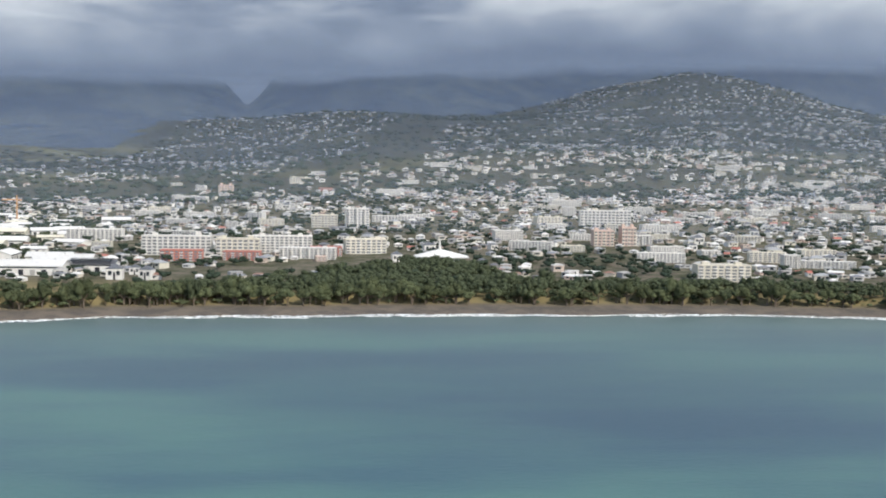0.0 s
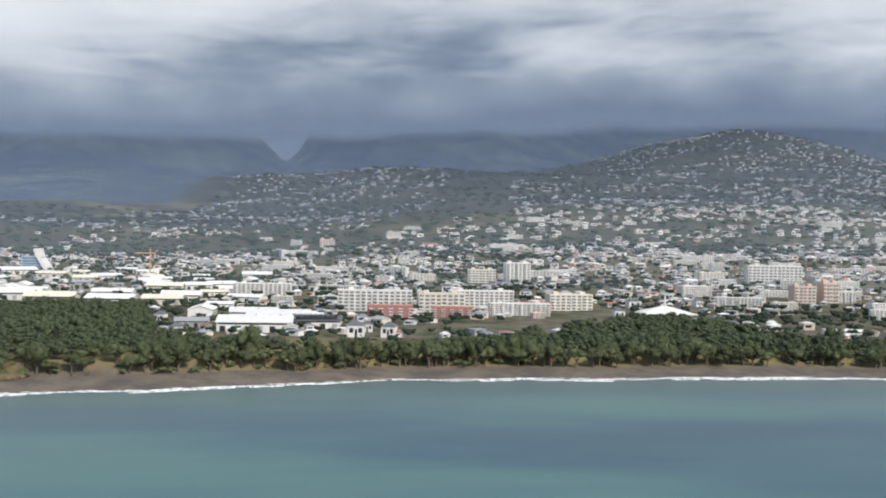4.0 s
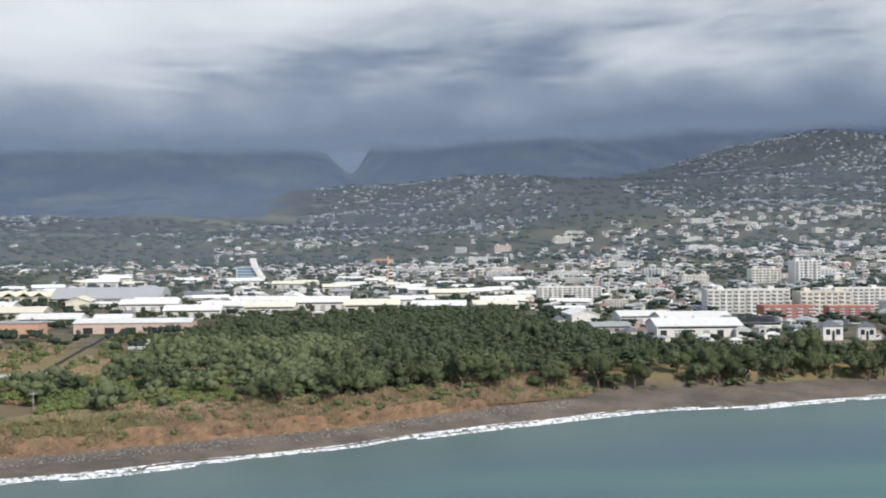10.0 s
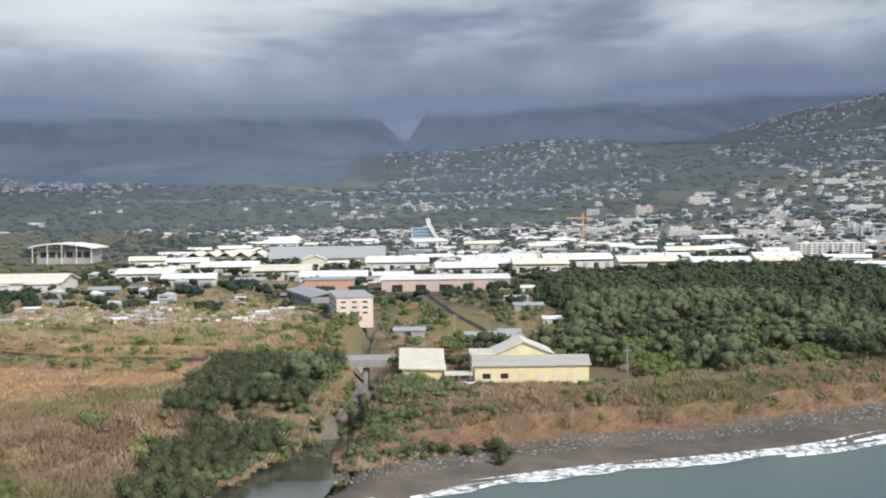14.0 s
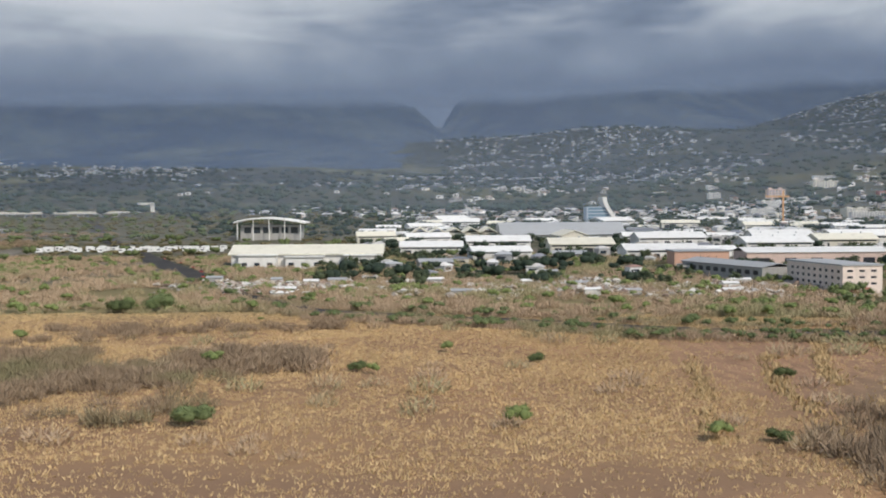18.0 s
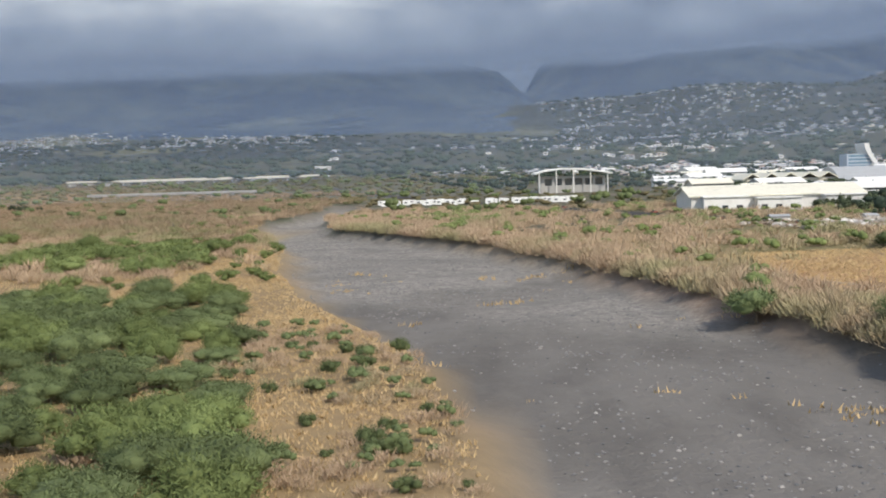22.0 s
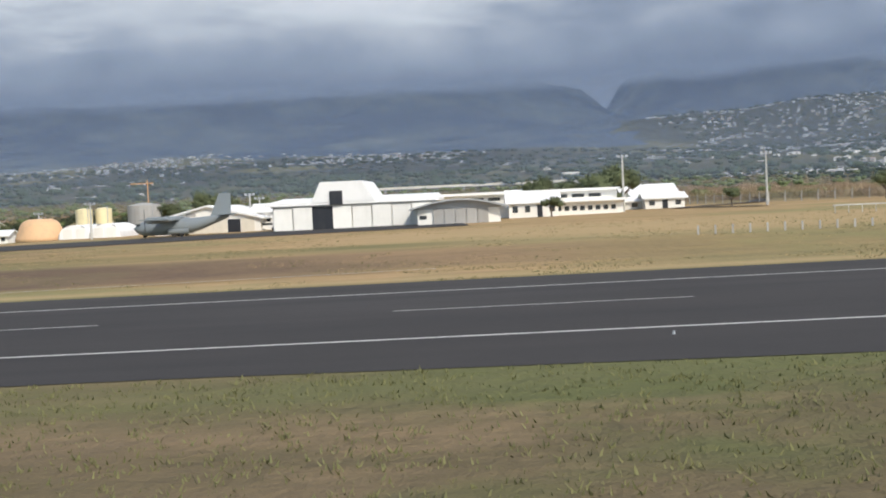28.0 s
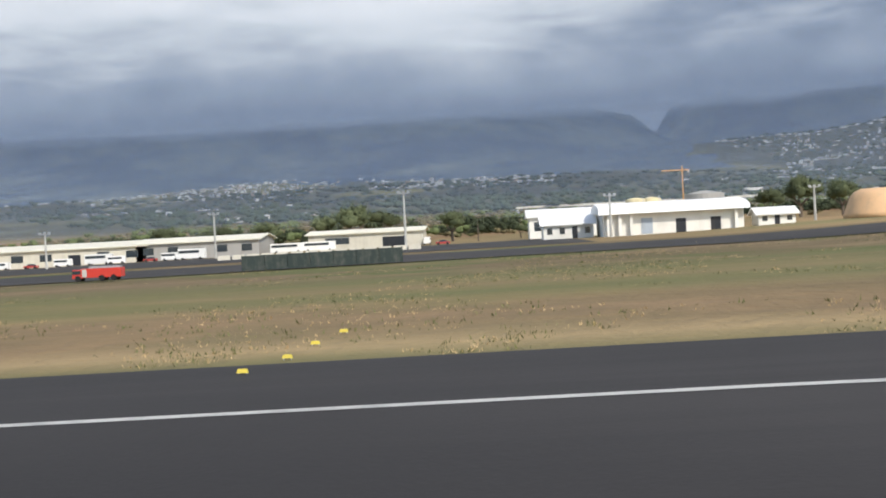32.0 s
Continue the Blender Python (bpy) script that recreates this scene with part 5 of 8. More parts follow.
for x, y, kd, hd in ((-1100, 640, "van", 0), (-1094, 642, "truck", 0), (-1090, 640, "van", 10), (-1084, 641, "car", 0), (-1080, 640, "van", 0), (-1076, 640, "truck", 0), (-1061, 655, "bus", 5), (-1055, 656, "bus", 5), (-1034, 660, "van", 90), (-916, 592, "van", 0), (-913.5, 592, "car", 30), (-1106, 640, "car", 0), (-1112, 641, "van", 0), (-1030, 640, "car", 0)):
    vehicle(x, y, kd, hd, M_AIRR if kd in ("van", "bus", "truck") else None)
for k in range(14):
    x = -1062 + k * 2.2
    c = thing("concrete_barrier", "pale concrete barrier block in a row", "barrier", "barriers by the terminal")
    Geo().box(x, x + 1.9, 600, 600.5, gz1(x, 600) - 0.05, gz1(x, 600) + 0.75, taper=0.08).ob("block", M_CREAM, c)
for x, y in ((-1025.9, 448.1), (-1025.4, 450.8), (-1025.2, 453.9), (-1024.8, 456.7)):
    s = thing("marker_sign", "small yellow airfield marker on the grass", "sign", "yellow markers")
    Geo().box(x - 0.13, x + 0.13, y - 0.04, y + 0.04, gz1(x, y) + 0.04, gz1(x, y) + 0.13, taper=0.03).ob("board", M_MARKER, s)
    Geo().box(x - 0.1, x - 0.08, y - 0.02, y + 0.02, gz1(x, y) - 0.1, gz1(x, y) + 0.05).ob("leg", M_STEEL, s)
    Geo().box(x + 0.08, x + 0.1, y - 0.02, y + 0.02, gz1(x, y) - 0.1, gz1(x, y) + 0.05).ob("leg", M_STEEL, s)
for x, y in ((-809.6, 383.3),):
    s = thing("marker_stake", "thin white stake in the grass", "stake", "stakes")
    Geo().tube((x, y, gz1(x, y) - 0.1), (x, y, gz1(x, y) + 0.95), 0.028, n=6).ob("pole", M_GREY, s)
culvert = thing("culvert_head", "pale concrete culvert head in the grass slope", "culvert")
zc = gz1(-994, 456)
Geo().box(-994.8, -992.4, 455.8, 456.3, zc - 0.4, zc + 0.12).ob("wall", weathered("stained_concrete", (0.24, 0.205, 0.165)), culvert)
Geo().box(-993.6, -992.5, 455.7, 455.8, zc - 0.2, zc + 0.08).ob("opening", M_DARK, culvert)


def tower_crane(x, y, z1, jib, label, r=0.45):
    z = gz1(x, y)
    t = thing("tower_crane", label, "crane")
    Geo().box(x - r, x + r, y - r, y + r, z - 0.3, z1).ob("mast", M_RUST, t)
    Geo().box(x - jib, x + jib * 0.35, y - r, y + r, z1 - 2 * r, z1).ob("jib", M_RUST, t)
    Geo().box(x - r * 1.3, x + r * 1.3, y - r * 1.3, y + r * 1.3, z1, z1 + 8 * r, taper=r).ob("head", M_RUST, t)
    Geo().box(x + jib * 0.25, x + jib * 0.35, y - r * 1.8, y + r * 1.8, z1 - 7 * r, z1 - 2 * r).ob("counterweight", M_GREY, t)


tower_crane(-974, 720, 21.5, 5, "slender orange tower crane behind the tanks", 0.12)

# ---- taxiway and roads, draped on the ground ----
draped("taxiway", [(-1400, 538), (-1060, 538), (-985, 541), (-915, 557), (-880, 560)], 30, M_ASPHALT, 0.07, "dark asphalt taxiway before the hangars")
draped("apron", [(-1130, 606), (-1008, 606)], 70, M_ASPHALT, 0.05, "dark asphalt apron by the cargo halls")
draped("coast_road", [(-800, 1240), (-720, 960), (-640, 720), (-597, 600), (-582, 549), (-560, 500), (-500, 462), (-440, 443), (-405, 443), (-360, 480), (-300, 540)], 9, M_ASPHALT, 0.18, "dual carriageway through scrub and trees")
draped("town_road", [(-390, 470), (-400, 560), (-410, 680), (-425, 820)], 1.6, M_ASPHALT, 0.18, "straight town street between warehouses")
draped("airport_track", [(-808, 675), (-822, 622), (-842, 596), (-830, 575)], 4, M_ASPHALT, 0.16, "curving service road inside the fence")
draped("farm_track", [(-597, 340), (-596, 360), (-604, 385), (-612, 430), (-640, 470)], 1.6, weathered("pale_dust", (0.30, 0.24, 0.17)), 0.10, "pale dusty track through the dry field")

# creek: still water under the road bridge
cw = [(-437, 340, 9, -0.4), (-433, 350, 8, 0.1), (-430, 364, 7.3, 0.9), (-425, 384, 6.5, 1.0), (-421, 405, 5.6, 1.0), (-420, 422, 5.4, 1.0), (-421, 440, 5.4, 1.0), (-424, 470, 4.6, 1.1)]
g = Geo()
for (x, y, w, z), (x2, y2, w2, z2) in zip(cw, cw[1:]):
    g.face([(x - w, y, z), (x + w, y, z), (x2 + w2, y2, z2), (x2 - w2, y2, z2)])
tagged(g.ob("creek_water", M_RIVER), label="still grey-green creek water between scrub banks", category="creek", kind="structure")

bridge = thing("creek_bridge", "low grey concrete road bridge over the creek", "bridge")
zb = 8.3
Geo().box(-435, -408, 437, 446, zb - 0.9, zb).ob("deck", M_GREY, bridge)
for y in (437.0, 445.7):
    Geo().box(-435, -408, y, y + 0.3, zb, zb + 0.55).ob("parapet", M_GREY, bridge)
for x in (-429, -422, -415):
    Geo().box(x, x + 0.9, 438, 445, 0, zb - 0.9).ob("pier", M_GREY, bridge)
for x, y, h in ((-447, 443, 0), (-427, 440, 180), (-423, 441, 0), (-584, 545, 100), (-588, 570, 100), (-590, 585, 100), (-601, 615, 105), (-606, 640, 105), (-612, 660, 285), (-622, 690, 285), (-634, 720, 105), (-405, 446, 0), (-398, 449, 20)):
    vehicle(x, y, "car", h)

# viaduct
via = thing("viaduct", "long concrete highway viaduct on pillars", "viaduct")
Geo().box(-960, -797, 1318, 1326, 22.6, 23.7).ob("deck", M_GREY, via)
Geo().box(-1010, -792, 1332, 1340, 23.6, 25.0).ob("deck", M_CREAM, via)
Geo().box(-960, -797, 1317.6, 1318, 23.2, 24.2).ob("parapet", M_CREAM, via)
for k in range(14):
    x = -1004 + k * 15.5
    z = gz1(x, 1325)
    Geo().box(x, x + 1.6, 1319, 1339, z - 1, 22.7).ob("pillar", M_GREY, via)
low_via = thing("viaduct", "lower grey concrete road viaduct in shade on short piers", "viaduct")
Geo().box(-888, -789, 1000, 1009, 14.6, 15.6).ob("deck", M_GREY, low_via)
Geo().box(-888, -789, 999.7, 1000, 15.2, 16.1).ob("parapet", M_GREY, low_via)
for k in range(9):
    Geo().box(-884 + k * 11.4, -882.8 + k * 11.4, 1001, 1008, gz1(-880 + k * 11.4, 1004) - 1, 14.7).ob("pier", M_GREY, low_via)
portal = thing("portal_building", "white portal-shaped building with an open centre", "building")
zp = gz1(-802, 1448)
for a in (-809, -796.5):
    Geo().box(a, a + 2.6, 1446, 1454, zp - 2, zp + 9).ob("leg", M_WHITE, portal)
Geo().box(-809, -793.9, 1446, 1454, zp + 7, zp + 10).ob("lintel", M_WHITE, portal)


# ---- industry and town ----
TAKEN = []
WOOD_X = [-440, -410, -372, -360, -330, -240, -215, -195, -140, -100, -50, 0, 30, 60, 82, 150, 250, 420]
WOOD_Y = [400, 410, 470, 690, 735, 742, 612, 540, 530, 540, 580, 640, 700, 668, 575, 585, 580, 560]


def wood_edge(x):
    """How far inland the wood behind the beach reaches."""
    return float(np.interp(x, WOOD_X, WOOD_Y))



def grove(x, y):
    """True where a grove or park breaks the town."""
    return lumps(x, y, 75, 51.0) > 0.42


def claim(x, y, r):
    if any((x - a) ** 2 + (y - b) ** 2 < (r + c) ** 2 for a, b, c in TAKEN):
        return False
    TAKEN.append((x, y, r))
    return True


def warehouse(w, dep, h, wall, roof, pitch=0.12, bays=4, label="", name="warehouse"):
    """A hall at the origin: walls, pitched sheet roof, roller doors, window band and roof vents."""
    t = thing(name, label, "warehouse", "warehouses")
    Geo().box(-w / 2, w / 2, -dep / 2, dep / 2, -3, h).ob("wall", wall, t)
    Geo().gable(-w / 2, w / 2, -dep / 2, dep / 2, h + 0.1, dep * pitch, over=0.7, thick=0.35).ob("roof", roof, t)
    for e in (0, 1):
        Geo().gable_wall(-w / 2, w / 2, -dep / 2, dep / 2, h, dep * pitch, ends=(e,)).ob("gable_end", wall, t)
    for k in range(bays):
        a = -w / 2 + w * (k + 0.25) / bays
        Geo().box(a, a + w / bays * 0.45, -dep / 2 - 0.08, -dep / 2 + 0.1, 0, h * 0.6).ob("roller_door", M_GREY if k % 2 else M_DARK, t)
    Geo().box(-w / 2 + 0.6, w / 2 - 0.6, -dep / 2 - 0.06, -dep / 2 + 0.1, h * 0.74, h * 0.88).ob("window_band", M_GLASS, t)
    for k in range(3):
        a = -w / 2 + w * (k + 0.5) / 3
        Geo().tube((a, 0, h + dep * pitch - 0.2), (a, 0, h + dep * pitch + 0.7), 0.4, 0.4, 8).ob("vent", M_STEEL, t)
    return t


def apartment(w, dep, floors, wall, accent, label, bay=3.2, fl=1.9, stair=True):
    """A slab block at the origin: every storey with a gallery slab and its window bays, roof house and parapet."""
    t = thing("apartment_block", label, "apartment block", "apartment blocks")
    H = floors * fl
    Geo().box(-w / 2, w / 2, -dep / 2, dep / 2, -3, H).ob("wall", wall, t)
    Geo().box(-w / 2 - 0.15, w / 2 + 0.15, -dep / 2 - 0.15, dep / 2 + 0.15, H, H + 0.5).ob("parapet", wall, t)
    n = max(2, int(w / bay))
    win, bal = Geo(), Geo()
    for f in range(floors):
        for k in range(n):
            a = -w / 2 + w * (k + 0.16) / n
            win.box(a, a + w / n * 0.68, -dep / 2 - 0.05, -dep / 2 + 0.1, f * fl + 0.45, f * fl + fl * 0.82)
        for k in range(0, n, 2):
            a = -w / 2 + w * (k + 0.08) / n
            bal.box(a, a + w / n * 0.84, -dep / 2 - 0.75, -dep / 2, f * fl + 0.02, f * fl + 0.55)
        for k in range(max(2, int(dep / bay))):
            a = -dep / 2 + bay * (k + 0.25)
            win.box(w / 2 - 0.1, w / 2 + 0.05, a, a + 1.2, f * fl + 0.6, f * fl + fl * 0.8)
    tagged(win.ob("glazing", M_WIN, t), kind="stuff")
    tagged(bal.ob("balcony_front", accent, t), kind="stuff")
    if stair:
        for s in (-0.32, 0.3):
            Geo().box(w * s - 1.6, w * s + 1.6, -2, 2, H, H + 1.9).ob("roof_house", wall, t)
    return t


def house(w, dep, h, wall, roof, hip=True, label=""):
    t = thing("house", label, "house", "town houses")
    Geo().box(-w / 2, w / 2, -dep / 2, dep / 2, -2.5, h).ob("wall", wall, t)
    g = Geo()
    if hip:
        g.hip(-w / 2, w / 2, -dep / 2, dep / 2, h, min(w, dep) * 0.28)
    else:
        g.gable(-w / 2, w / 2, -dep / 2, dep / 2, h + 0.1, dep * 0.2, over=0.4).gable_wall(-w / 2, w / 2, -dep / 2, dep / 2, h, dep * 0.2)
    g.ob("roof", roof, t)
    for k in range(2):
        a = -w / 2 + w * (0.14 + 0.5 * k)
        Geo().box(a, a + w * 0.22, -dep / 2 - 0.05, -dep / 2 + 0.1, h * 0.4, h * 0.8).ob("window", M_GLASS, t)
    Geo().box(-w * 0.06, w * 0.08, -dep / 2 - 0.06, -dep / 2 + 0.1, 0, h * 0.7).ob("door", M_DARK, t)
    return t


def put(ob, spots, used):
    """First spot moves the thing itself, the others take copies."""
    for k, (x, y, turn, size) in enumerate(spots):
        m = pose(x, y, gz1(x, y), 0, 0, turn) @ Matrix.Diagonal((*size, 1))
        if used or k:
            copy_thing(ob, m)
        else:
            ob.matrix_basis = m


# single buildings that stand out
def white_warehouse():
    x0, x1, y0, y1 = -600, -548.5, 661, 690
    z = gz1(-580, 661) - 0.2
    t = thing("warehouse", "large white warehouse with a cream low-pitched roof", "warehouse")
    Geo().box(x0, x1, y0 + 4, y1, z - 2, z + 5.2).ob("wall", M_WHITE, t)
    Geo().gable(x0, x1, y0 + 4, y1, z + 5.3, 2.6, over=1.0, thick=0.4).ob("roof", M_ROOFY, t)
    for e in (0, 1):
        Geo().gable_wall(x0, x1, y0 + 4, y1, z + 5.2, 2.6, ends=(e,)).ob("gable_end", M_WHITE, t)
    for a, b, h in ((-597, -584, 4.6), (-581, -568, 4.0), (-561, -549, 4.4)):
        Geo().box(a, b, y0, y0 + 5, z - 2, z + h).ob("front_block", M_WHITE, t)
        Geo().box(a - 0.4, b + 0.4, y0 - 0.6, y0 + 5, z + h, z + h + 0.4).ob("front_roof", M_ROOFW, t)
        for k in range(3):
            q = a + (b - a) * (k + 0.25) / 3
            opening("window", q, q + 1.8, z + 1.0, z + 2.2, y0, M_GLASS, t)


def arch_building():
    t = thing("sports_hall", "hall under a thin white sweeping arched canopy roof", "hall")
    z = gz1(-614, 900) + 3.2
    n = 14
    top = [(-633 + 38 * k / n, z + 5.4 + 3.6 * math.sin(math.pi * (0.12 + 0.8 * (k / n) ** 0.85))) for k in range(n + 1)]
    ring = top + [(x, zz - 0.7) for x, zz in reversed(top)]
    Geo().loft([[(x, y, zz) for x, zz in ring] for y in (893, 925)]).ob("canopy", M_ROOFW, t)
    Geo().box(-630, -598, 899, 922, z - 6, z + 5.0).ob("wall", M_GREY, t)
    for k in range(5):
        x = -631 + 8.4 * k
        Geo().tube((x, 894, z - 4.5), (x, 894, z + 6.6 + 2.4 * math.sin(math.pi * (0.1 + 0.82 * (x + 633) / 38))), 0.3, n=8).ob("column", M_WHITE, t)
    for k in range(6):
        Geo().box(-628 + k * 5, -624.4 + k * 5, 898.9, 899.1, z + 0.5, z + 3.8).ob("glazing", M_GLASS, t)


def vault_hall():
    t = thing("vaulted_hall", "very long hall with a grey barrel-vaulted metal roof", "hall")
    z = gz1(-460, 870) - 0.3
    x0, x1, y0, y1 = -492, -428, 868, 902
    Geo().box(x0, x1, y0, y1, z - 2, z + 3.4).ob("wall", M_WHITE, t)
    n = 12
    ring = [(y0 - 1 + (y1 - y0 + 2) * k / n, z + 3.3 + 6.2 * math.sin(math.pi * k / n) ** 0.8) for k in range(n + 1)]
    Geo().loft([[(x, y, zz) for y, zz in ring] for x in (x1 + 0.5, x0 - 0.5)]).ob("vault", M_ROOFG, t, smooth=False)
    for k in range(9):
        a = x0 + 3 + k * 6.8
        opening("bay_door", a, a + 4.2, z, z + 2.6, y0, M_GREY, t)
    u = thing("saw_roof_hall", "cream hall with a zigzag folded roof edge", "hall")
    Geo().box(-538, -494, 866, 895, z - 2, z + 5.0).ob("wall", M_CREAM, u)
    for k in range(5):
        a = -538 + k * 8.8
        Geo().gable(a, a + 8.8, 864, 896, z + 5.0, 2.6, along="y", over=0.2, thick=0.5).ob("roof_fold", M_ROOFY, u)
    for k in range(6):
        a = -536 + k * 7.2
        opening("window", a, a + 4.2, z + 1.4, z + 3.4, 866, M_GLASS, u)


def store_block():
    t = thing("store_block", "four-storey pale pink storehouse with rows of small windows", "storehouse")
    M_STORE = weathered("pale_pink_plaster", (0.74, 0.62, 0.54))
    w, L, h = 10.4, 30.0, 6.6
    Geo().box(-w / 2, w / 2, 0, L, -2, h).ob("wall", M_STORE, t)
    Geo().box(-w / 2 - 0.3, w / 2 + 0.3, -0.3, L + 0.3, h, h + 0.35).ob("roof", M_ROOFG, t)
    for f in range(3):
        for k in range(3):
            a = -w / 2 + 1.2 + k * 3.1
            Geo().box(a, a + 1.4, -0.06, 0.1, 2.0 + f * 1.55, 2.5 + f * 1.55).ob("window", M_DARK, t)
        for k in range(9):
            a = 1.5 + k * 3.1
            Geo().box(-w / 2 - 0.06, -w / 2 + 0.1, a, a + 1.1, 1.6 + f * 1.6, 2.3 + f * 1.6).ob("window", M_DARK, t)
    for k in range(2):
        Geo().box(-w / 2 + 1.6 + k * 3.4, -w / 2 + 3.8 + k * 3.4, -0.07, 0.1, 0, 1.3).ob("dock_door", M_RED, t)
    t.matrix_basis = pose(-428.5, 538, gz1(-428, 540) - 0.1, 0, 0, 8)
    u = thing("store_block", "long grey storehouse with a row of dark openings", "storehouse")
    Geo().box(-w / 2, w / 2, 0, 44, -2, 4.6).ob("wall", M_GREY, u)
    Geo().gable(-w / 2, w / 2, 0, 44, 4.7, 1.0, along="y", over=0.4).ob("roof", M_ROOFG, u)
    for k in range(10):
        Geo().box(-w / 2 - 0.06, -w / 2 + 0.1, 2 + k * 4.2, 4.4 + k * 4.2, 2.4, 3.6).ob("opening", M_DARK, u)
    u.matrix_basis = pose(-438.5, 572, gz1(-438, 575) - 0.1, 0, 0, 16)
    v = thing("workshop_hall", "salmon-orange workshop block with a flat roof", "workshop")
    Geo().box(-452, -434, 640, 652, gz1(-443, 645) - 1, gz1(-443, 645) + 5.6).ob("wall", M_ORANGE, v)
    Geo().box(-452.4, -433.6, 639.6, 652.4, gz1(-443, 645) + 5.6, gz1(-443, 645) + 6).ob("roof", M_ROOFG, v)
    Geo().box(-448, -444, 639.9, 640.1, gz1(-443, 645), gz1(-443, 645) + 3).ob("door", M_DARK, v)
    w_ = thing("workshop_hall", "long salmon-pink hall with a pale roof", "workshop")
    zz = gz1(-390, 660)
    Geo().box(-424, -375, 655, 672, zz - 1, zz + 4.6).ob("wall", M_PINK, w_)
    Geo().gable(-424, -375, 655, 672, zz + 4.7, 1.4, over=0.5).ob("roof", M_ROOFW, w_)
    for k in range(5):
        Geo().box(-420 + k * 9, -416 + k * 9, 654.9, 655.1, zz, zz + 2.6).ob("door", M_DARK, w_)


def yellow_farm():
    z = gz1(-390, 415)
    t = thing("yellow_hall", "long pale yellow hall with a dark grey metal roof", "hall")
    M_BEIGE = weathered("beige_sheet_roof", (0.44, 0.42, 0.37), rough=0.6, scale=0.3)
    Geo().box(-401, -380.5, 411, 418, z - 1, z + 3.3).ob("wall", M_YELLOW, t)
    Geo().gable(-401, -380.5, 411, 418, z + 3.4, 1.3, over=0.4).ob("roof", M_BEIGE, t)
    for e in (0, 1):
        Geo().gable_wall(-401, -380.5, 411, 418, z + 3.3, 1.3, ends=(e,)).ob("gable_end", M_YELLOW, t)
    for k in range(6):
        opening("window", -399.6 + k * 3.2, -398.2 + k * 3.2, z + 0.9, z + 1.8, 411, M_DARK if k < 2 else M_CREAM, t)
    u = thing("yellow_hall", "pale yellow hall with a bright cream pitched roof", "hall")
    Geo().box(-396.5, -386, 421, 432, z - 1, z + 4.2).ob("wall", M_YELLOW, u)
    Geo().gable(-396.5, -386, 421, 432, z + 4.3, 2.2, along="y", over=0.5).ob("roof", M_ROOFY, u)
    for e in (0, 1):
        Geo().gable_wall(-396.5, -386, 421, 432, z + 4.2, 2.2, along="y", ends=(e,)).ob("gable_end", M_YELLOW, u)
    Geo().box(-401, -396.5, 422, 430, z - 1, z + 3.9).ob("side_block", M_YELLOW, u)
    Geo().box(-401.3, -396.2, 421.7, 430.3, z + 3.9, z + 4.2).ob("side_roof", M_ROOFY, u)
    opening("door", -393, -391, z, z + 2.2, 421, M_DARK, u)
    v = thing("yellow_hall", "cream shed with a stepped flat roof", "shed")
    Geo().box(-414.0, -406.0, 414, 424, z - 1, z + 2.6).ob("wall", M_YELLOW, v)
    Geo().mesh_faces([(-414.6, 413.4, z + 2.5), (-406.2, 413.4, z + 2.2), (-406.2, 424.6, z + 4.6), (-414.6, 424.6, z + 4.9), (-414.6, 413.4, z + 2.8), (-406.2, 413.4, z + 2.5), (-406.2, 424.6, z + 4.9), (-414.6, 424.6, z + 5.2)], [(3, 2, 1, 0), (4, 5, 6, 7), (0, 1, 5, 4), (1, 2, 6, 5), (2, 3, 7, 6), (3, 0, 4, 7)]).ob("roof", M_ROOFY, v)
    Geo().box(-406.4, -401.6, 410, 414, z + 1.7, z + 2.0).ob("canopy", M_ROOFY, v)
    for k in range(3):
        Geo().tube((-405.8 + k * 2.0, 410.2, z - 0.5), (-405.8 + k * 2.0, 410.2, z + 1.75), 0.12, n=6).ob("post", M_STEEL, v)
    vehicle(-403.5, 420, "car", 20, M_ROOFW)
    vehicle(-402, 408.8, "car", 0, M_ROOFW)
    w_ = thing("pink_wall_shed", "low shed with a salmon-pink wall", "shed")
    zz = gz1(-388, 478)
    Geo().box(-402, -386, 477, 482, zz - 1, zz + 1.5).ob("wall", M_PINK, w_)
    Geo().gable(-400, -388, 478, 482, zz + 1.6, 0.9, over=0.3).ob("roof", M_ROOFG, w_)
    for px, py, hh in ((-402, 486, 6.0), (-372, 420, 5.0), (-410, 436, 5.0)):
        pl = thing("utility_pole", "thin grey utility pole with a crossbar", "pole", "utility poles")
        Geo().tube((px, py, gz1(px, py) - 0.3), (px, py, gz1(px, py) + hh), 0.14, 0.1, 6).ob("pole", M_GREY, pl)
        Geo().box(px - 0.8, px + 0.8, py - 0.06, py + 0.06, gz1(px, py) + hh - 0.6, gz1(px, py) + hh - 0.45).ob("crossbar", M_GREY, pl)


def church():
    z = gz1(45, 700)
    t = thing("church", "white church with sloping roof and a slender spire", "church")
    Geo().box(33, 60, 700, 716, z - 2, z + 3.6).ob("wall", M_WHITE, t)
    g = Geo()
    g.mesh_faces([(31, 698, z + 3.4), (63, 698, z + 3.4), (63, 718, z + 3.4), (31, 718, z + 3.4), (46, 706, z + 8.0)], [(0, 1, 4), (1, 2, 4), (2, 3, 4), (3, 0, 4)])
    g.ob("roof", M_ROOFW, t)
    Geo().tube((46, 706, z + 7), (46, 706, z + 14), 1.1, 0.15, 8).ob("spire", M_WHITE, t)


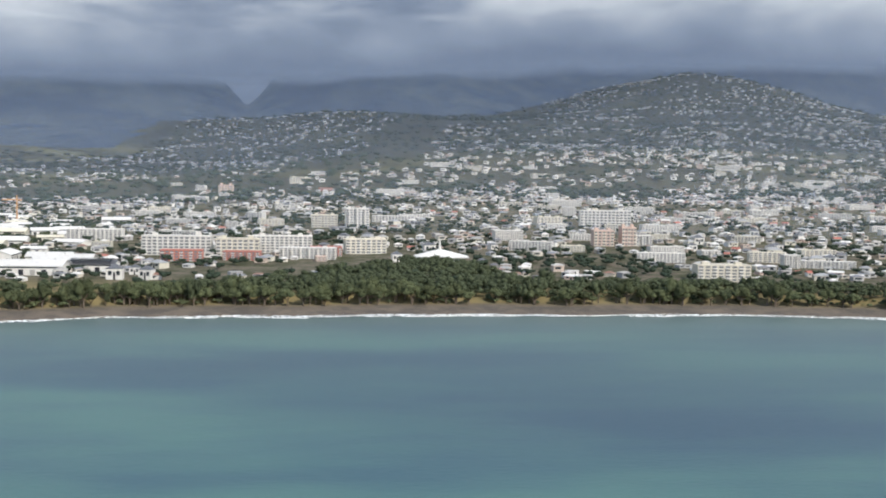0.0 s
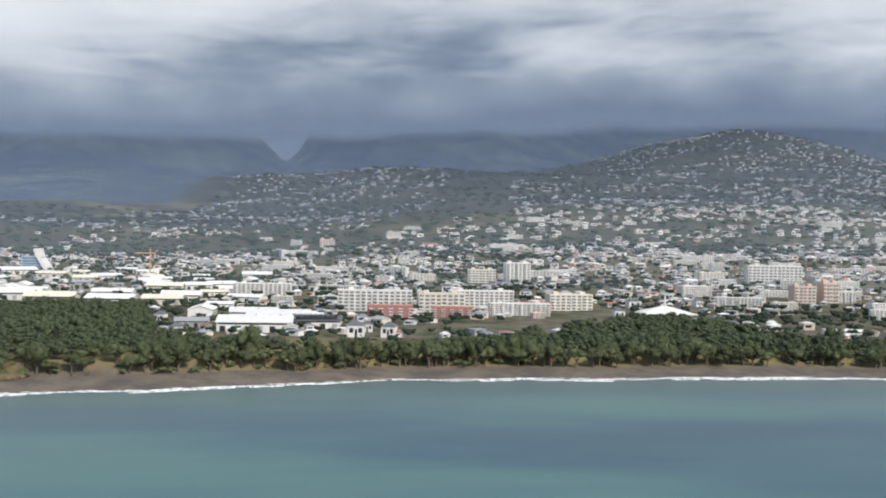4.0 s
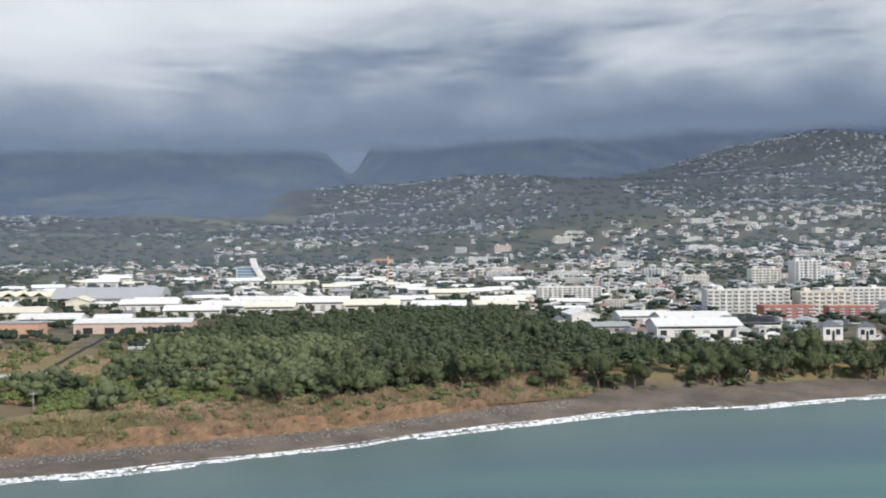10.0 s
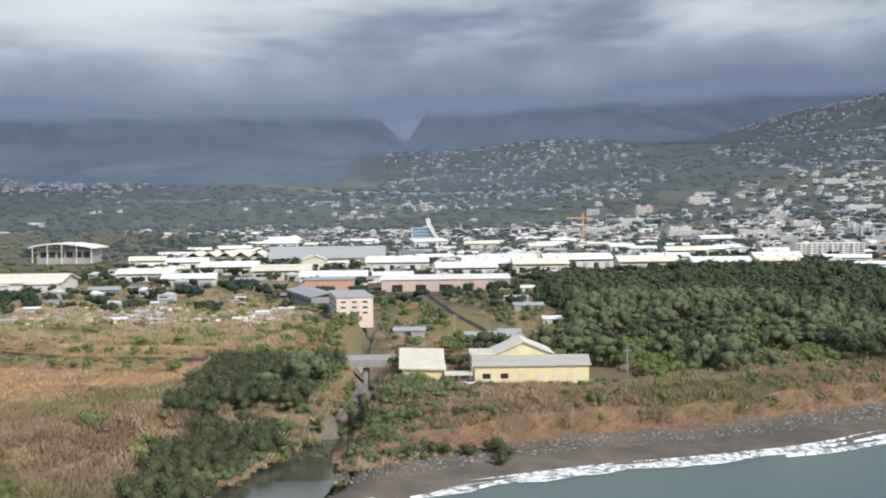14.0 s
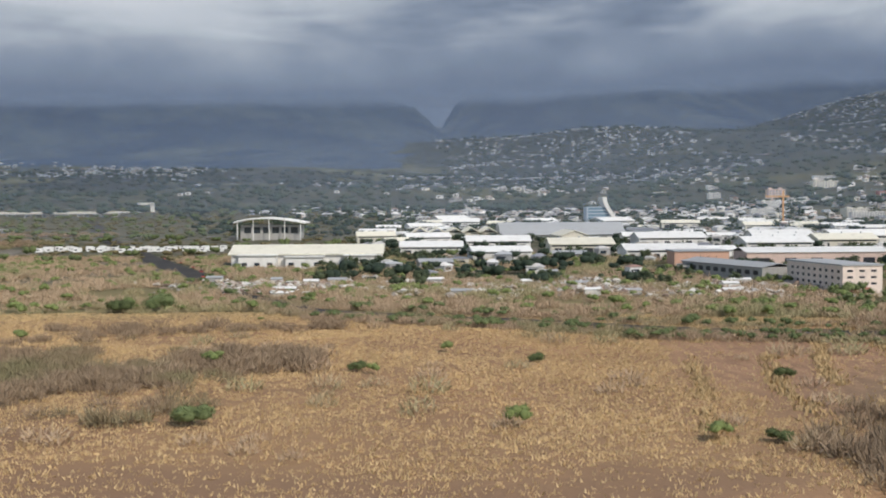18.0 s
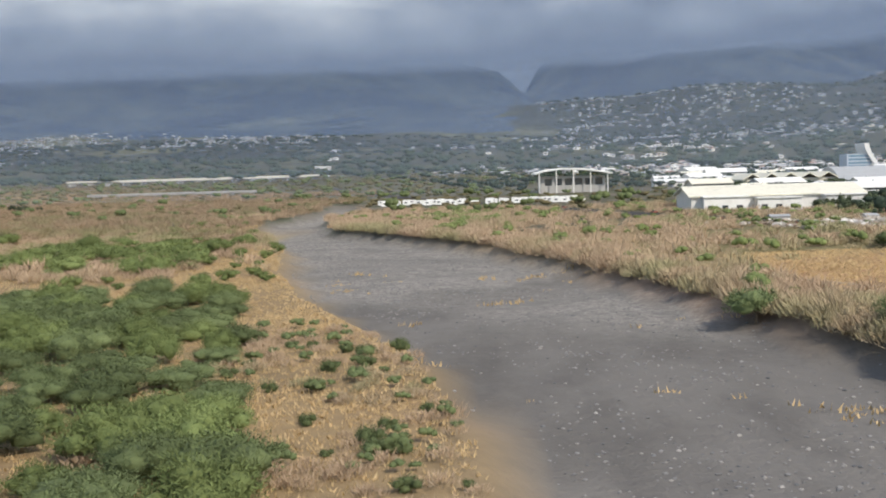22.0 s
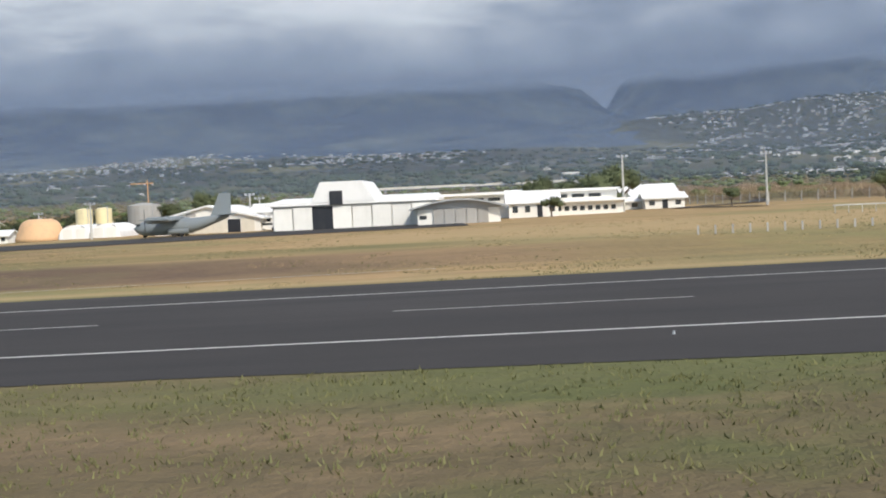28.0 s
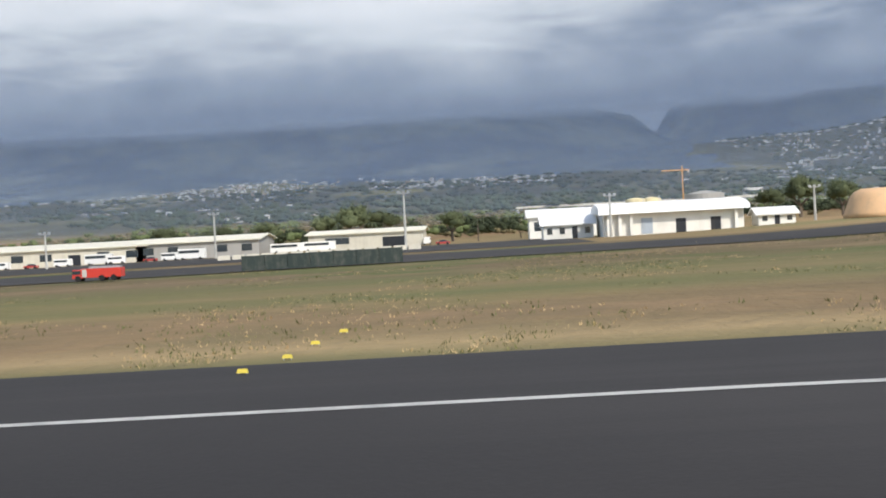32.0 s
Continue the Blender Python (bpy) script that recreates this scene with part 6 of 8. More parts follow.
def glass_tower():
    z = gz1(-400, 1110)
    t = thing("glass_office", "office building with blue curtain glass and a leaning curved frame", "office building")
    Geo().box(-413, -396, 1106, 1122, z - 3, z + 12).ob("body", M_BLUEGREY, t)
    for k in range(5):
        Geo().box(-412, -397, 1105.9, 1106.1, z + 0.6 + k * 2.3, z + 2.3 + k * 2.3).ob("glass_band", M_BLUEGL, t)
    n = 10
    arc = [(-396 - 9 * math.cos(math.pi * 0.5 * k / n) + 9, z + 19 * (1 - k / n) ** 0.8) for k in range(n + 1)]
    ring = arc + [(x + 3.2, zz) for x, zz in reversed(arc)]
    Geo().loft([[(x - 6, y, zz) for x, zz in ring] for y in (1104, 1124)]).ob("curved_frame", M_WHITE, t)


white_warehouse()
arch_building()
vault_hall()
store_block()
yellow_farm()
church()
glass_tower()
tower_crane(-292, 1040, 34, 12, "slender construction crane above the white halls")
TAKEN += [(-580, 675, 34), (-620, 908, 32), (-460, 885, 36), (-516, 880, 26), (-428, 552, 16), (-440, 590, 20), (-400, 662, 28), (-443, 646, 12), (46, 707, 20), (-400, 1114, 16), (-390, 416, 26), (-412, 560, 8), (-400, 500, 8), (-420, 760, 10), (-408, 620, 9)]

# large halls by the coast, with solar panels on one roof
W = [warehouse(34, 22, 5.2, M_WHITE, M_ROOFW, label="white warehouse with a bright metal roof"),
     warehouse(26, 18, 4.6, M_CREAM, M_ROOFY, label="cream warehouse with a pale sheet roof"),
     warehouse(40, 24, 5.6, M_WHITE, M_ROOFW, bays=6, label="long white hall with roller doors and roof vents"),
     warehouse(22, 16, 4.2, M_GREY, M_ROOFG, label="grey metal-clad workshop hall with doors"),
     warehouse(28, 20, 5.0, M_WHITE, M_ROOFD, label="white hall with a dark sheet roof")]
spots = [[] for _ in W]
fixed = [(2, -168, 625, 0, 0.95), (0, -160, 660, 2, 1.0), (4, -140, 642, 0, 0.9), (0, -175, 690, 4, 0.9), (3, -200, 640, 8, 0.8), (3, -205, 612, 5, 0.7), (2, -330, 800, 3, 1.1), (1, -300, 772, 0, 1.2), (0, -388, 745, 2, 1.0), (1, -352, 765, 0, 1.0), (0, -265, 770, -4, 1.0), (1, -236, 772, 3, 0.9), (2, -420, 800, 2, 1.0), (0, -500, 780, 0, 1.0), (0, -530, 735, 0, 0.9), (1, -470, 735, 0, 1.0), (2, -445, 700, 2, 0.9), (0, -505, 700, 6, 0.8), (3, -530, 660, 8, 0.8)]
for k, x, y, a, s in fixed:
    s *= 0.9
    if claim(x, y, 15 * s):
        spots[k].append((x, y, a, (s, s, s)))
rng = np.random.default_rng(21)
for tries in range(1500):
    x, y = rng.uniform(-560, -190), rng.uniform(680, 1120)
    s = rng.uniform(0.42, 0.85)
    k = int(rng.choice([0, 0, 1, 2, 3, 4], p=[0.25, 0.2, 0.2, 0.15, 0.12, 0.08]))
    if -366 < x < -205 and y < 765:
        continue
    if sum(map(len, spots)) < 92 and lumps(x, y, 45, 19.0) > -0.35 and claim(x, y, 15 * s):
        spots[k].append((x, y, rng.choice([0, 0, 90, 24]) + rng.normal(0, 7), (s, s * rng.uniform(0.7, 1.0), s * rng.uniform(0.8, 1.25))))
for ob, sp in zip(W, spots):
    put(ob, sp, False)
g = Geo()
for i in range(9):
    for j in range(4):
        g.box(-152 + i * 2.5, -149.9 + i * 2.5, 633 + j * 2.2, 634.9 + j * 2.2, gz1(-140, 642) + 5.6 + j * 0.28, gz1(-140, 642) + 5.75 + j * 0.28)
solar = thing("solar_array", "rows of dark solar panels on a hall roof", "solar panels")
g.ob("panels", M_GLASS, solar)

# apartment blocks
A = [apartment(44, 11, 6, M_WHITE, M_WHITE, "long white apartment slab with open galleries"),
     apartment(26, 11, 5, M_CREAM, M_WHITE, "cream plastered apartment block with balconies"),
     apartment(22, 12, 8, M_WHITE, M_GREY, "tall white apartment tower with balconies"),
     apartment(30, 10, 4, M_RED, M_WHITE, "red and white low apartment block", stair=False),
     apartment(18, 12, 5, M_PINK, M_CREAM, "salmon-coloured apartment block with balconies"),
     apartment(16, 11, 4, M_BLUEGREY, M_WHITE, "pale blue-grey apartment block with balconies")]
spots = [[] for _ in A]
fixed = [(0, -112, 740, 0, (0.95, 1, 1)), (1, -75, 735, 3, (1, 1, 1.1)), (3, -104, 704, 3, (0.8, 1, 0.8)), (3, -70, 712, -4, (0.9, 1, 0.8)), (0, -50, 760, 2, (0.9, 1, 0.9)), (3, -22, 740, 5, (0.8, 1, 0.9)), (1, 2, 760, 8, (1, 1, 0.85)), (0, -32, 722, -2, (0.8, 1, 0.55)), (2, -4, 962, 4, (0.85, 1, 1.0)), (1, -30, 970, 0, (0.8, 1, 0.9)), (4, 168, 830, 0, (0.8, 1, 1.1)), (4, 186, 832, 0, (0.7, 1, 1.2)), (0, 105, 862, 6, (0.5, 1, 0.6)), (1, 190, 622, 0, (1.1, 1, 0.8)), (0, -185, 850, 0, (0.9, 1, 0.7)), (0, 200, 980, -5, (1, 1, 1.2)), (1, 215, 1040, 0, (1.4, 1, 1)), (4, -165, 1475, 0, (1.2, 1, 1.2))]
for k, x, y, a, s in fixed:
    claim(x, y, 11)
    spots[k].append((x, y, a, s))
TAKEN += [(-45, 660, 30), (-90, 640, 20)]
for tries in range(4000):
    y = rng.uniform(640, 1700)
    x = rng.uniform(-260, 640) if y < 1250 else rng.uniform(-300, 900)
    if y < wood_edge(x) + 14 or sum(map(len, spots)) >= 185:
        continue
    if lumps(x, y, 110, 9.0) < -0.15 or grove(x, y) or (y > 1300 and x < -200 and rng.uniform() < 0.5):
        continue
    if claim(x, y, 11):
        k = int(rng.choice(6, p=[0.27, 0.3, 0.2, 0.01, 0.08, 0.14]))
        s = rng.uniform(0.42, 0.78)
        spots[k].append((x, y, rng.normal(0, 12), (s * rng.uniform(0.9, 1.4), s, s * rng.uniform(0.5, 0.9))))
for ob, sp in zip(A, spots):
    put(ob, sp, False)

# houses: the nearer ones each a thing, the far hillsides as one body of small houses
H = [house(9, 7, 3.4, M_WHITE, M_ROOFW, True, "white house with a pale hipped metal roof"),
     house(11, 8, 4.6, M_CREAM, M_ROOFG, True, "cream two-storey house with a grey hipped roof"),
     house(8, 7, 3.2, M_WHITE, M_RED, False, "white house with a red gabled metal roof"),
     house(12, 8, 3.6, M_PINK, M_ROOFW, False, "pinkish house with a white gabled roof"),
     house(9, 8, 5.2, M_WHITE, M_ROOFD, True, "white villa with a dark hipped roof")]
spots = [[] for _ in H]
count = 0
for tries in range(6000):
    y = 575 + 700 * rng.uniform(0, 1) ** 1.3
    x = rng.uniform(-260, 560)
    if count >= 340 or y < max(coast(x) + 95, wood_edge(x) + 6) or lumps(x, y, 90, 14.0) < -0.45 or grove(x, y):
        continue
    if claim(x, y, 5.0):
        s = rng.uniform(0.6, 0.95)
        spots[int(rng.choice(5, p=[0.34, 0.24, 0.12, 0.12, 0.18]))].append((x, y, rng.normal(0, 25), (s, s, s * rng.uniform(0.8, 1.2))))
        count += 1
for ob, sp in zip(H, spots):
    put(ob, sp, False)


def far_houses(name, n, region, seed, big=1.0, label=""):
    """Hundreds of small far houses, joined: walls, roof and a dark window strip each."""
    r = np.random.default_rng(seed)
    g = Geo()
    made, tries = 0, 0
    cells = set()
    while made < n and tries < n * 14:
        tries += 1
        x, y = region(r)
        cell = (int(x // (8 * big)), int(y // (9 * big)))
        if cell in cells:
            continue
        cells.add(cell)
        if any((x - a) ** 2 + (y - b) ** 2 < (c + 4) ** 2 for a, b, c in TAKEN[:400]) and y < 1700:
            continue
        if y < 1700 and grove(x, y):
            continue
        z = gz1(x, y)
        a, b, h = r.uniform(2.6, 5.2) * big, r.uniform(2.6, 4.2) * big, r.uniform(2.4, 5.0) * big
        t = r.normal(0, 0.35)
        c, s = math.cos(t), math.sin(t)
        P = lambda u, v, w: (x + u * c - v * s, y + u * s + v * c, z + w)
        g.mesh_faces([P(-a, -b, -4), P(a, -b, -4), P(a, b, -4), P(-a, b, -4), P(-a, -b, h), P(a, -b, h), P(a, b, h), P(-a, b, h)], [(0, 1, 5, 4), (1, 2, 6, 5), (2, 3, 7, 6), (3, 0, 4, 7)], 0)
        o = 0.4
        rh = r.choice([0.25, 1.0, 1.6]) * big
        g.mesh_faces([P(-a - o, -b - o, h), P(a + o, -b - o, h), P(a + o, b + o, h), P(-a - o, b + o, h), P(-a * 0.4, 0, h + rh), P(a * 0.4, 0, h + rh)], [(0, 1, 5, 4), (1, 2, 5), (2, 3, 4, 5), (3, 0, 4), (3, 2, 1, 0)], 1)
        g.face([P(-a * 0.75, -b - 0.06, h * 0.35), P(a * 0.75 * r.uniform(-0.2, 1), -b - 0.06, h * 0.35), P(a * 0.75 * 0.6, -b - 0.06, h * 0.75), P(-a * 0.75, -b - 0.06, h * 0.75)], 2)
        made += 1
    return tagged(g.ob(name, [M_WALLS, M_ROOFS, M_GLASS]), label=label, category="houses", kind="stuff")


def hillside(r):
    while True:
        y = 1250 + 2750 * r.uniform() ** 1.1
        x = r.uniform(-0.55 * y - 500, 0.5 * y + 200)
        dens = 0.2 + 0.7 * lumps(x, y, 190, 4.0) + 0.9 * lumps(x, y, 70, 6.0)
        if x > 0 and y < 2200:
            dens += 0.4
        if y > 2200:
            dens -= 0.1
        if y > 3500 and x < 560:
            dens -= 2.0
        if x < -350 - 0.1 * y:
            dens -= 0.5
        if x < -480 and y > 2450:
            dens -= 2.0
        if x < -640 and y < 2000:
            dens -= 0.45
        if x > 520 and 2200 < y < 3900:
            dens += 0.35
        if abs(x + 240) < 380 and 2700 < y < 3450:
            dens += 0.3
        if abs(x - 90 - (y - 2400) * 0.12) < 70 and 1700 < y < 3400:
            dens -= 1.2
        if r.uniform() < dens:
            return x, y


def plain(r):
    while True:
        y = r.uniform(600, 1500)
        x = r.uniform(-0.2 * y - 420, 0.45 * y + 250)
        if y < max(coast(x) + 95, wood_edge(x) + 5) or (x < -560 and y < 1320) or (-445 < x < -360 and y < 660):
            continue
        if r.uniform() < 0.55 + 0.6 * lumps(x, y, 70, 3.0):
            return x, y


far_houses("plain_houses", 1900, plain, 31, 0.66, "dense low white and cream town houses on the plain")
far_houses("hill_houses", 5400, hillside, 32, 0.74, "hundreds of small pale houses scattered over green slopes")
far_houses("settlement_houses", 240, lambda r: (r.normal(-1075, 75), r.normal(2480, 110)), 33, 0.85, "cluster of white houses on a distant terrace")
far_houses("settlement_houses", 260, lambda r: (r.normal(-1560, 150), r.normal(2650, 120)), 34, 0.85, "bright hillside village in the distance")

# sheds scattered among trees between the creek road and the halls
rng = np.random.default_rng(43)
for k in range(22):
    x, y = rng.uniform(-432, -366), rng.uniform(478, 640)
    if not claim(x, y, 5):
        continue
    s = thing("low_shed", "low shed with a grey corrugated roof among trees", "shed", "sheds among the trees")
    a, b, h, z = rng.uniform(2.5, 6.5), rng.uniform(1.5, 2.5), rng.uniform(1.4, 2.2), gz1(x, y)
    Geo().box(x - a, x + a, y - b, y + b, z - 0.5, z + h).ob("wall", [M_GREY, M_CREAM, M_WHITE][k % 3], s)
    Geo().gable(x - a, x + a, y - b, y + b, z + h + 0.05, 0.7, over=0.3, thick=0.1).ob("roof", [M_ROOFG, M_ROOFW, M_ROOFG][k % 3], s)
    Geo().box(x - a * 0.3, x + a * 0.1, y - b - 0.05, y - b + 0.05, z, z + h * 0.8).ob("door", M_DARK, s)

# yard of rubble and shacks
rng = np.random.default_rng(44)
g = Geo()
for k in range(4200):
    t = rng.uniform(0, 1)
    x, y = -590 + 150 * t + rng.normal(0, 10), 572 - 26 * t + rng.normal(0, 12)
    if along(CREEK, x, y) > 0:
        continue
    if lumps(x, y, 9, 45.0) < -0.2:
        continue
    s = 0.25 + 1.1 * rng.uniform() ** 2.2
    v = ICO_V * rng.uniform(0.5, 1.3, (len(ICO_V), 1)) * s * np.array([1, 1, 0.6])
    g.mesh_faces([tuple(p + np.array([x, y, gz1(x, y) + 0.6 + 1.3 * max(0.0, float(lumps(x, y, 11, 46.0)))])) for p in v], ICO_F)
rubble_mat = tinted("rubble", [(0.52, 0.48, 0.42), (0.36, 0.32, 0.27), (0.66, 0.63, 0.58), (0.28, 0.2, 0.15), (0.42, 0.36, 0.3)], rough=0.95)
tagged(g.ob("rubble", rubble_mat), label="heaps of pale broken stone and scrap in a yard", category="rubble", kind="stuff")
for k in range(26):
    x, y = rng.uniform(-595, -450), rng.uniform(535, 610)
    if not claim(x, y, 4):
        continue
    s = thing("shack", "small makeshift shack with a metal roof in the yard", "shack", "shacks in the yard")
    a, b, h, z = rng.uniform(1.2, 3.0), rng.uniform(1, 2), rng.uniform(1.2, 1.9), gz1(x, y)
    Geo().box(x - a, x + a, y - b, y + b, z - 0.5, z + h).ob("wall", [M_WHITE, M_GREY, M_CREAM][k % 3], s)
    Geo().gable(x - a, x + a, y - b, y + b, z + h + 0.05, 0.4, over=0.2, thick=0.08).ob("roof", [M_ROOFW, M_ROOFG][k % 2], s)
for k in range(110):
    x, y = -704 + rng.uniform(0, 84), 772 + rng.uniform(0, 26)
    if claim(x, y, 2.0):
        s = thing("caravan", "white caravan or container in a parking yard", "caravan", "white boxes in the yard")
        z = gz1(x, y)
        Geo().box(x - 1.6, x + 1.6, y - 0.8, y + 0.8, z + 0.25, z + 2.0, taper=0.08).ob("body", M_ROOFW, s)
        Geo().box(x - 0.9, x + 0.3, y - 0.85, y - 0.7, z + 1.0, z + 1.5).ob("window", M_GLASS, s)

# ---- vegetation ----
def fan(P, A, B, C, name, mat, solid=()):
    """A mesh of loose triangles (P plus three offsets each) round some solid cores."""
    n = len(P)
    tri = np.stack([P + A, P + B, P + C], 1).reshape(-1, 3)
    cv = [v for v in solid]
    V = np.concatenate(cv + [tri]) if cv else tri
    f = [tuple(q + k * len(ICO_V) for q in face) for k in range(len(cv)) for face in ICO_F]
    o = len(cv) * len(ICO_V)
    d = bpy.data.meshes.new(name)
    d.from_pydata([], [], [])
    loops = np.concatenate([np.array(f, np.int32).reshape(-1), np.arange(o, o + 3 * n, dtype=np.int32)])
    d.vertices.add(len(V))
    d.vertices.foreach_set("co", V.astype(np.float32).ravel())
    d.loops.add(len(loops))
    d.loops.foreach_set("vertex_index", loops)
    d.polygons.add(len(loops) // 3)
    d.polygons.foreach_set("loop_start", np.arange(0, len(loops), 3, dtype=np.int32))
    d.update(calc_edges=True)
    d.materials.append(mat)
    return d


def crown_data(seed, lobes, leaves, size, mat, flat=0.75, leaf=0.35, core=0.8, slim=0.3, lift=0.15):
    """A crown of about the given radius: uneven lobes with a core each, covered by many small slender leaf sprays."""
    r = np.random.default_rng(seed)
    P, A, B, C, cores = [], [], [], [], []
    sq = np.array([1, 1, flat])
    for k in range(lobes):
        a, d = r.uniform(0, 2 * math.pi), r.uniform(0.15, 0.62)
        c = np.array([d * math.cos(a), d * math.sin(a), r.uniform(-0.15, 0.45) * flat])
        rad = r.uniform(0.3, 0.52)
        if core:
            cores.append((ICO_V * r.uniform(0.7, 1.15, (len(ICO_V), 1)) * rad * core * sq + c) * size)
        n = r.normal(size=(leaves, 3))
        n /= np.linalg.norm(n, axis=1, keepdims=True)
        low = n[:, 2] < -0.45
        n[low, 2] *= -0.5
        p = c + n * rad * r.uniform(0.78, 1.14, (leaves, 1)) * sq
        u = np.cross(n, r.normal(size=(leaves, 3)))
        u /= np.linalg.norm(u, axis=1, keepdims=True) + 1e-6
        w = np.cross(n, u)
        tip = u * 0.75 + n * r.uniform(-0.1, 0.9, (leaves, 1)) + np.array([0, 0, lift])
        s = leaf * r.uniform(0.45, 1.0, (leaves, 1))
        P.append(p * size)
        A.append((tip * s) * size)
        B.append((w * s * slim - tip * s * 0.45) * size)
        C.append((-w * s * slim - tip * s * 0.3) * size)
    return fan(np.concatenate(P), np.concatenate(A), np.concatenate(B), np.concatenate(C), "crown", mat, cores)


def brush_data(seed, twigs, mat, width=0.03, high=0.95):
    """A leafless thicket of about unit radius: a mound of fine twigs pointing up and outwards."""
    r = np.random.default_rng(seed)
    n = r.normal(size=(twigs, 3))
    n[:, 2] = np.abs(n[:, 2])
    n /= np.linalg.norm(n, axis=1, keepdims=True)
    base = n * (r.uniform(0.15, 1.0, (twigs, 1)) ** 0.5) * np.array([0.9, 0.9, 0.62 * high])
    tip = n * np.array([0.35, 0.35, 0.2]) + r.normal(0, 0.3, (twigs, 3)) + np.array([0, 0, 0.55])
    tip *= r.uniform(0.3, 0.6, (twigs, 1)) * high / np.linalg.norm(tip, axis=1, keepdims=True)
    w = r.normal(size=(twigs, 3)) * np.array([1, 1, 0.3])
    w *= width / np.linalg.norm(w, axis=1, keepdims=True)
    return fan(base, tip, w, -w, "brush", mat)


def trunk_data(seed, h, r0, limbs=4, spread=0.5):
    r = np.random.default_rng(seed)
    g = Geo()
    mid = (r.normal(0, 0.08), r.normal(0, 0.08), h * 0.55)
    g.tube((0, 0, -0.4), mid, r0, r0 * 0.75, 7)
    for k in range(limbs):
        a = 2 * math.pi * k / limbs + r.uniform(-0.4, 0.4)
        g.tube(mid, (spread * math.cos(a), spread * math.sin(a), h * r.uniform(0.9, 1.15)), r0 * 0.6, r0 * 0.25, 5)
    return g.data("trunk", M_BARK)


def tree(name, label, crown, trunk, height, category="tree", group="trees"):
    t = thing(name, label, category, group)
    tr = new("trunk", trunk)
    tr.parent = t
    cr = new("crown", crown)
    cr.parent, cr.location = t, (0, 0, height)
    return t


TREES = [
    tree("tree", "broad dark green coastal tree", crown_data(1, 8, 110, 2.6, M_LEAFE, leaf=0.17), trunk_data(1, 2.6, 0.22, 4, 1.0), 2.9),
    tree("tree", "dense dark green tree with uneven crown", crown_data(2, 9, 110, 2.9, M_LEAFE, flat=0.9, leaf=0.16), trunk_data(2, 2.4, 0.25, 5, 1.2), 2.8),
    tree("tree", "spreading olive-green tree with a low crown", crown_data(3, 8, 110, 2.4, M_LEAFE, flat=0.7, leaf=0.17), trunk_data(3, 2.2, 0.2, 4, 0.9), 2.5),
    tree("tree", "tall narrow dark tree", crown_data(4, 7, 100, 1.7, M_LEAF, flat=1.7, leaf=0.18), trunk_data(4, 2.0, 0.18, 3, 0.5), 2.9),
]
BUSHES = [
    tree("bush", "feathery bright green acacia bush", crown_data(11, 10, 190, 2.3, M_LEAFB, flat=0.8, leaf=0.12, core=0.8), trunk_data(11, 1.2, 0.12, 5, 0.8), 1.0, "bush", "bushes"),
    tree("bush", "dense dark green acacia bush", crown_data(12, 10, 190, 2.6, M_LEAFO, flat=0.75, leaf=0.11, core=0.8), trunk_data(12, 1.2, 0.14, 5, 1.0), 1.1, "bush", "bushes"),
    tree("bush", "dry brown leafless thicket", crown_data(13, 9, 260, 2.0, M_SCRUB, flat=0.7, leaf=0.2, core=0.0, slim=0.12), trunk_data(13, 1.0, 0.1, 6, 0.8), 0.8, "bush", "bushes"),
    tree("bush", "large feathery olive-green acacia bush", crown_data(14, 17, 460, 2.6, M_LEAFO, flat=0.9, leaf=0.074, core=0.68, slim=0.2, lift=0.3), trunk_data(14, 1.3, 0.12, 6, 0.9), 1.1, "bush", "bushes"),
    tree("bush", "large feathery light green acacia bush", crown_data(15, 17, 460, 2.5, M_LEAFB, flat=0.85, leaf=0.074, core=0.68, slim=0.2, lift=0.3), trunk_data(15, 1.3, 0.12, 6, 0.9), 1.0, "bush", "bushes"),
]


def scatter(models, spots):
    used = [False] * len(models)
    for k, x, y, s, sz in spots:
        m = pose(x, y, gz1(x, y) - 0.05, 0, 0, (x * 37 + y * 53) % 360) @ Matrix.Diagonal((s, s, s * sz, 1))
        if used[k]:
            copy_thing(models[k], m)
        else:
            models[k].matrix_basis = m
            used[k] = True


def free(x, y, r=1.5):
    return not any((x - a) ** 2 + (y - b) ** 2 < (r + c * 0.75) ** 2 for a, b, c in TAKEN)


def on_road(x, y):
    for line, w in ((([-597, 600], [-582, 549], [-560, 500], [-500, 462], [-440, 443], [-405, 443], [-360, 480], [-300, 540]), 6.5), (([-640, 720], [-597, 600]), 6.5), (([-390, 470], [-400, 560], [-410, 680]), 5)):
        for a, b in zip(line, line[1:]):
            ax, ay, bx, by = *a, *b
            t = np.clip(((x - ax) * (bx - ax) + (y - ay) * (by - ay)) / ((bx - ax) ** 2 + (by - ay) ** 2), 0, 1)
            if math.hypot(x - ax - t * (bx - ax), y - ay - t * (by - ay)) < w:
                return True
    return False


rng = np.random.default_rng(61)
forest, tries = [], 0
while len(forest) < 3900 and tries < 40000:
    tries += 1
    x = rng.uniform(-440, 420)
    y = float(coast(x)) + rng.uniform(24 if x < -150 else 18, 330)
    if y > wood_edge(x) + rng.normal(0, 5) or not free(x, y) or on_road(x, y):
        continue
    dd = y - float(coast(x))
    if -418 < x < -378 and y < 412:
        continue
    if x < -362 and (dd < 70 and rng.uniform() < 0.7):
        continue
    if -372 < x < -325 and y < 470 and rng.uniform() < 0.75:
        continue
    if abs(x + 40) < 28 and 628 < y < 668:
        continue
    forest.append((x, y, dd))
forest.sort(key=lambda f: (f[1] - coast(f[0])) + 0.02 * abs(f[0] + 250))
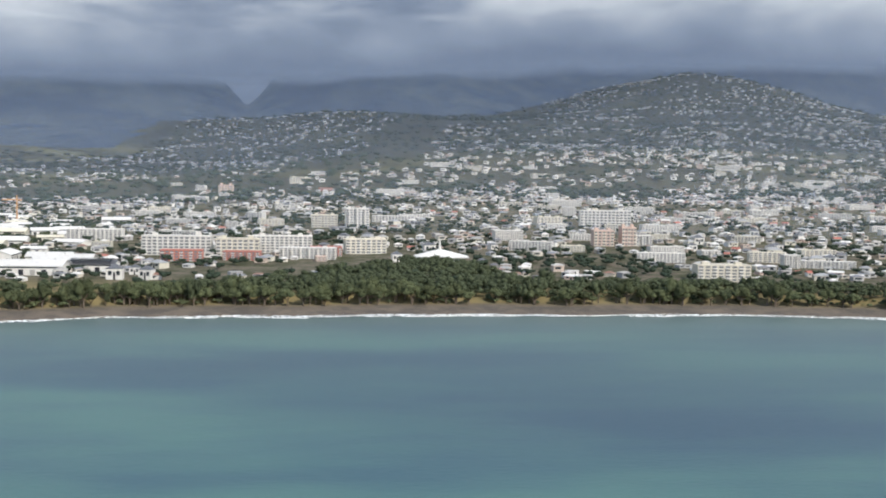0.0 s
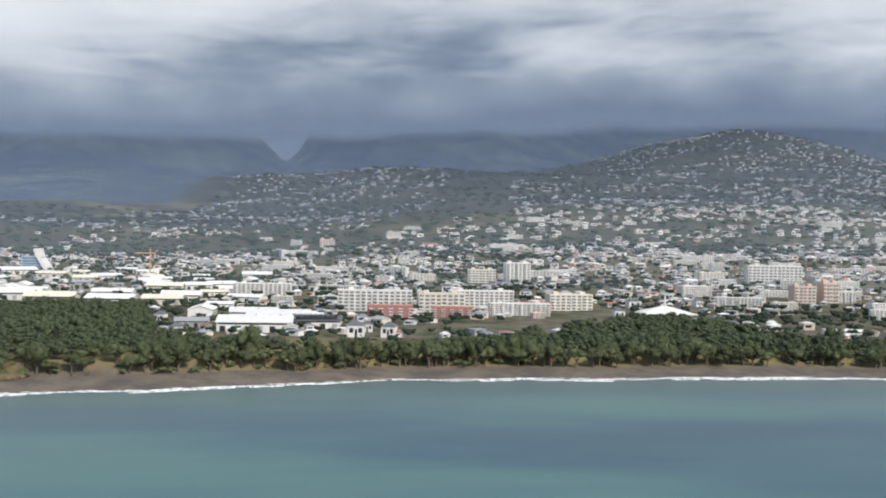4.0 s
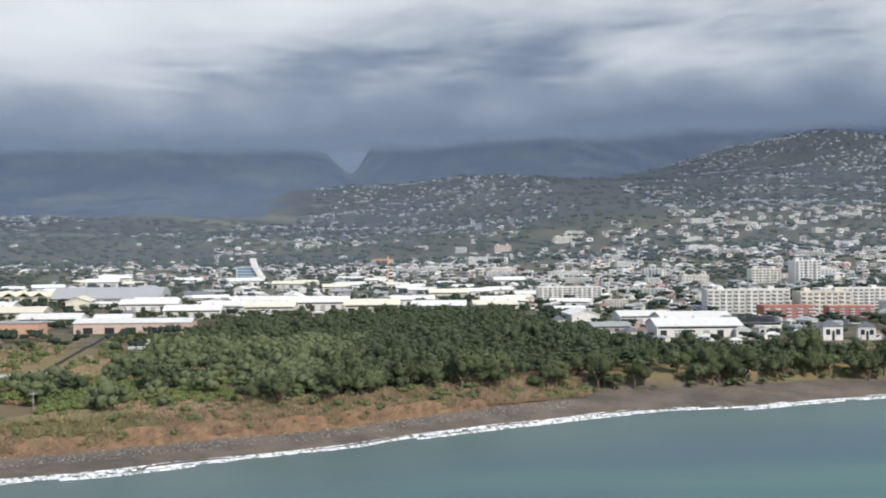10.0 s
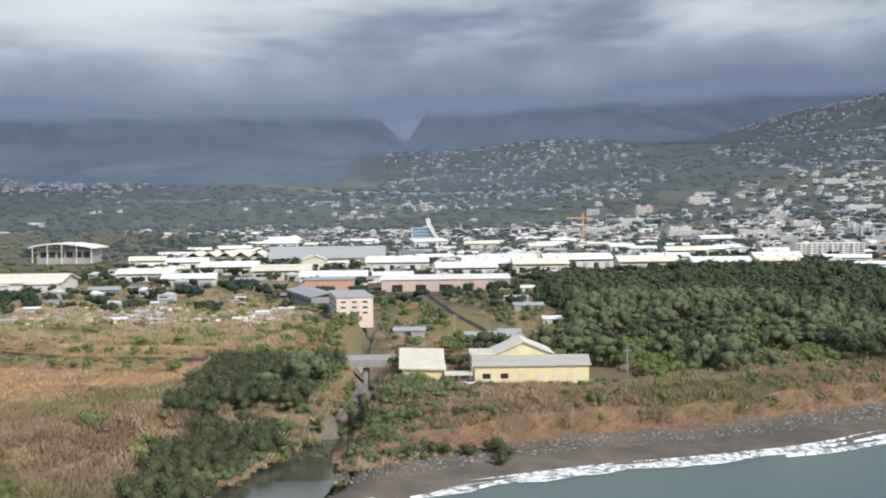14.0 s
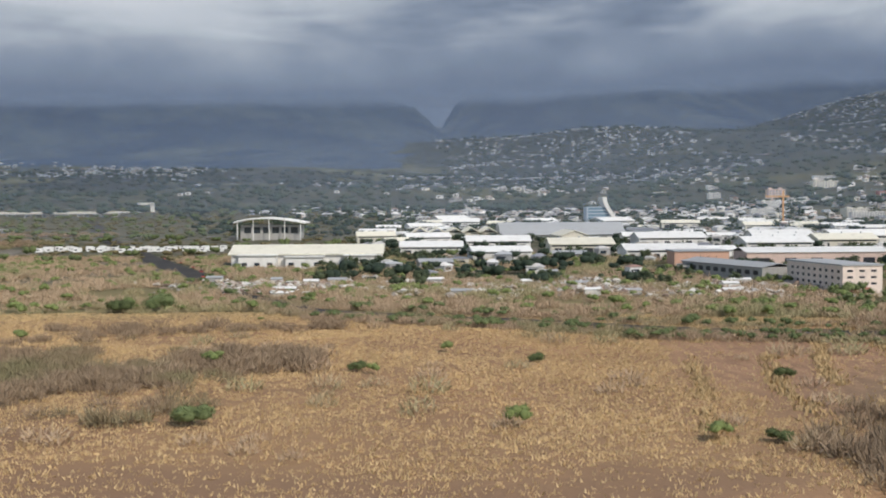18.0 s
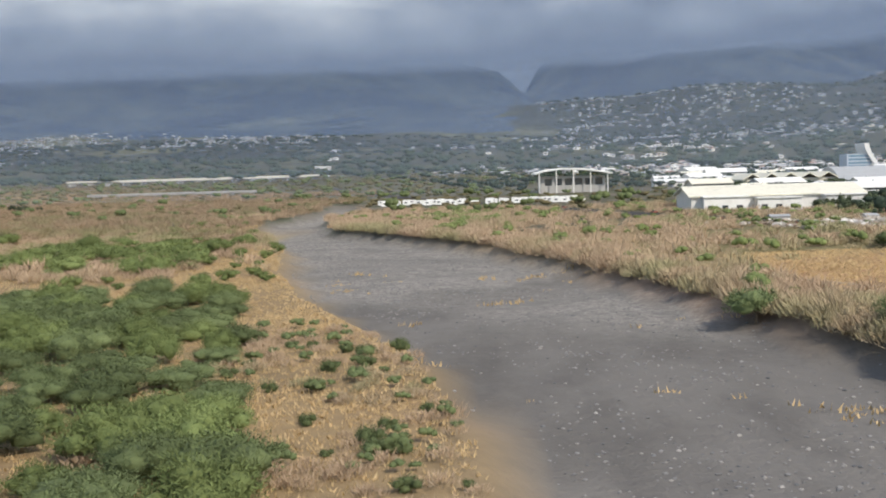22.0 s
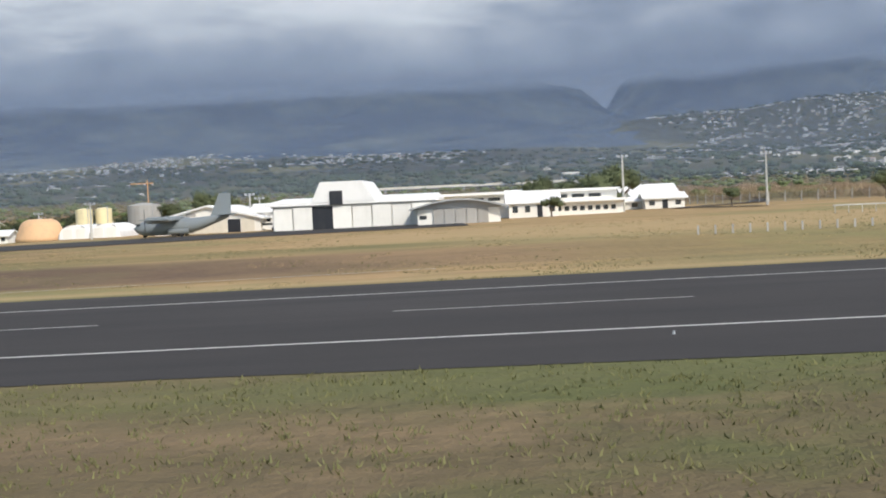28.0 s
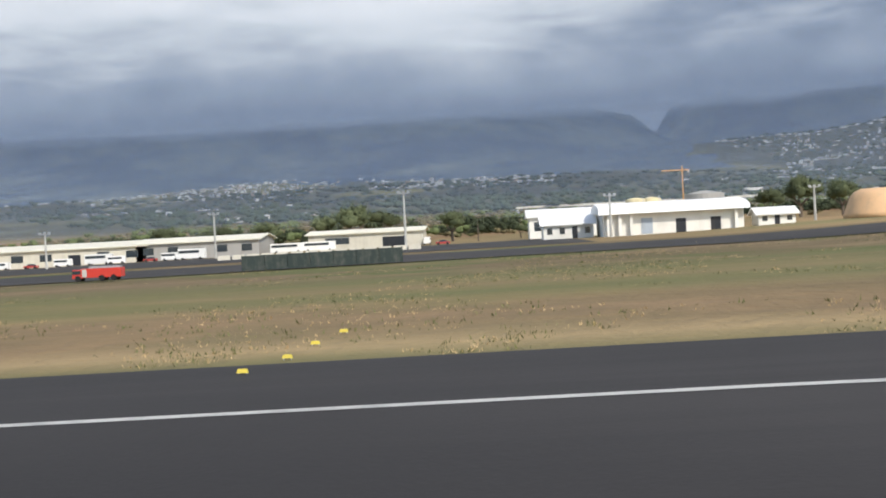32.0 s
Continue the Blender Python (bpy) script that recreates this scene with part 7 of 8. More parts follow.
near, rest = forest[:240], forest[240:]
spots = []
for x, y, dd in near:
    k = int(rng.choice(4, p=[0.4, 0.35, 0.15, 0.1]))
    spots.append((k, x, y, rng.uniform(0.8, 1.5), rng.uniform(0.8, 1.15)))
scatter(TREES, spots)


def joined(name, data, spots, label, category, mat):
    """Many plants in one body: copies of a small model laid out by code."""
    n = len(data.vertices)
    co = np.empty(n * 3, np.float32)
    data.vertices.foreach_get("co", co)
    co = co.reshape(-1, 3)
    loops = np.empty(len(data.loops), np.int32)
    data.loops.foreach_get("vertex_index", loops)
    tot = np.empty(len(data.polygons), np.int32)
    data.polygons.foreach_get("loop_total", tot)
    V, L = [], []
    xy = np.array([(s[0], s[1]) for s in spots], float)
    zz = ground(xy[:, 0], xy[:, 1])
    for i, (x, y, s, sz, turn, lift) in enumerate(spots):
        c, q = math.cos(turn), math.sin(turn)
        p = co * np.array([s, s, s * sz], np.float32)
        V.append(np.stack([p[:, 0] * c - p[:, 1] * q + x, p[:, 0] * q + p[:, 1] * c + y, p[:, 2] + zz[i] + lift * s], 1))
        L.append(loops + i * n)
    V, L = np.concatenate(V), np.concatenate(L)
    T = np.tile(tot, len(spots))
    d = bpy.data.meshes.new(name)
    d.vertices.add(len(V))
    d.vertices.foreach_set("co", V.astype(np.float32).ravel())
    d.loops.add(len(L))
    d.loops.foreach_set("vertex_index", L.astype(np.int32))
    d.polygons.add(len(T))
    d.polygons.foreach_set("loop_start", np.concatenate([[0], np.cumsum(T)[:-1]]).astype(np.int32))
    d.update(calc_edges=True)
    d.materials.append(mat)
    return tagged(new(name, d), label=label, category=category, kind="stuff")


LOW = crown_data(21, 6, 28, 1.0, M_LEAF, flat=0.8, leaf=0.17, core=0.76, slim=0.5)
LOWB = crown_data(28, 7, 26, 1.0, M_LEAF, flat=1.0, leaf=0.17, core=0.76, slim=0.5)
TINY = crown_data(22, 3, 6, 1.0, M_LEAFD, leaf=0.4, core=1.05)
SHRUB = brush_data(23, 95, M_SCRUB, width=0.042)
FINE = brush_data(26, 140, M_SCRUB, width=0.032)
GREENS = crown_data(24, 5, 50, 1.0, M_LEAFO, flat=0.7, leaf=0.17, core=0.85)


def lay(n, region, seed, s0, s1, sz=1.0, lift=0.7, check=0):
    r = np.random.default_rng(seed)
    out = []
    tries = 0
    while len(out) < n and tries < n * 8:
        tries += 1
        x, y = region(r)
        if x is None or (check and (not free(x, y, check) or on_road(x, y))):
            continue
        s = r.uniform(s0, s1)
        out.append((x, y, s, sz * r.uniform(0.75, 1.2), r.uniform(0, 6.28), lift))
    return out


def wood_spot(x, y):
    """Size, height and turn of one tree of the wood: taller in drifts, thin at the edge."""
    tall = 0.75 + 0.45 * float(lumps(x, y, 34, 66.0)) + 0.2 * float(lumps(x, y, 11, 67.0))
    return (x, y, rng.uniform(1.5, 4.6) * (0.85 + 0.3 * tall), max(0.55, tall) * rng.uniform(0.8, 1.25), rng.uniform(0, 6.28), 0.8)


light_part = [p for p in rest if p[0] < -300 and p[1] < 560 + 0.9 * (p[0] + 300) + 50 and lumps(p[0], p[1], 30, 68.0) > -0.5]
dark_part = [p for p in rest if p not in light_part]
joined("woods", LOW, [wood_spot(x, y) for x, y, dd in dark_part[::2]], "dense dark green wood behind the beach", "woods", M_LEAF)
joined("woods", LOWB, [wood_spot(x, y) for x, y, dd in dark_part[1::2]], "taller dark green trees of the coastal wood", "woods", M_LEAF)
joined("woods", LOWB, [wood_spot(x, y) for x, y, dd in light_part], "lighter olive-green trees at the wood's edge", "woods", M_LEAFE)


def town_green(r):
    y = r.uniform(560, 1500)
    x = r.uniform(-0.25 * y - 420, 0.45 * y + 250)
    if grove(x, y) and y > coast(x) + 50 and x > -300:
        return x, y
    return (x, y) if y > coast(x) + 50 and not (x < -560 and y < 900) and r.uniform() < 0.35 + 0.5 * lumps(x, y, 60, 17.0) else (None, None)


joined("town_trees", TINY, lay(4300, town_green, 71, 2.0, 4.5, check=2.0), "dark green trees between the town houses", "trees", M_LEAFD)


def yard_green(r):
    x, y = r.uniform(-570, -190), r.uniform(560, 1120)
    return (x, y) if y > wood_edge(x) and lumps(x, y, 28, 27.0) > -0.1 else (None, None)


joined("yard_trees", LOW, lay(850, yard_green, 88, 1.8, 3.6, check=-3.0), "dark green trees between the halls and yards", "trees", M_LEAF)


def lane_green(r):
    x, y = r.uniform(-446, -352), r.uniform(425, 640)
    return (x, y) if along(CREEK, x, y) < 0.05 and y < 540 + 1.0 * (x + 446) + 40 else (None, None)


joined("lane_trees", LOW, lay(260, lane_green, 89, 1.3, 2.6, check=1.0), "mixed green trees and bushes along the lanes", "trees", M_LEAFO)
joined("lane_scrub", SHRUB, lay(700, lane_green, 90, 1.0, 2.2, lift=0.0, check=1.0), "brown scrub along the lanes and creek", "scrub", M_SCRUB)


def hill_green(r):
    y = 1300 + 2450 * r.uniform()
    x = r.uniform(-0.6 * y - 500, 0.55 * y + 250)
    return (x, y) if x > -480 or y < 2500 else (None, None)


joined("hill_trees", TINY, lay(6000, hill_green, 72, 4.5, 9.5, sz=0.8), "dark tree cover over the hillsides", "trees", M_LEAFD)


def inland_green(r):
    y = r.uniform(690, 1500)
    x = r.uniform(-1150 - 0.1 * y, -520)
    return (x, y) if along(RIVER, x, y) < 0.1 and not (x < -790 and y < 720) else (None, None)


joined("plain_scrub", TINY, lay(3600, inland_green, 73, 1.6, 3.6, sz=0.7, lift=0.3, check=2.0), "brown and olive scrub on the plain", "scrub", M_OLIVES)


def airport_back(r):
    x, y = r.uniform(-1150, -855), r.uniform(655, 830)
    return (x, y) if y > 690 + 25 * lumps(x, y, 40, 77.0) and not (-1010 < x < -955 and y < 728) else (None, None)


joined("airport_trees", LOW, lay(330, airport_back, 103, 2.0, 3.6, check=2.0), "dark green trees behind the airport buildings", "trees", M_LEAF)
joined("plain_trees", TINY, lay(650, inland_green, 74, 2.0, 4.0, check=2.0), "scattered dark trees on the plain", "trees", M_LEAFO)


def fence_plain(r):
    x, y = r.uniform(-930, -715), r.uniform(575, 980)
    return (x, y) if along(RIVER, x, y) < 0.05 and x > -775 - 0.62 * (y - 573) and lumps(x, y, 40, 71.0) > -0.45 else (None, None)


joined("fence_plain_scrub", FINE, lay(1500, fence_plain, 101, 1.8, 3.6, lift=0.0, check=2.0), "dense soft brown scrub beyond the airport fence", "scrub", M_SCRUB)


# scrub near the river and beyond the field
def bank(r):
    x, y = r.uniform(-760, -440), r.uniform(355, 720)
    if along(RIVER, x, y) > 0.05 or along(CREEK, x, y) > 0.05 or y < coast(x) + 24:
        return None, None
    if -630 < x < -455 and y < 478 - 0.12 * (x + 455) and y > 345 and r.uniform() > 0.03:
        return None, None
    if x < -668 and y < 470 or x < -752 or (x < np.interp(y, [p[1] for p in RIVER], [p[0] for p in RIVER]) and y < 690 and r.uniform() < 0.93):
        return None, None
    return (x, y) if r.uniform() < 0.5 + 0.6 * lumps(x, y, 28, 21.0) else (None, None)


joined("river_scrub", SHRUB, lay(4300, bank, 75, 1.3, 3.0, lift=0.0, check=1.0), "dry brown thickets along the river", "scrub", M_SCRUB)
joined("river_bushes", GREENS, lay(700, bank, 76, 0.8, 2.2, check=1.0), "green bushes along the river and fields", "bushes", M_LEAFB)


def cliff_top(r):
    x = r.uniform(-430, -235)
    return x, float(coast(x)) + 19.8 + 42 * r.uniform() ** 1.7


joined("cliff_bushes", GREENS, lay(420, cliff_top, 87, 0.8, 2.0, check=1.0), "olive bushes among the cliff scrub", "bushes", M_LEAFO)
def cliff_wood(r):
    x = r.uniform(-405, -318)
    y = float(coast(x)) + r.uniform(32, 105)
    return (x, y) if lumps(x, y, 14, 61.0) > -0.5 else (None, None)


joined("cliff_wood", GREENS, lay(430, cliff_wood, 99, 1.1, 2.6, check=1.0), "bright green trees and bushes behind the cliff", "trees", M_LEAFB)
joined("cliff_scrub", SHRUB, lay(4200, cliff_top, 77, 1.0, 2.4, lift=0.0, check=1.0), "dry brown scrub along the cliff edge", "scrub", M_SCRUB)


spots = []


def stand(n, x0, x1, y0, y1, gap, kinds, s0, s1, sz0=0.85, sz1=1.15, shape=None):
    """Bushes strewn over a patch, each kept some way from the next."""
    got = []
    for k in range(n * 12):
        x, y = rng.uniform(x0, x1), rng.uniform(y0, y1)
        if len(got) >= n or along(RIVER, x, y) > 0.05 or along(CREEK, x, y) > 0.05 or on_road(x, y) or not free(x, y):
            continue
        if (shape and not shape(x, y)) or any((x - a) ** 2 + (y - b) ** 2 < gap * gap for a, b in got):
            continue
        got.append((x, y))
        spots.append((int(rng.choice(kinds)), x, y, rng.uniform(s0, s1), rng.uniform(sz0, sz1)))


def cliff_lip(r):
    x = r.uniform(-428, -236)
    return x, float(coast(x)) + 20.2 + 7.5 * r.uniform()


joined("lip_scrub", SHRUB, lay(1700, cliff_lip, 106, 0.7, 1.5, lift=0.0), "brown scrub hanging over the cliff edge", "scrub", M_SCRUB)


def shore_wood(r):
    x = r.uniform(-310, 430)
    return x, float(coast(x)) + 21 + 50 * r.uniform() ** 1.3


joined("shore_thicket", GREENS, lay(800, shore_wood, 107, 1.0, 2.6, check=1.0), "low olive thicket under the trees by the beach", "bushes", M_LEAFE)

# the green stand by the river mouth, its low hedge and the bushes upstream
stand(165, -732, -676, 340, 450, 3.4, [3, 4, 3], 0.7, 1.25, 0.65, 1.0, shape=lambda x, y: x > -731 + 0.12 * abs(y - 405) + 0.9 * max(0, 366 - y) and x < -679 - 0.19 * (y - 355) - 0.6 * max(0, 352 - y))
stand(34, -748, -712, 486, 560, 4.5, [0, 0, 4], 0.9, 1.5, 0.7, 1.0)
stand(10, -800, -770, 560, 600, 4.0, [0, 1], 0.7, 1.2)
# the field's edge towards the river
stand(34, -646, -622, 350, 404, 2.9, [3, 1, 3], 0.85, 1.5)
stand(18, -622, -600, 345, 372, 3.2, [3, 1, 2], 0.7, 1.3)
for x, y, k, s in [(-620, 418, 3, 1.75), (-639, 425, 1, 1.3), (-612, 385, 3, 1.0), (-606, 378, 1, 0.9), (-590, 360, 3, 1.3), (-596, 352, 1, 1.2), (-583, 358, 1, 0.9), (-591, 504, 1, 1.4), (-598, 500, 1, 1.1), (-477, 375, 1, 1.0), (-465, 348, 3, 1.25), (-459, 372, 1, 0.9), (-503, 362, 1, 0.5), (-490, 402, 1, 0.55), (-467, 405, 1, 0.5), (-520, 420, 1, 0.5), (-545, 410, 1, 0.5), (-560, 372, 1, 0.8)]:
    spots.append((k, x, y, s, 0.95))
scatter(BUSHES, spots)

# along the creek
spots = []
stand(105, -478, -427, 345, 440, 2.5, [1, 3, 3], 0.8, 1.65, 0.9, 1.3, shape=lambda x, y: -9 - 0.16 * max(0, y - 365) < x + 442 - 0.14 * (y - 350) < 5.5)
stand(34, -420, -398, 372, 436, 2.4, [1, 3, 1], 0.5, 1.0, shape=lambda x, y: x < -411 or y < 400)
CREEK_TREE = crown_data(29, 10, 130, 2.4, M_LEAFO, flat=0.9, leaf=0.12, core=0.72, slim=0.25, lift=0.3)
joined("creek_trees", CREEK_TREE, [(x, y, s, sz, x * 3.7 + y, 1.1) for k, x, y, s, sz in spots], "dense olive-green trees along the creek", "trees", M_LEAFE)
HEDGE_X, HEDGE_Y = [-743, -739, -736, -734.5, -731, -718, -702], [410, 394, 380, 371, 367.5, 366, 362]
spots = []
for k in range(150):
    t = rng.uniform(0, 6)
    spots.append((0, float(np.interp(t, range(7), HEDGE_X)) + rng.normal(0, 1.1), float(np.interp(t, range(7), HEDGE_Y)) + rng.normal(0, 1.3), rng.uniform(0.22, 0.52), rng.uniform(0.7, 1.1)))
joined("channel_hedge", CREEK_TREE, [(x, y, s, sz, x * 3.7 + y, 0.7) for k, x, y, s, sz in spots], "low dark green thicket along the drainage channel", "bushes", M_LEAFE)
spots = []
for k in range(46):
    x, y = rng.uniform(-690, -664), rng.uniform(346, 406)
    if along(RIVER, x, y) < 0.1:
        spots.append((0, x, y, rng.uniform(0.18, 0.5), rng.uniform(0.8, 1.2)))
joined("terrace_shrubs", CREEK_TREE, [(x, y, s, sz, x * 3.7 + y, 0.8) for k, x, y, s, sz in spots], "small green shrubs in the dry grass of the terrace", "bushes", M_LEAFO)
spots = []
stand(90, -752, -690, 462, 660, 4.0, [0], 0.4, 0.95, 0.7, 1.0)
joined("terrace_trees", CREEK_TREE, [(x, y, s, sz, x * 3.7 + y, 1.0) for k, x, y, s, sz in spots], "bright green acacias over the river terraces", "bushes", M_LEAFB)

# grey-brown leafless thickets in and round the field
def thicket(r):
    x, y = r.uniform(-628, -440), r.uniform(312, 470)
    if y < coast(x) + 12 or along(RIVER, x, y) > 0.02 or along(CREEK, x, y) > 0.02:
        return None, None
    if x > -500:
        ok = y < 384 + 1.2 * (x + 477) + 6 * lumps(x, y, 9, 3.0) + r.normal(0, 5)
    else:
        ok = (lumps(x, y, 24, 41.0) + r.normal(0, 0.2) > 0.5 and x < -550) or (x < -584 and y < 430 + 8 * lumps(x, y, 12, 5.0) and r.uniform() < 0.7 and abs(x - np.interp(y, [340, 360, 385, 430, 470], [-597, -596, -604, -612, -640])) > 2.0)
    return (x, y) if ok else (None, None)


joined("field_thickets", FINE, lay(3300, thicket, 78, 1.1, 2.6, lift=0.0), "grey-brown leafless thickets in the dry field", "scrub", M_SCRUB)


def verge(r):
    x = r.uniform(-600, -440)
    yr = float(np.interp(x, [-597, -582, -560, -500, -440], [600, 549, 500, 462, 443]))
    return x, yr + r.choice([-1, -1, 1]) * r.uniform(5, 17)


joined("verge_scrub", SHRUB, lay(900, verge, 93, 0.9, 2.0, lift=0.0), "brown scrub along the road verge", "scrub", M_SCRUB)
joined("verge_bushes", GREENS, lay(190, verge, 94, 0.8, 1.8), "olive bushes along the road verge", "bushes", M_LEAFO)


def hall_front(r):
    x = r.uniform(-426, -368)
    y = r.uniform(float(coast(x)) + 24, 409.5)
    return (x, y) if along(CREEK, x, y) < 0.1 else (None, None)


joined("hall_scrub", SHRUB, lay(300, hall_front, 97, 0.7, 1.4, lift=0.0), "brown scrub before the yellow halls", "scrub", M_SCRUB)
joined("hall_bushes", GREENS, lay(80, hall_front, 98, 0.6, 1.2), "green bushes before the yellow halls", "bushes", M_LEAFO)


def creek_slope(r):
    y = r.uniform(354, 440)
    line = [p[1] for p in CREEK]
    cx, hw = np.interp(y, line, [p[0] for p in CREEK]), np.interp(y, line, [p[2] for p in CREEK])
    x = float(cx + r.choice([-1, 1]) * (hw * 0.95 + abs(r.normal(0, 7))))
    return (x, y) if y > coast(x) + 14 and free(x, y, 1.0) else (None, None)


joined("creek_scrub", SHRUB, lay(950, creek_slope, 95, 0.9, 2.0, lift=0.0), "brown scrub on the creek banks", "scrub", M_SCRUB)
joined("creek_bushes", GREENS, lay(420, creek_slope, 96, 0.9, 2.1), "dark green bushes on the creek banks", "bushes", M_LEAFO)


def fence_thicket(r):
    x, y = r.uniform(-775, -712), r.uniform(478, 620)
    return (x, y) if x > -759 - 0.12 * (y - 478) and along(RIVER, x, y) < 0.02 and lumps(x, y, 17, 8.0) > -0.25 else (None, None)


joined("fence_thickets", FINE, lay(620, fence_thicket, 79, 1.2, 2.5, lift=0.0), "soft brown thickets outside the airport fence", "scrub", M_SCRUB)


def mouth_terrace(r):
    x, y = r.uniform(-690, -666), r.uniform(346, 420)
    return (x, y) if along(RIVER, x, y) < 0.05 and lumps(x, y, 9, 15.0) > -0.1 and x < -667 - 0.1 * (y - 346) else (None, None)


joined("terrace_scrub", FINE, lay(170, mouth_terrace, 104, 0.6, 1.2, lift=0.0), "brown and grey scrub on the river terrace", "scrub", M_SCRUB)
joined("terrace_bushes", GREENS, lay(60, mouth_terrace, 105, 0.5, 1.1), "low olive bushes on the river terrace", "bushes", M_LEAFO)


def cut_bank(r):
    y = r.uniform(372, 640)
    edge_ = float(np.interp(y, [p[1] for p in RIVER], [p[0] + p[2] for p in RIVER]))
    return edge_ + abs(r.normal(0, 5)) + 1.0, y


joined("bank_scrub", FINE, lay(1300, cut_bank, 80, 1.2, 2.7, lift=0.0), "dark brown scrub on the cut river bank", "scrub", M_SCRUB)

# palms by the yellow halls
def palm_parts():
    g = Geo()
    for k in range(13):
        a, d = 2 * math.pi * k / 13, 0.35 + 0.3 * (k % 3)
        c, s = math.cos(a), math.sin(a)
        p = [(0, 0, 0), (c * 0.9, s * 0.9, 0.35 - 0.3 * d), (c * 1.7, s * 1.7, 0.1 - 0.9 * d)]
        for u, v in zip(p, p[1:]):
            w = 0.16
            g.face([(u[0] - s * w, u[1] + c * w, u[2]), (v[0] - s * w * 0.7, v[1] + c * w * 0.7, v[2]), (v[0] + s * w * 0.7, v[1] - c * w * 0.7, v[2]), (u[0] + s * w, u[1] - c * w, u[2])])
    return g.data("crown", M_LEAF), Geo().tube((0, 0, -0.3), (0.1, 0, 4.2), 0.14, 0.1, 7).data("trunk", M_BARK)


pc, pt = palm_parts()
palm = tree("palm", "slender coconut palm beside the halls", pc, pt, 4.2, "palm", "palms")
for k, (x, y) in enumerate([(-409, 428), (-403, 430), (-393.5, 432), (-400, 434), (-415, 431), (-1046, 672), (-1024, 668)]):
    m = pose(x, y, gz1(x, y), 0, 0, 50 * k) @ Matrix.Scale(1.0 + 0.08 * (k % 3), 4)
    if k:
        copy_thing(palm, m)
    else:
        palm.matrix_basis = m

# trees about the airport
spots = []
for x, y, s in [(-856, 600, 1.3), (-853, 602, 1.5), (-860, 603, 1.1), (-866, 604, 1.0), (-851, 604, 1.2), (-833, 590, 0.6), (-865.5, 577, 0.6), (-1006, 690, 1.3), (-1000, 700, 1.2), (-960, 690, 1.2), (-952, 695, 1.3), (-944, 690, 1.1), (-936, 700, 1.2), (-1052, 690, 1.3), (-1046, 695, 1.4), (-1060, 698, 1.3), (-1075, 705, 1.2), (-1085, 700, 1.1), (-1030, 690, 1.2), (-985, 640, 0.8), (-940, 650, 1.0), (-930, 660, 1.0), (-1015, 675, 1.1), (-1100, 710, 1.2), (-806, 590, 0.9), (-790, 560, 0.7)]:
    spots.append((int(rng.choice([0, 1, 2], p=[0.5, 0.3, 0.2])), x, y, s, 0.9))
for k, x, y, s, sz in spots:
    copy_thing(TREES[k], pose(x, y, gz1(x, y), 0, 0, (x * 31) % 360) @ Matrix.Diagonal((s, s, s * sz, 1)))

# dry grass tufts on the field by the shore and on the river terraces
def tufts(name, n, region, seed, h0, h1, label, blades=4, mat=M_STRAW):
    r = np.random.default_rng(seed)
    pts = []
    tries = 0
    while len(pts) < n and tries < n * 6:
        tries += 1
        x, y = region(r)
        if x is not None:
            pts.append((x, y))
    P = np.repeat(np.array(pts), blades, 0)
    m = len(P)
    h = np.repeat(r.uniform(h0, h1, len(pts)), blades)
    P = P + r.normal(size=(m, 2)) * h[:, None] * 0.55
    base = np.column_stack([P, ground(P[:, 0], P[:, 1]) - 0.05])
    a = r.uniform(0, 6.28, m)
    side = np.column_stack([np.cos(a), np.sin(a), np.zeros(m)]) * h[:, None] * 0.17
    tip = np.column_stack([r.normal(size=(m, 2)) * h[:, None] * 0.4, h * r.uniform(0.5, 1, m)])
    return tagged(new(name, fan(base, tip, side, -side, name, mat)), label=label, category="grass", kind="stuff")


def field(r):
    x, y = r.uniform(-640, -452), r.uniform(312, 505)
    if -500 + 5 * lumps(x, y, 14, 2.0) < x and 374 < y < 458 + 6 * lumps(x, y, 20, 1.0) and r.uniform() < 0.85 or y < coast(x) + 9 or (-600 < x < -505 and y < 350 + 9 * lumps(x, y, 17, 9.0) and r.uniform() < 0.5):
        return None, None
    return (x, y) if along(RIVER, x, y) < 0.02 and y < 482 - 0.12 * (x + 455) and r.uniform() < 0.7 + 0.6 * lumps(x, y, 12, 31.0) and along(CREEK, x, y) < 0.02 else (None, None)


def terrace(r):
    x, y = r.uniform(-752, -655), 342 + 320 * r.uniform() ** 1.3
    return (x, y) if along(RIVER, x, y) < 0.1 and x > -739 - 0.22 * (y - 380) and r.uniform() < 0.5 + 0.6 * lumps(x, y, 16, 33.0) else (None, None)


def bed_tufts(r):
    x, y = r.uniform(-690, -630), r.uniform(370, 520)
    return (x, y) if along(RIVER, x, y) > 0.5 and lumps(x, y, 13, 55.0) + 0.6 * lumps(y, x, 4, 56.0) + r.normal(0, 0.15) > 0.72 else (None, None)


def mown_rows(r):
    """Lines of uncut tussocks across the stubble."""
    i = r.integers(0, 6)
    y = r.uniform(362, 474)
    x = -506 + 9.4 * i + 0.2 * (y - 374) + r.normal(0, 0.7) + 2.5 * float(lumps(y, i * 40.0, 26, 2.0))
    return (x, y) if x < -452 and along(RIVER, x, y) < 0.02 and lumps(y, i * 30.0, 13, 5.0) > -0.3 else (None, None)


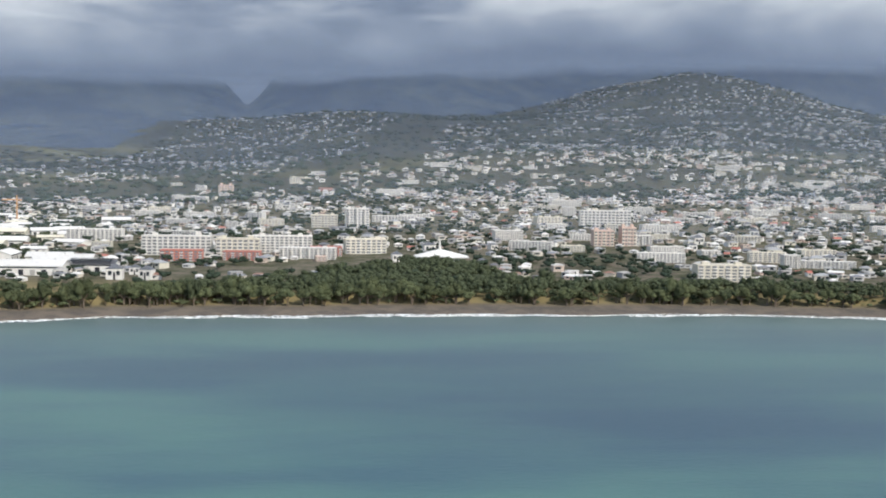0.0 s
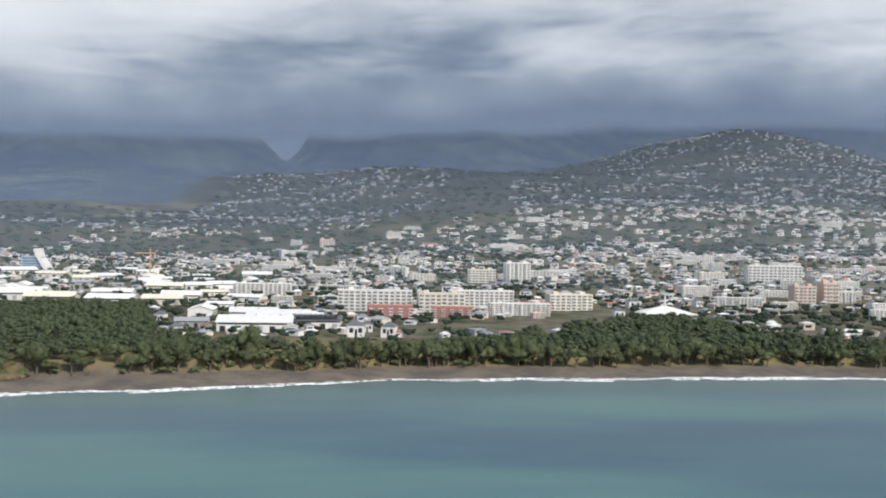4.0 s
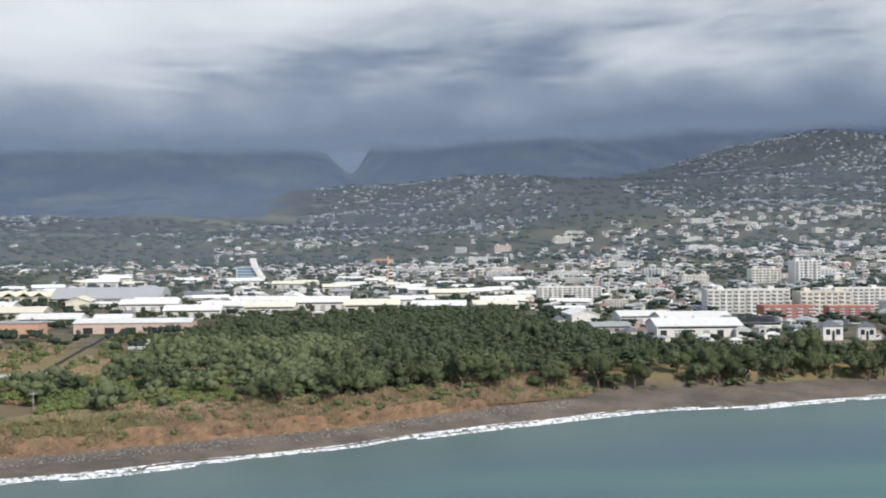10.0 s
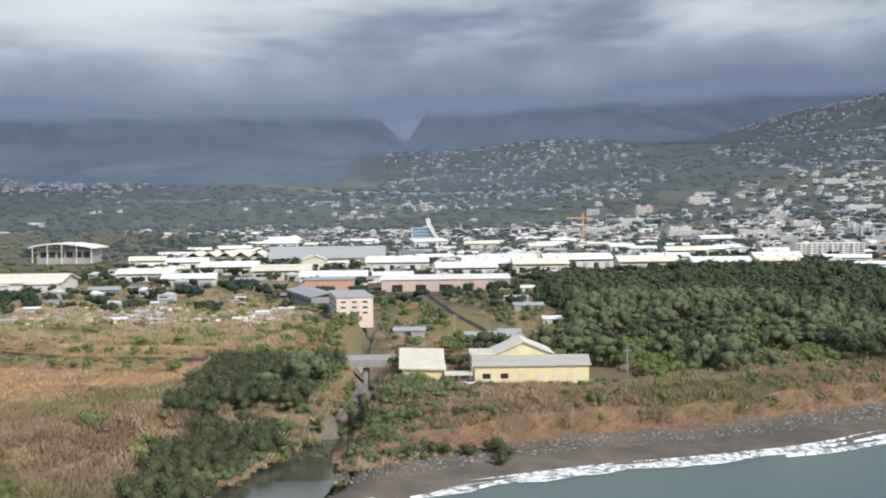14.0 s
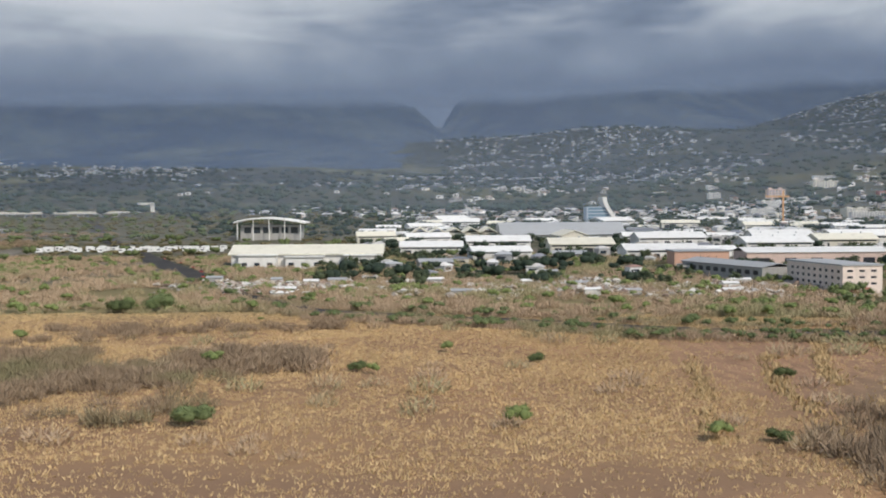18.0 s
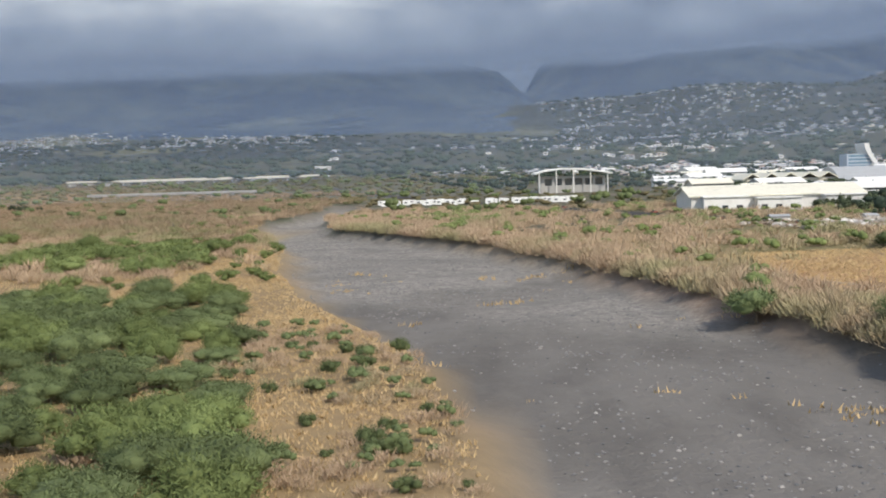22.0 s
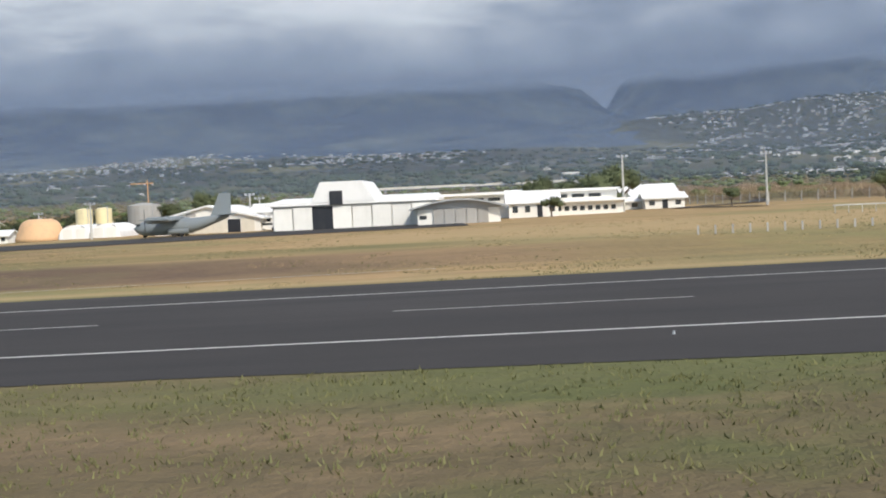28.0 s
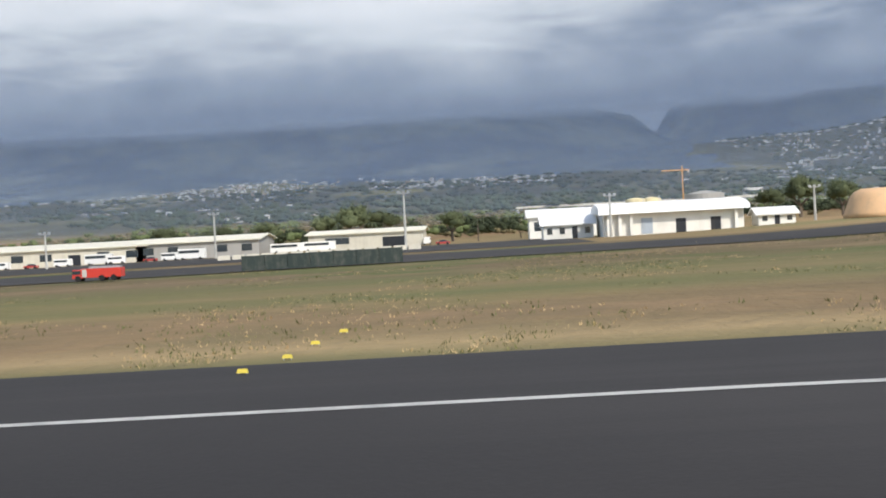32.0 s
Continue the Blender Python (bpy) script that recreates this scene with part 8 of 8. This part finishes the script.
tufts("dry_grass", 1500, mown_rows, 86, 0.5, 1.1, "rows of tall straw tussocks across the stubble field", 6)
tufts("dry_grass", 2600, bed_tufts, 84, 0.3, 0.9, "yellow grass clumps on the gravel bed")
tufts("dry_grass", 74000, field, 81, 0.2, 0.52, "golden dry grass tufts covering the field", 5)
tufts("dry_grass", 42000, terrace, 82, 0.16, 0.46, "golden dry grass on the river terraces")


def lawns(r):
    x, y = r.uniform(-1060, -762), 450.2 + 88 * r.uniform() ** 1.6
    return (x, y) if lumps(x, y, 9, 71.0) + 0.6 * lumps(x, y, 3, 72.0) > 0.1 else (None, None)


def near_turf(r):
    x, y = r.uniform(-960, -762), r.uniform(372, 411)
    edge_ = np.interp(x, [-886, -855, -829, -811.8, -800, -788, -778, -771], [411, 409.2, 406.8, 396.8, 387.6, 387.6, 395.6, 401.5])
    return (x, y) if y < edge_ and y > 365 - 0.22 * (x + 800) - 8 else (None, None)


tufts("airfield_grass", 14000, lawns, 83, 0.06, 0.2, "short dry grass beyond the runway", 3)
tufts("airfield_grass", 14000, lawns, 111, 0.08, 0.26, "olive weeds in the grass beyond the runway", 3, M_TURF)
tufts("verge_grass", 30000, near_turf, 85, 0.08, 0.26, "olive and straw-coloured rough grass beside the runway", 4, M_TURF)

# stones on the river bed and the beach below the cliff
def stones(name, n, region, seed, s0, s1, label):
    r = np.random.default_rng(seed)
    pts = []
    for k in range(n * 5):
        x, y = region(r)
        if x is not None and len(pts) < n:
            pts.append((x, y))
    P = np.array(pts)
    m = len(P)
    s = r.uniform(s0, s1, m) * r.uniform(0.5, 1.0, m)
    z = ground(P[:, 0], P[:, 1]) + s * 0.15
    V = ICO_V[None] * r.uniform(0.6, 1.2, (m, len(ICO_V), 1)) * s[:, None, None] * np.array([1.0, 0.8, 0.55]) + np.column_stack([P, z])[:, None, :]
    g = Geo()
    g.v = V.reshape(-1, 3).tolist()
    g.f = [tuple(q + k * len(ICO_V) for q in f) for k in range(m) for f in ICO_F]
    g.m = [0] * len(g.f)
    return tagged(g.ob(name, M_STONE), label=label, category="stones", kind="stuff")


def bed(r):
    x, y = r.uniform(-735, -600), 360 + 260 * r.uniform() ** 1.4
    gravel = y + 0.8 * (x + 660) > 430 or r.uniform() < 0.3
    return (x, y) if gravel and along(RIVER, x, y) > 0.5 and r.uniform() < 0.5 + 0.7 * lumps(x, y, 14, 5.0) else (None, None)


def toe(r):
    x = r.uniform(-430, -240)
    return x, float(coast(x)) + r.uniform(9, 19)


def channel(r):
    y = r.uniform(358, 424)
    return float(np.interp(y, [355, 374, 388, 402, 414, 424], [-737, -740, -742.4, -745.5, -749, -752])) + r.normal(0, 1.15), y


def revet(r):
    y = r.uniform(384, 421)
    return float(np.interp(y, [384, 391, 402, 413, 421], [-739.2, -740.6, -743.2, -746.6, -749.2])) + r.uniform(-0.75, 0.75), y


def channel_edge(r):
    y = r.uniform(345, 424)
    c = float(np.interp(y, [355, 374, 388, 402, 414, 424], [-737, -740, -742.4, -745.5, -749, -752]))
    w = float(np.interp(y, [350, 367, 380, 392, 399, 408, 421], [-738, -741.5, -746, -749.6, -750.6, -752.5, -755]))
    return (c + r.choice([-1.9, 2.4]) + r.normal(0, 0.5), y) if r.uniform() < 0.6 else (w + r.choice([-1.3, 1.3]) + r.normal(0, 0.3), y)


stones("channel_cobbles", 2600, channel, 108, 0.07, 0.26, "dark cobbles on the bed of the drainage channel")
stones("revetment_stones", 900, revet, 109, 0.1, 0.3, "pale stones packed along the channel's side")
tufts("verge_grass", 5200, channel_edge, 110, 0.1, 0.34, "dry weeds along the channel and the road edge", 4, M_TURF)
stones("river_stones", 13000, bed, 91, 0.06, 0.24, "grey cobbles strewn over the dry river bed")
stones("beach_stones", 3200, toe, 92, 0.12, 0.42, "grey boulders at the foot of the cliff")
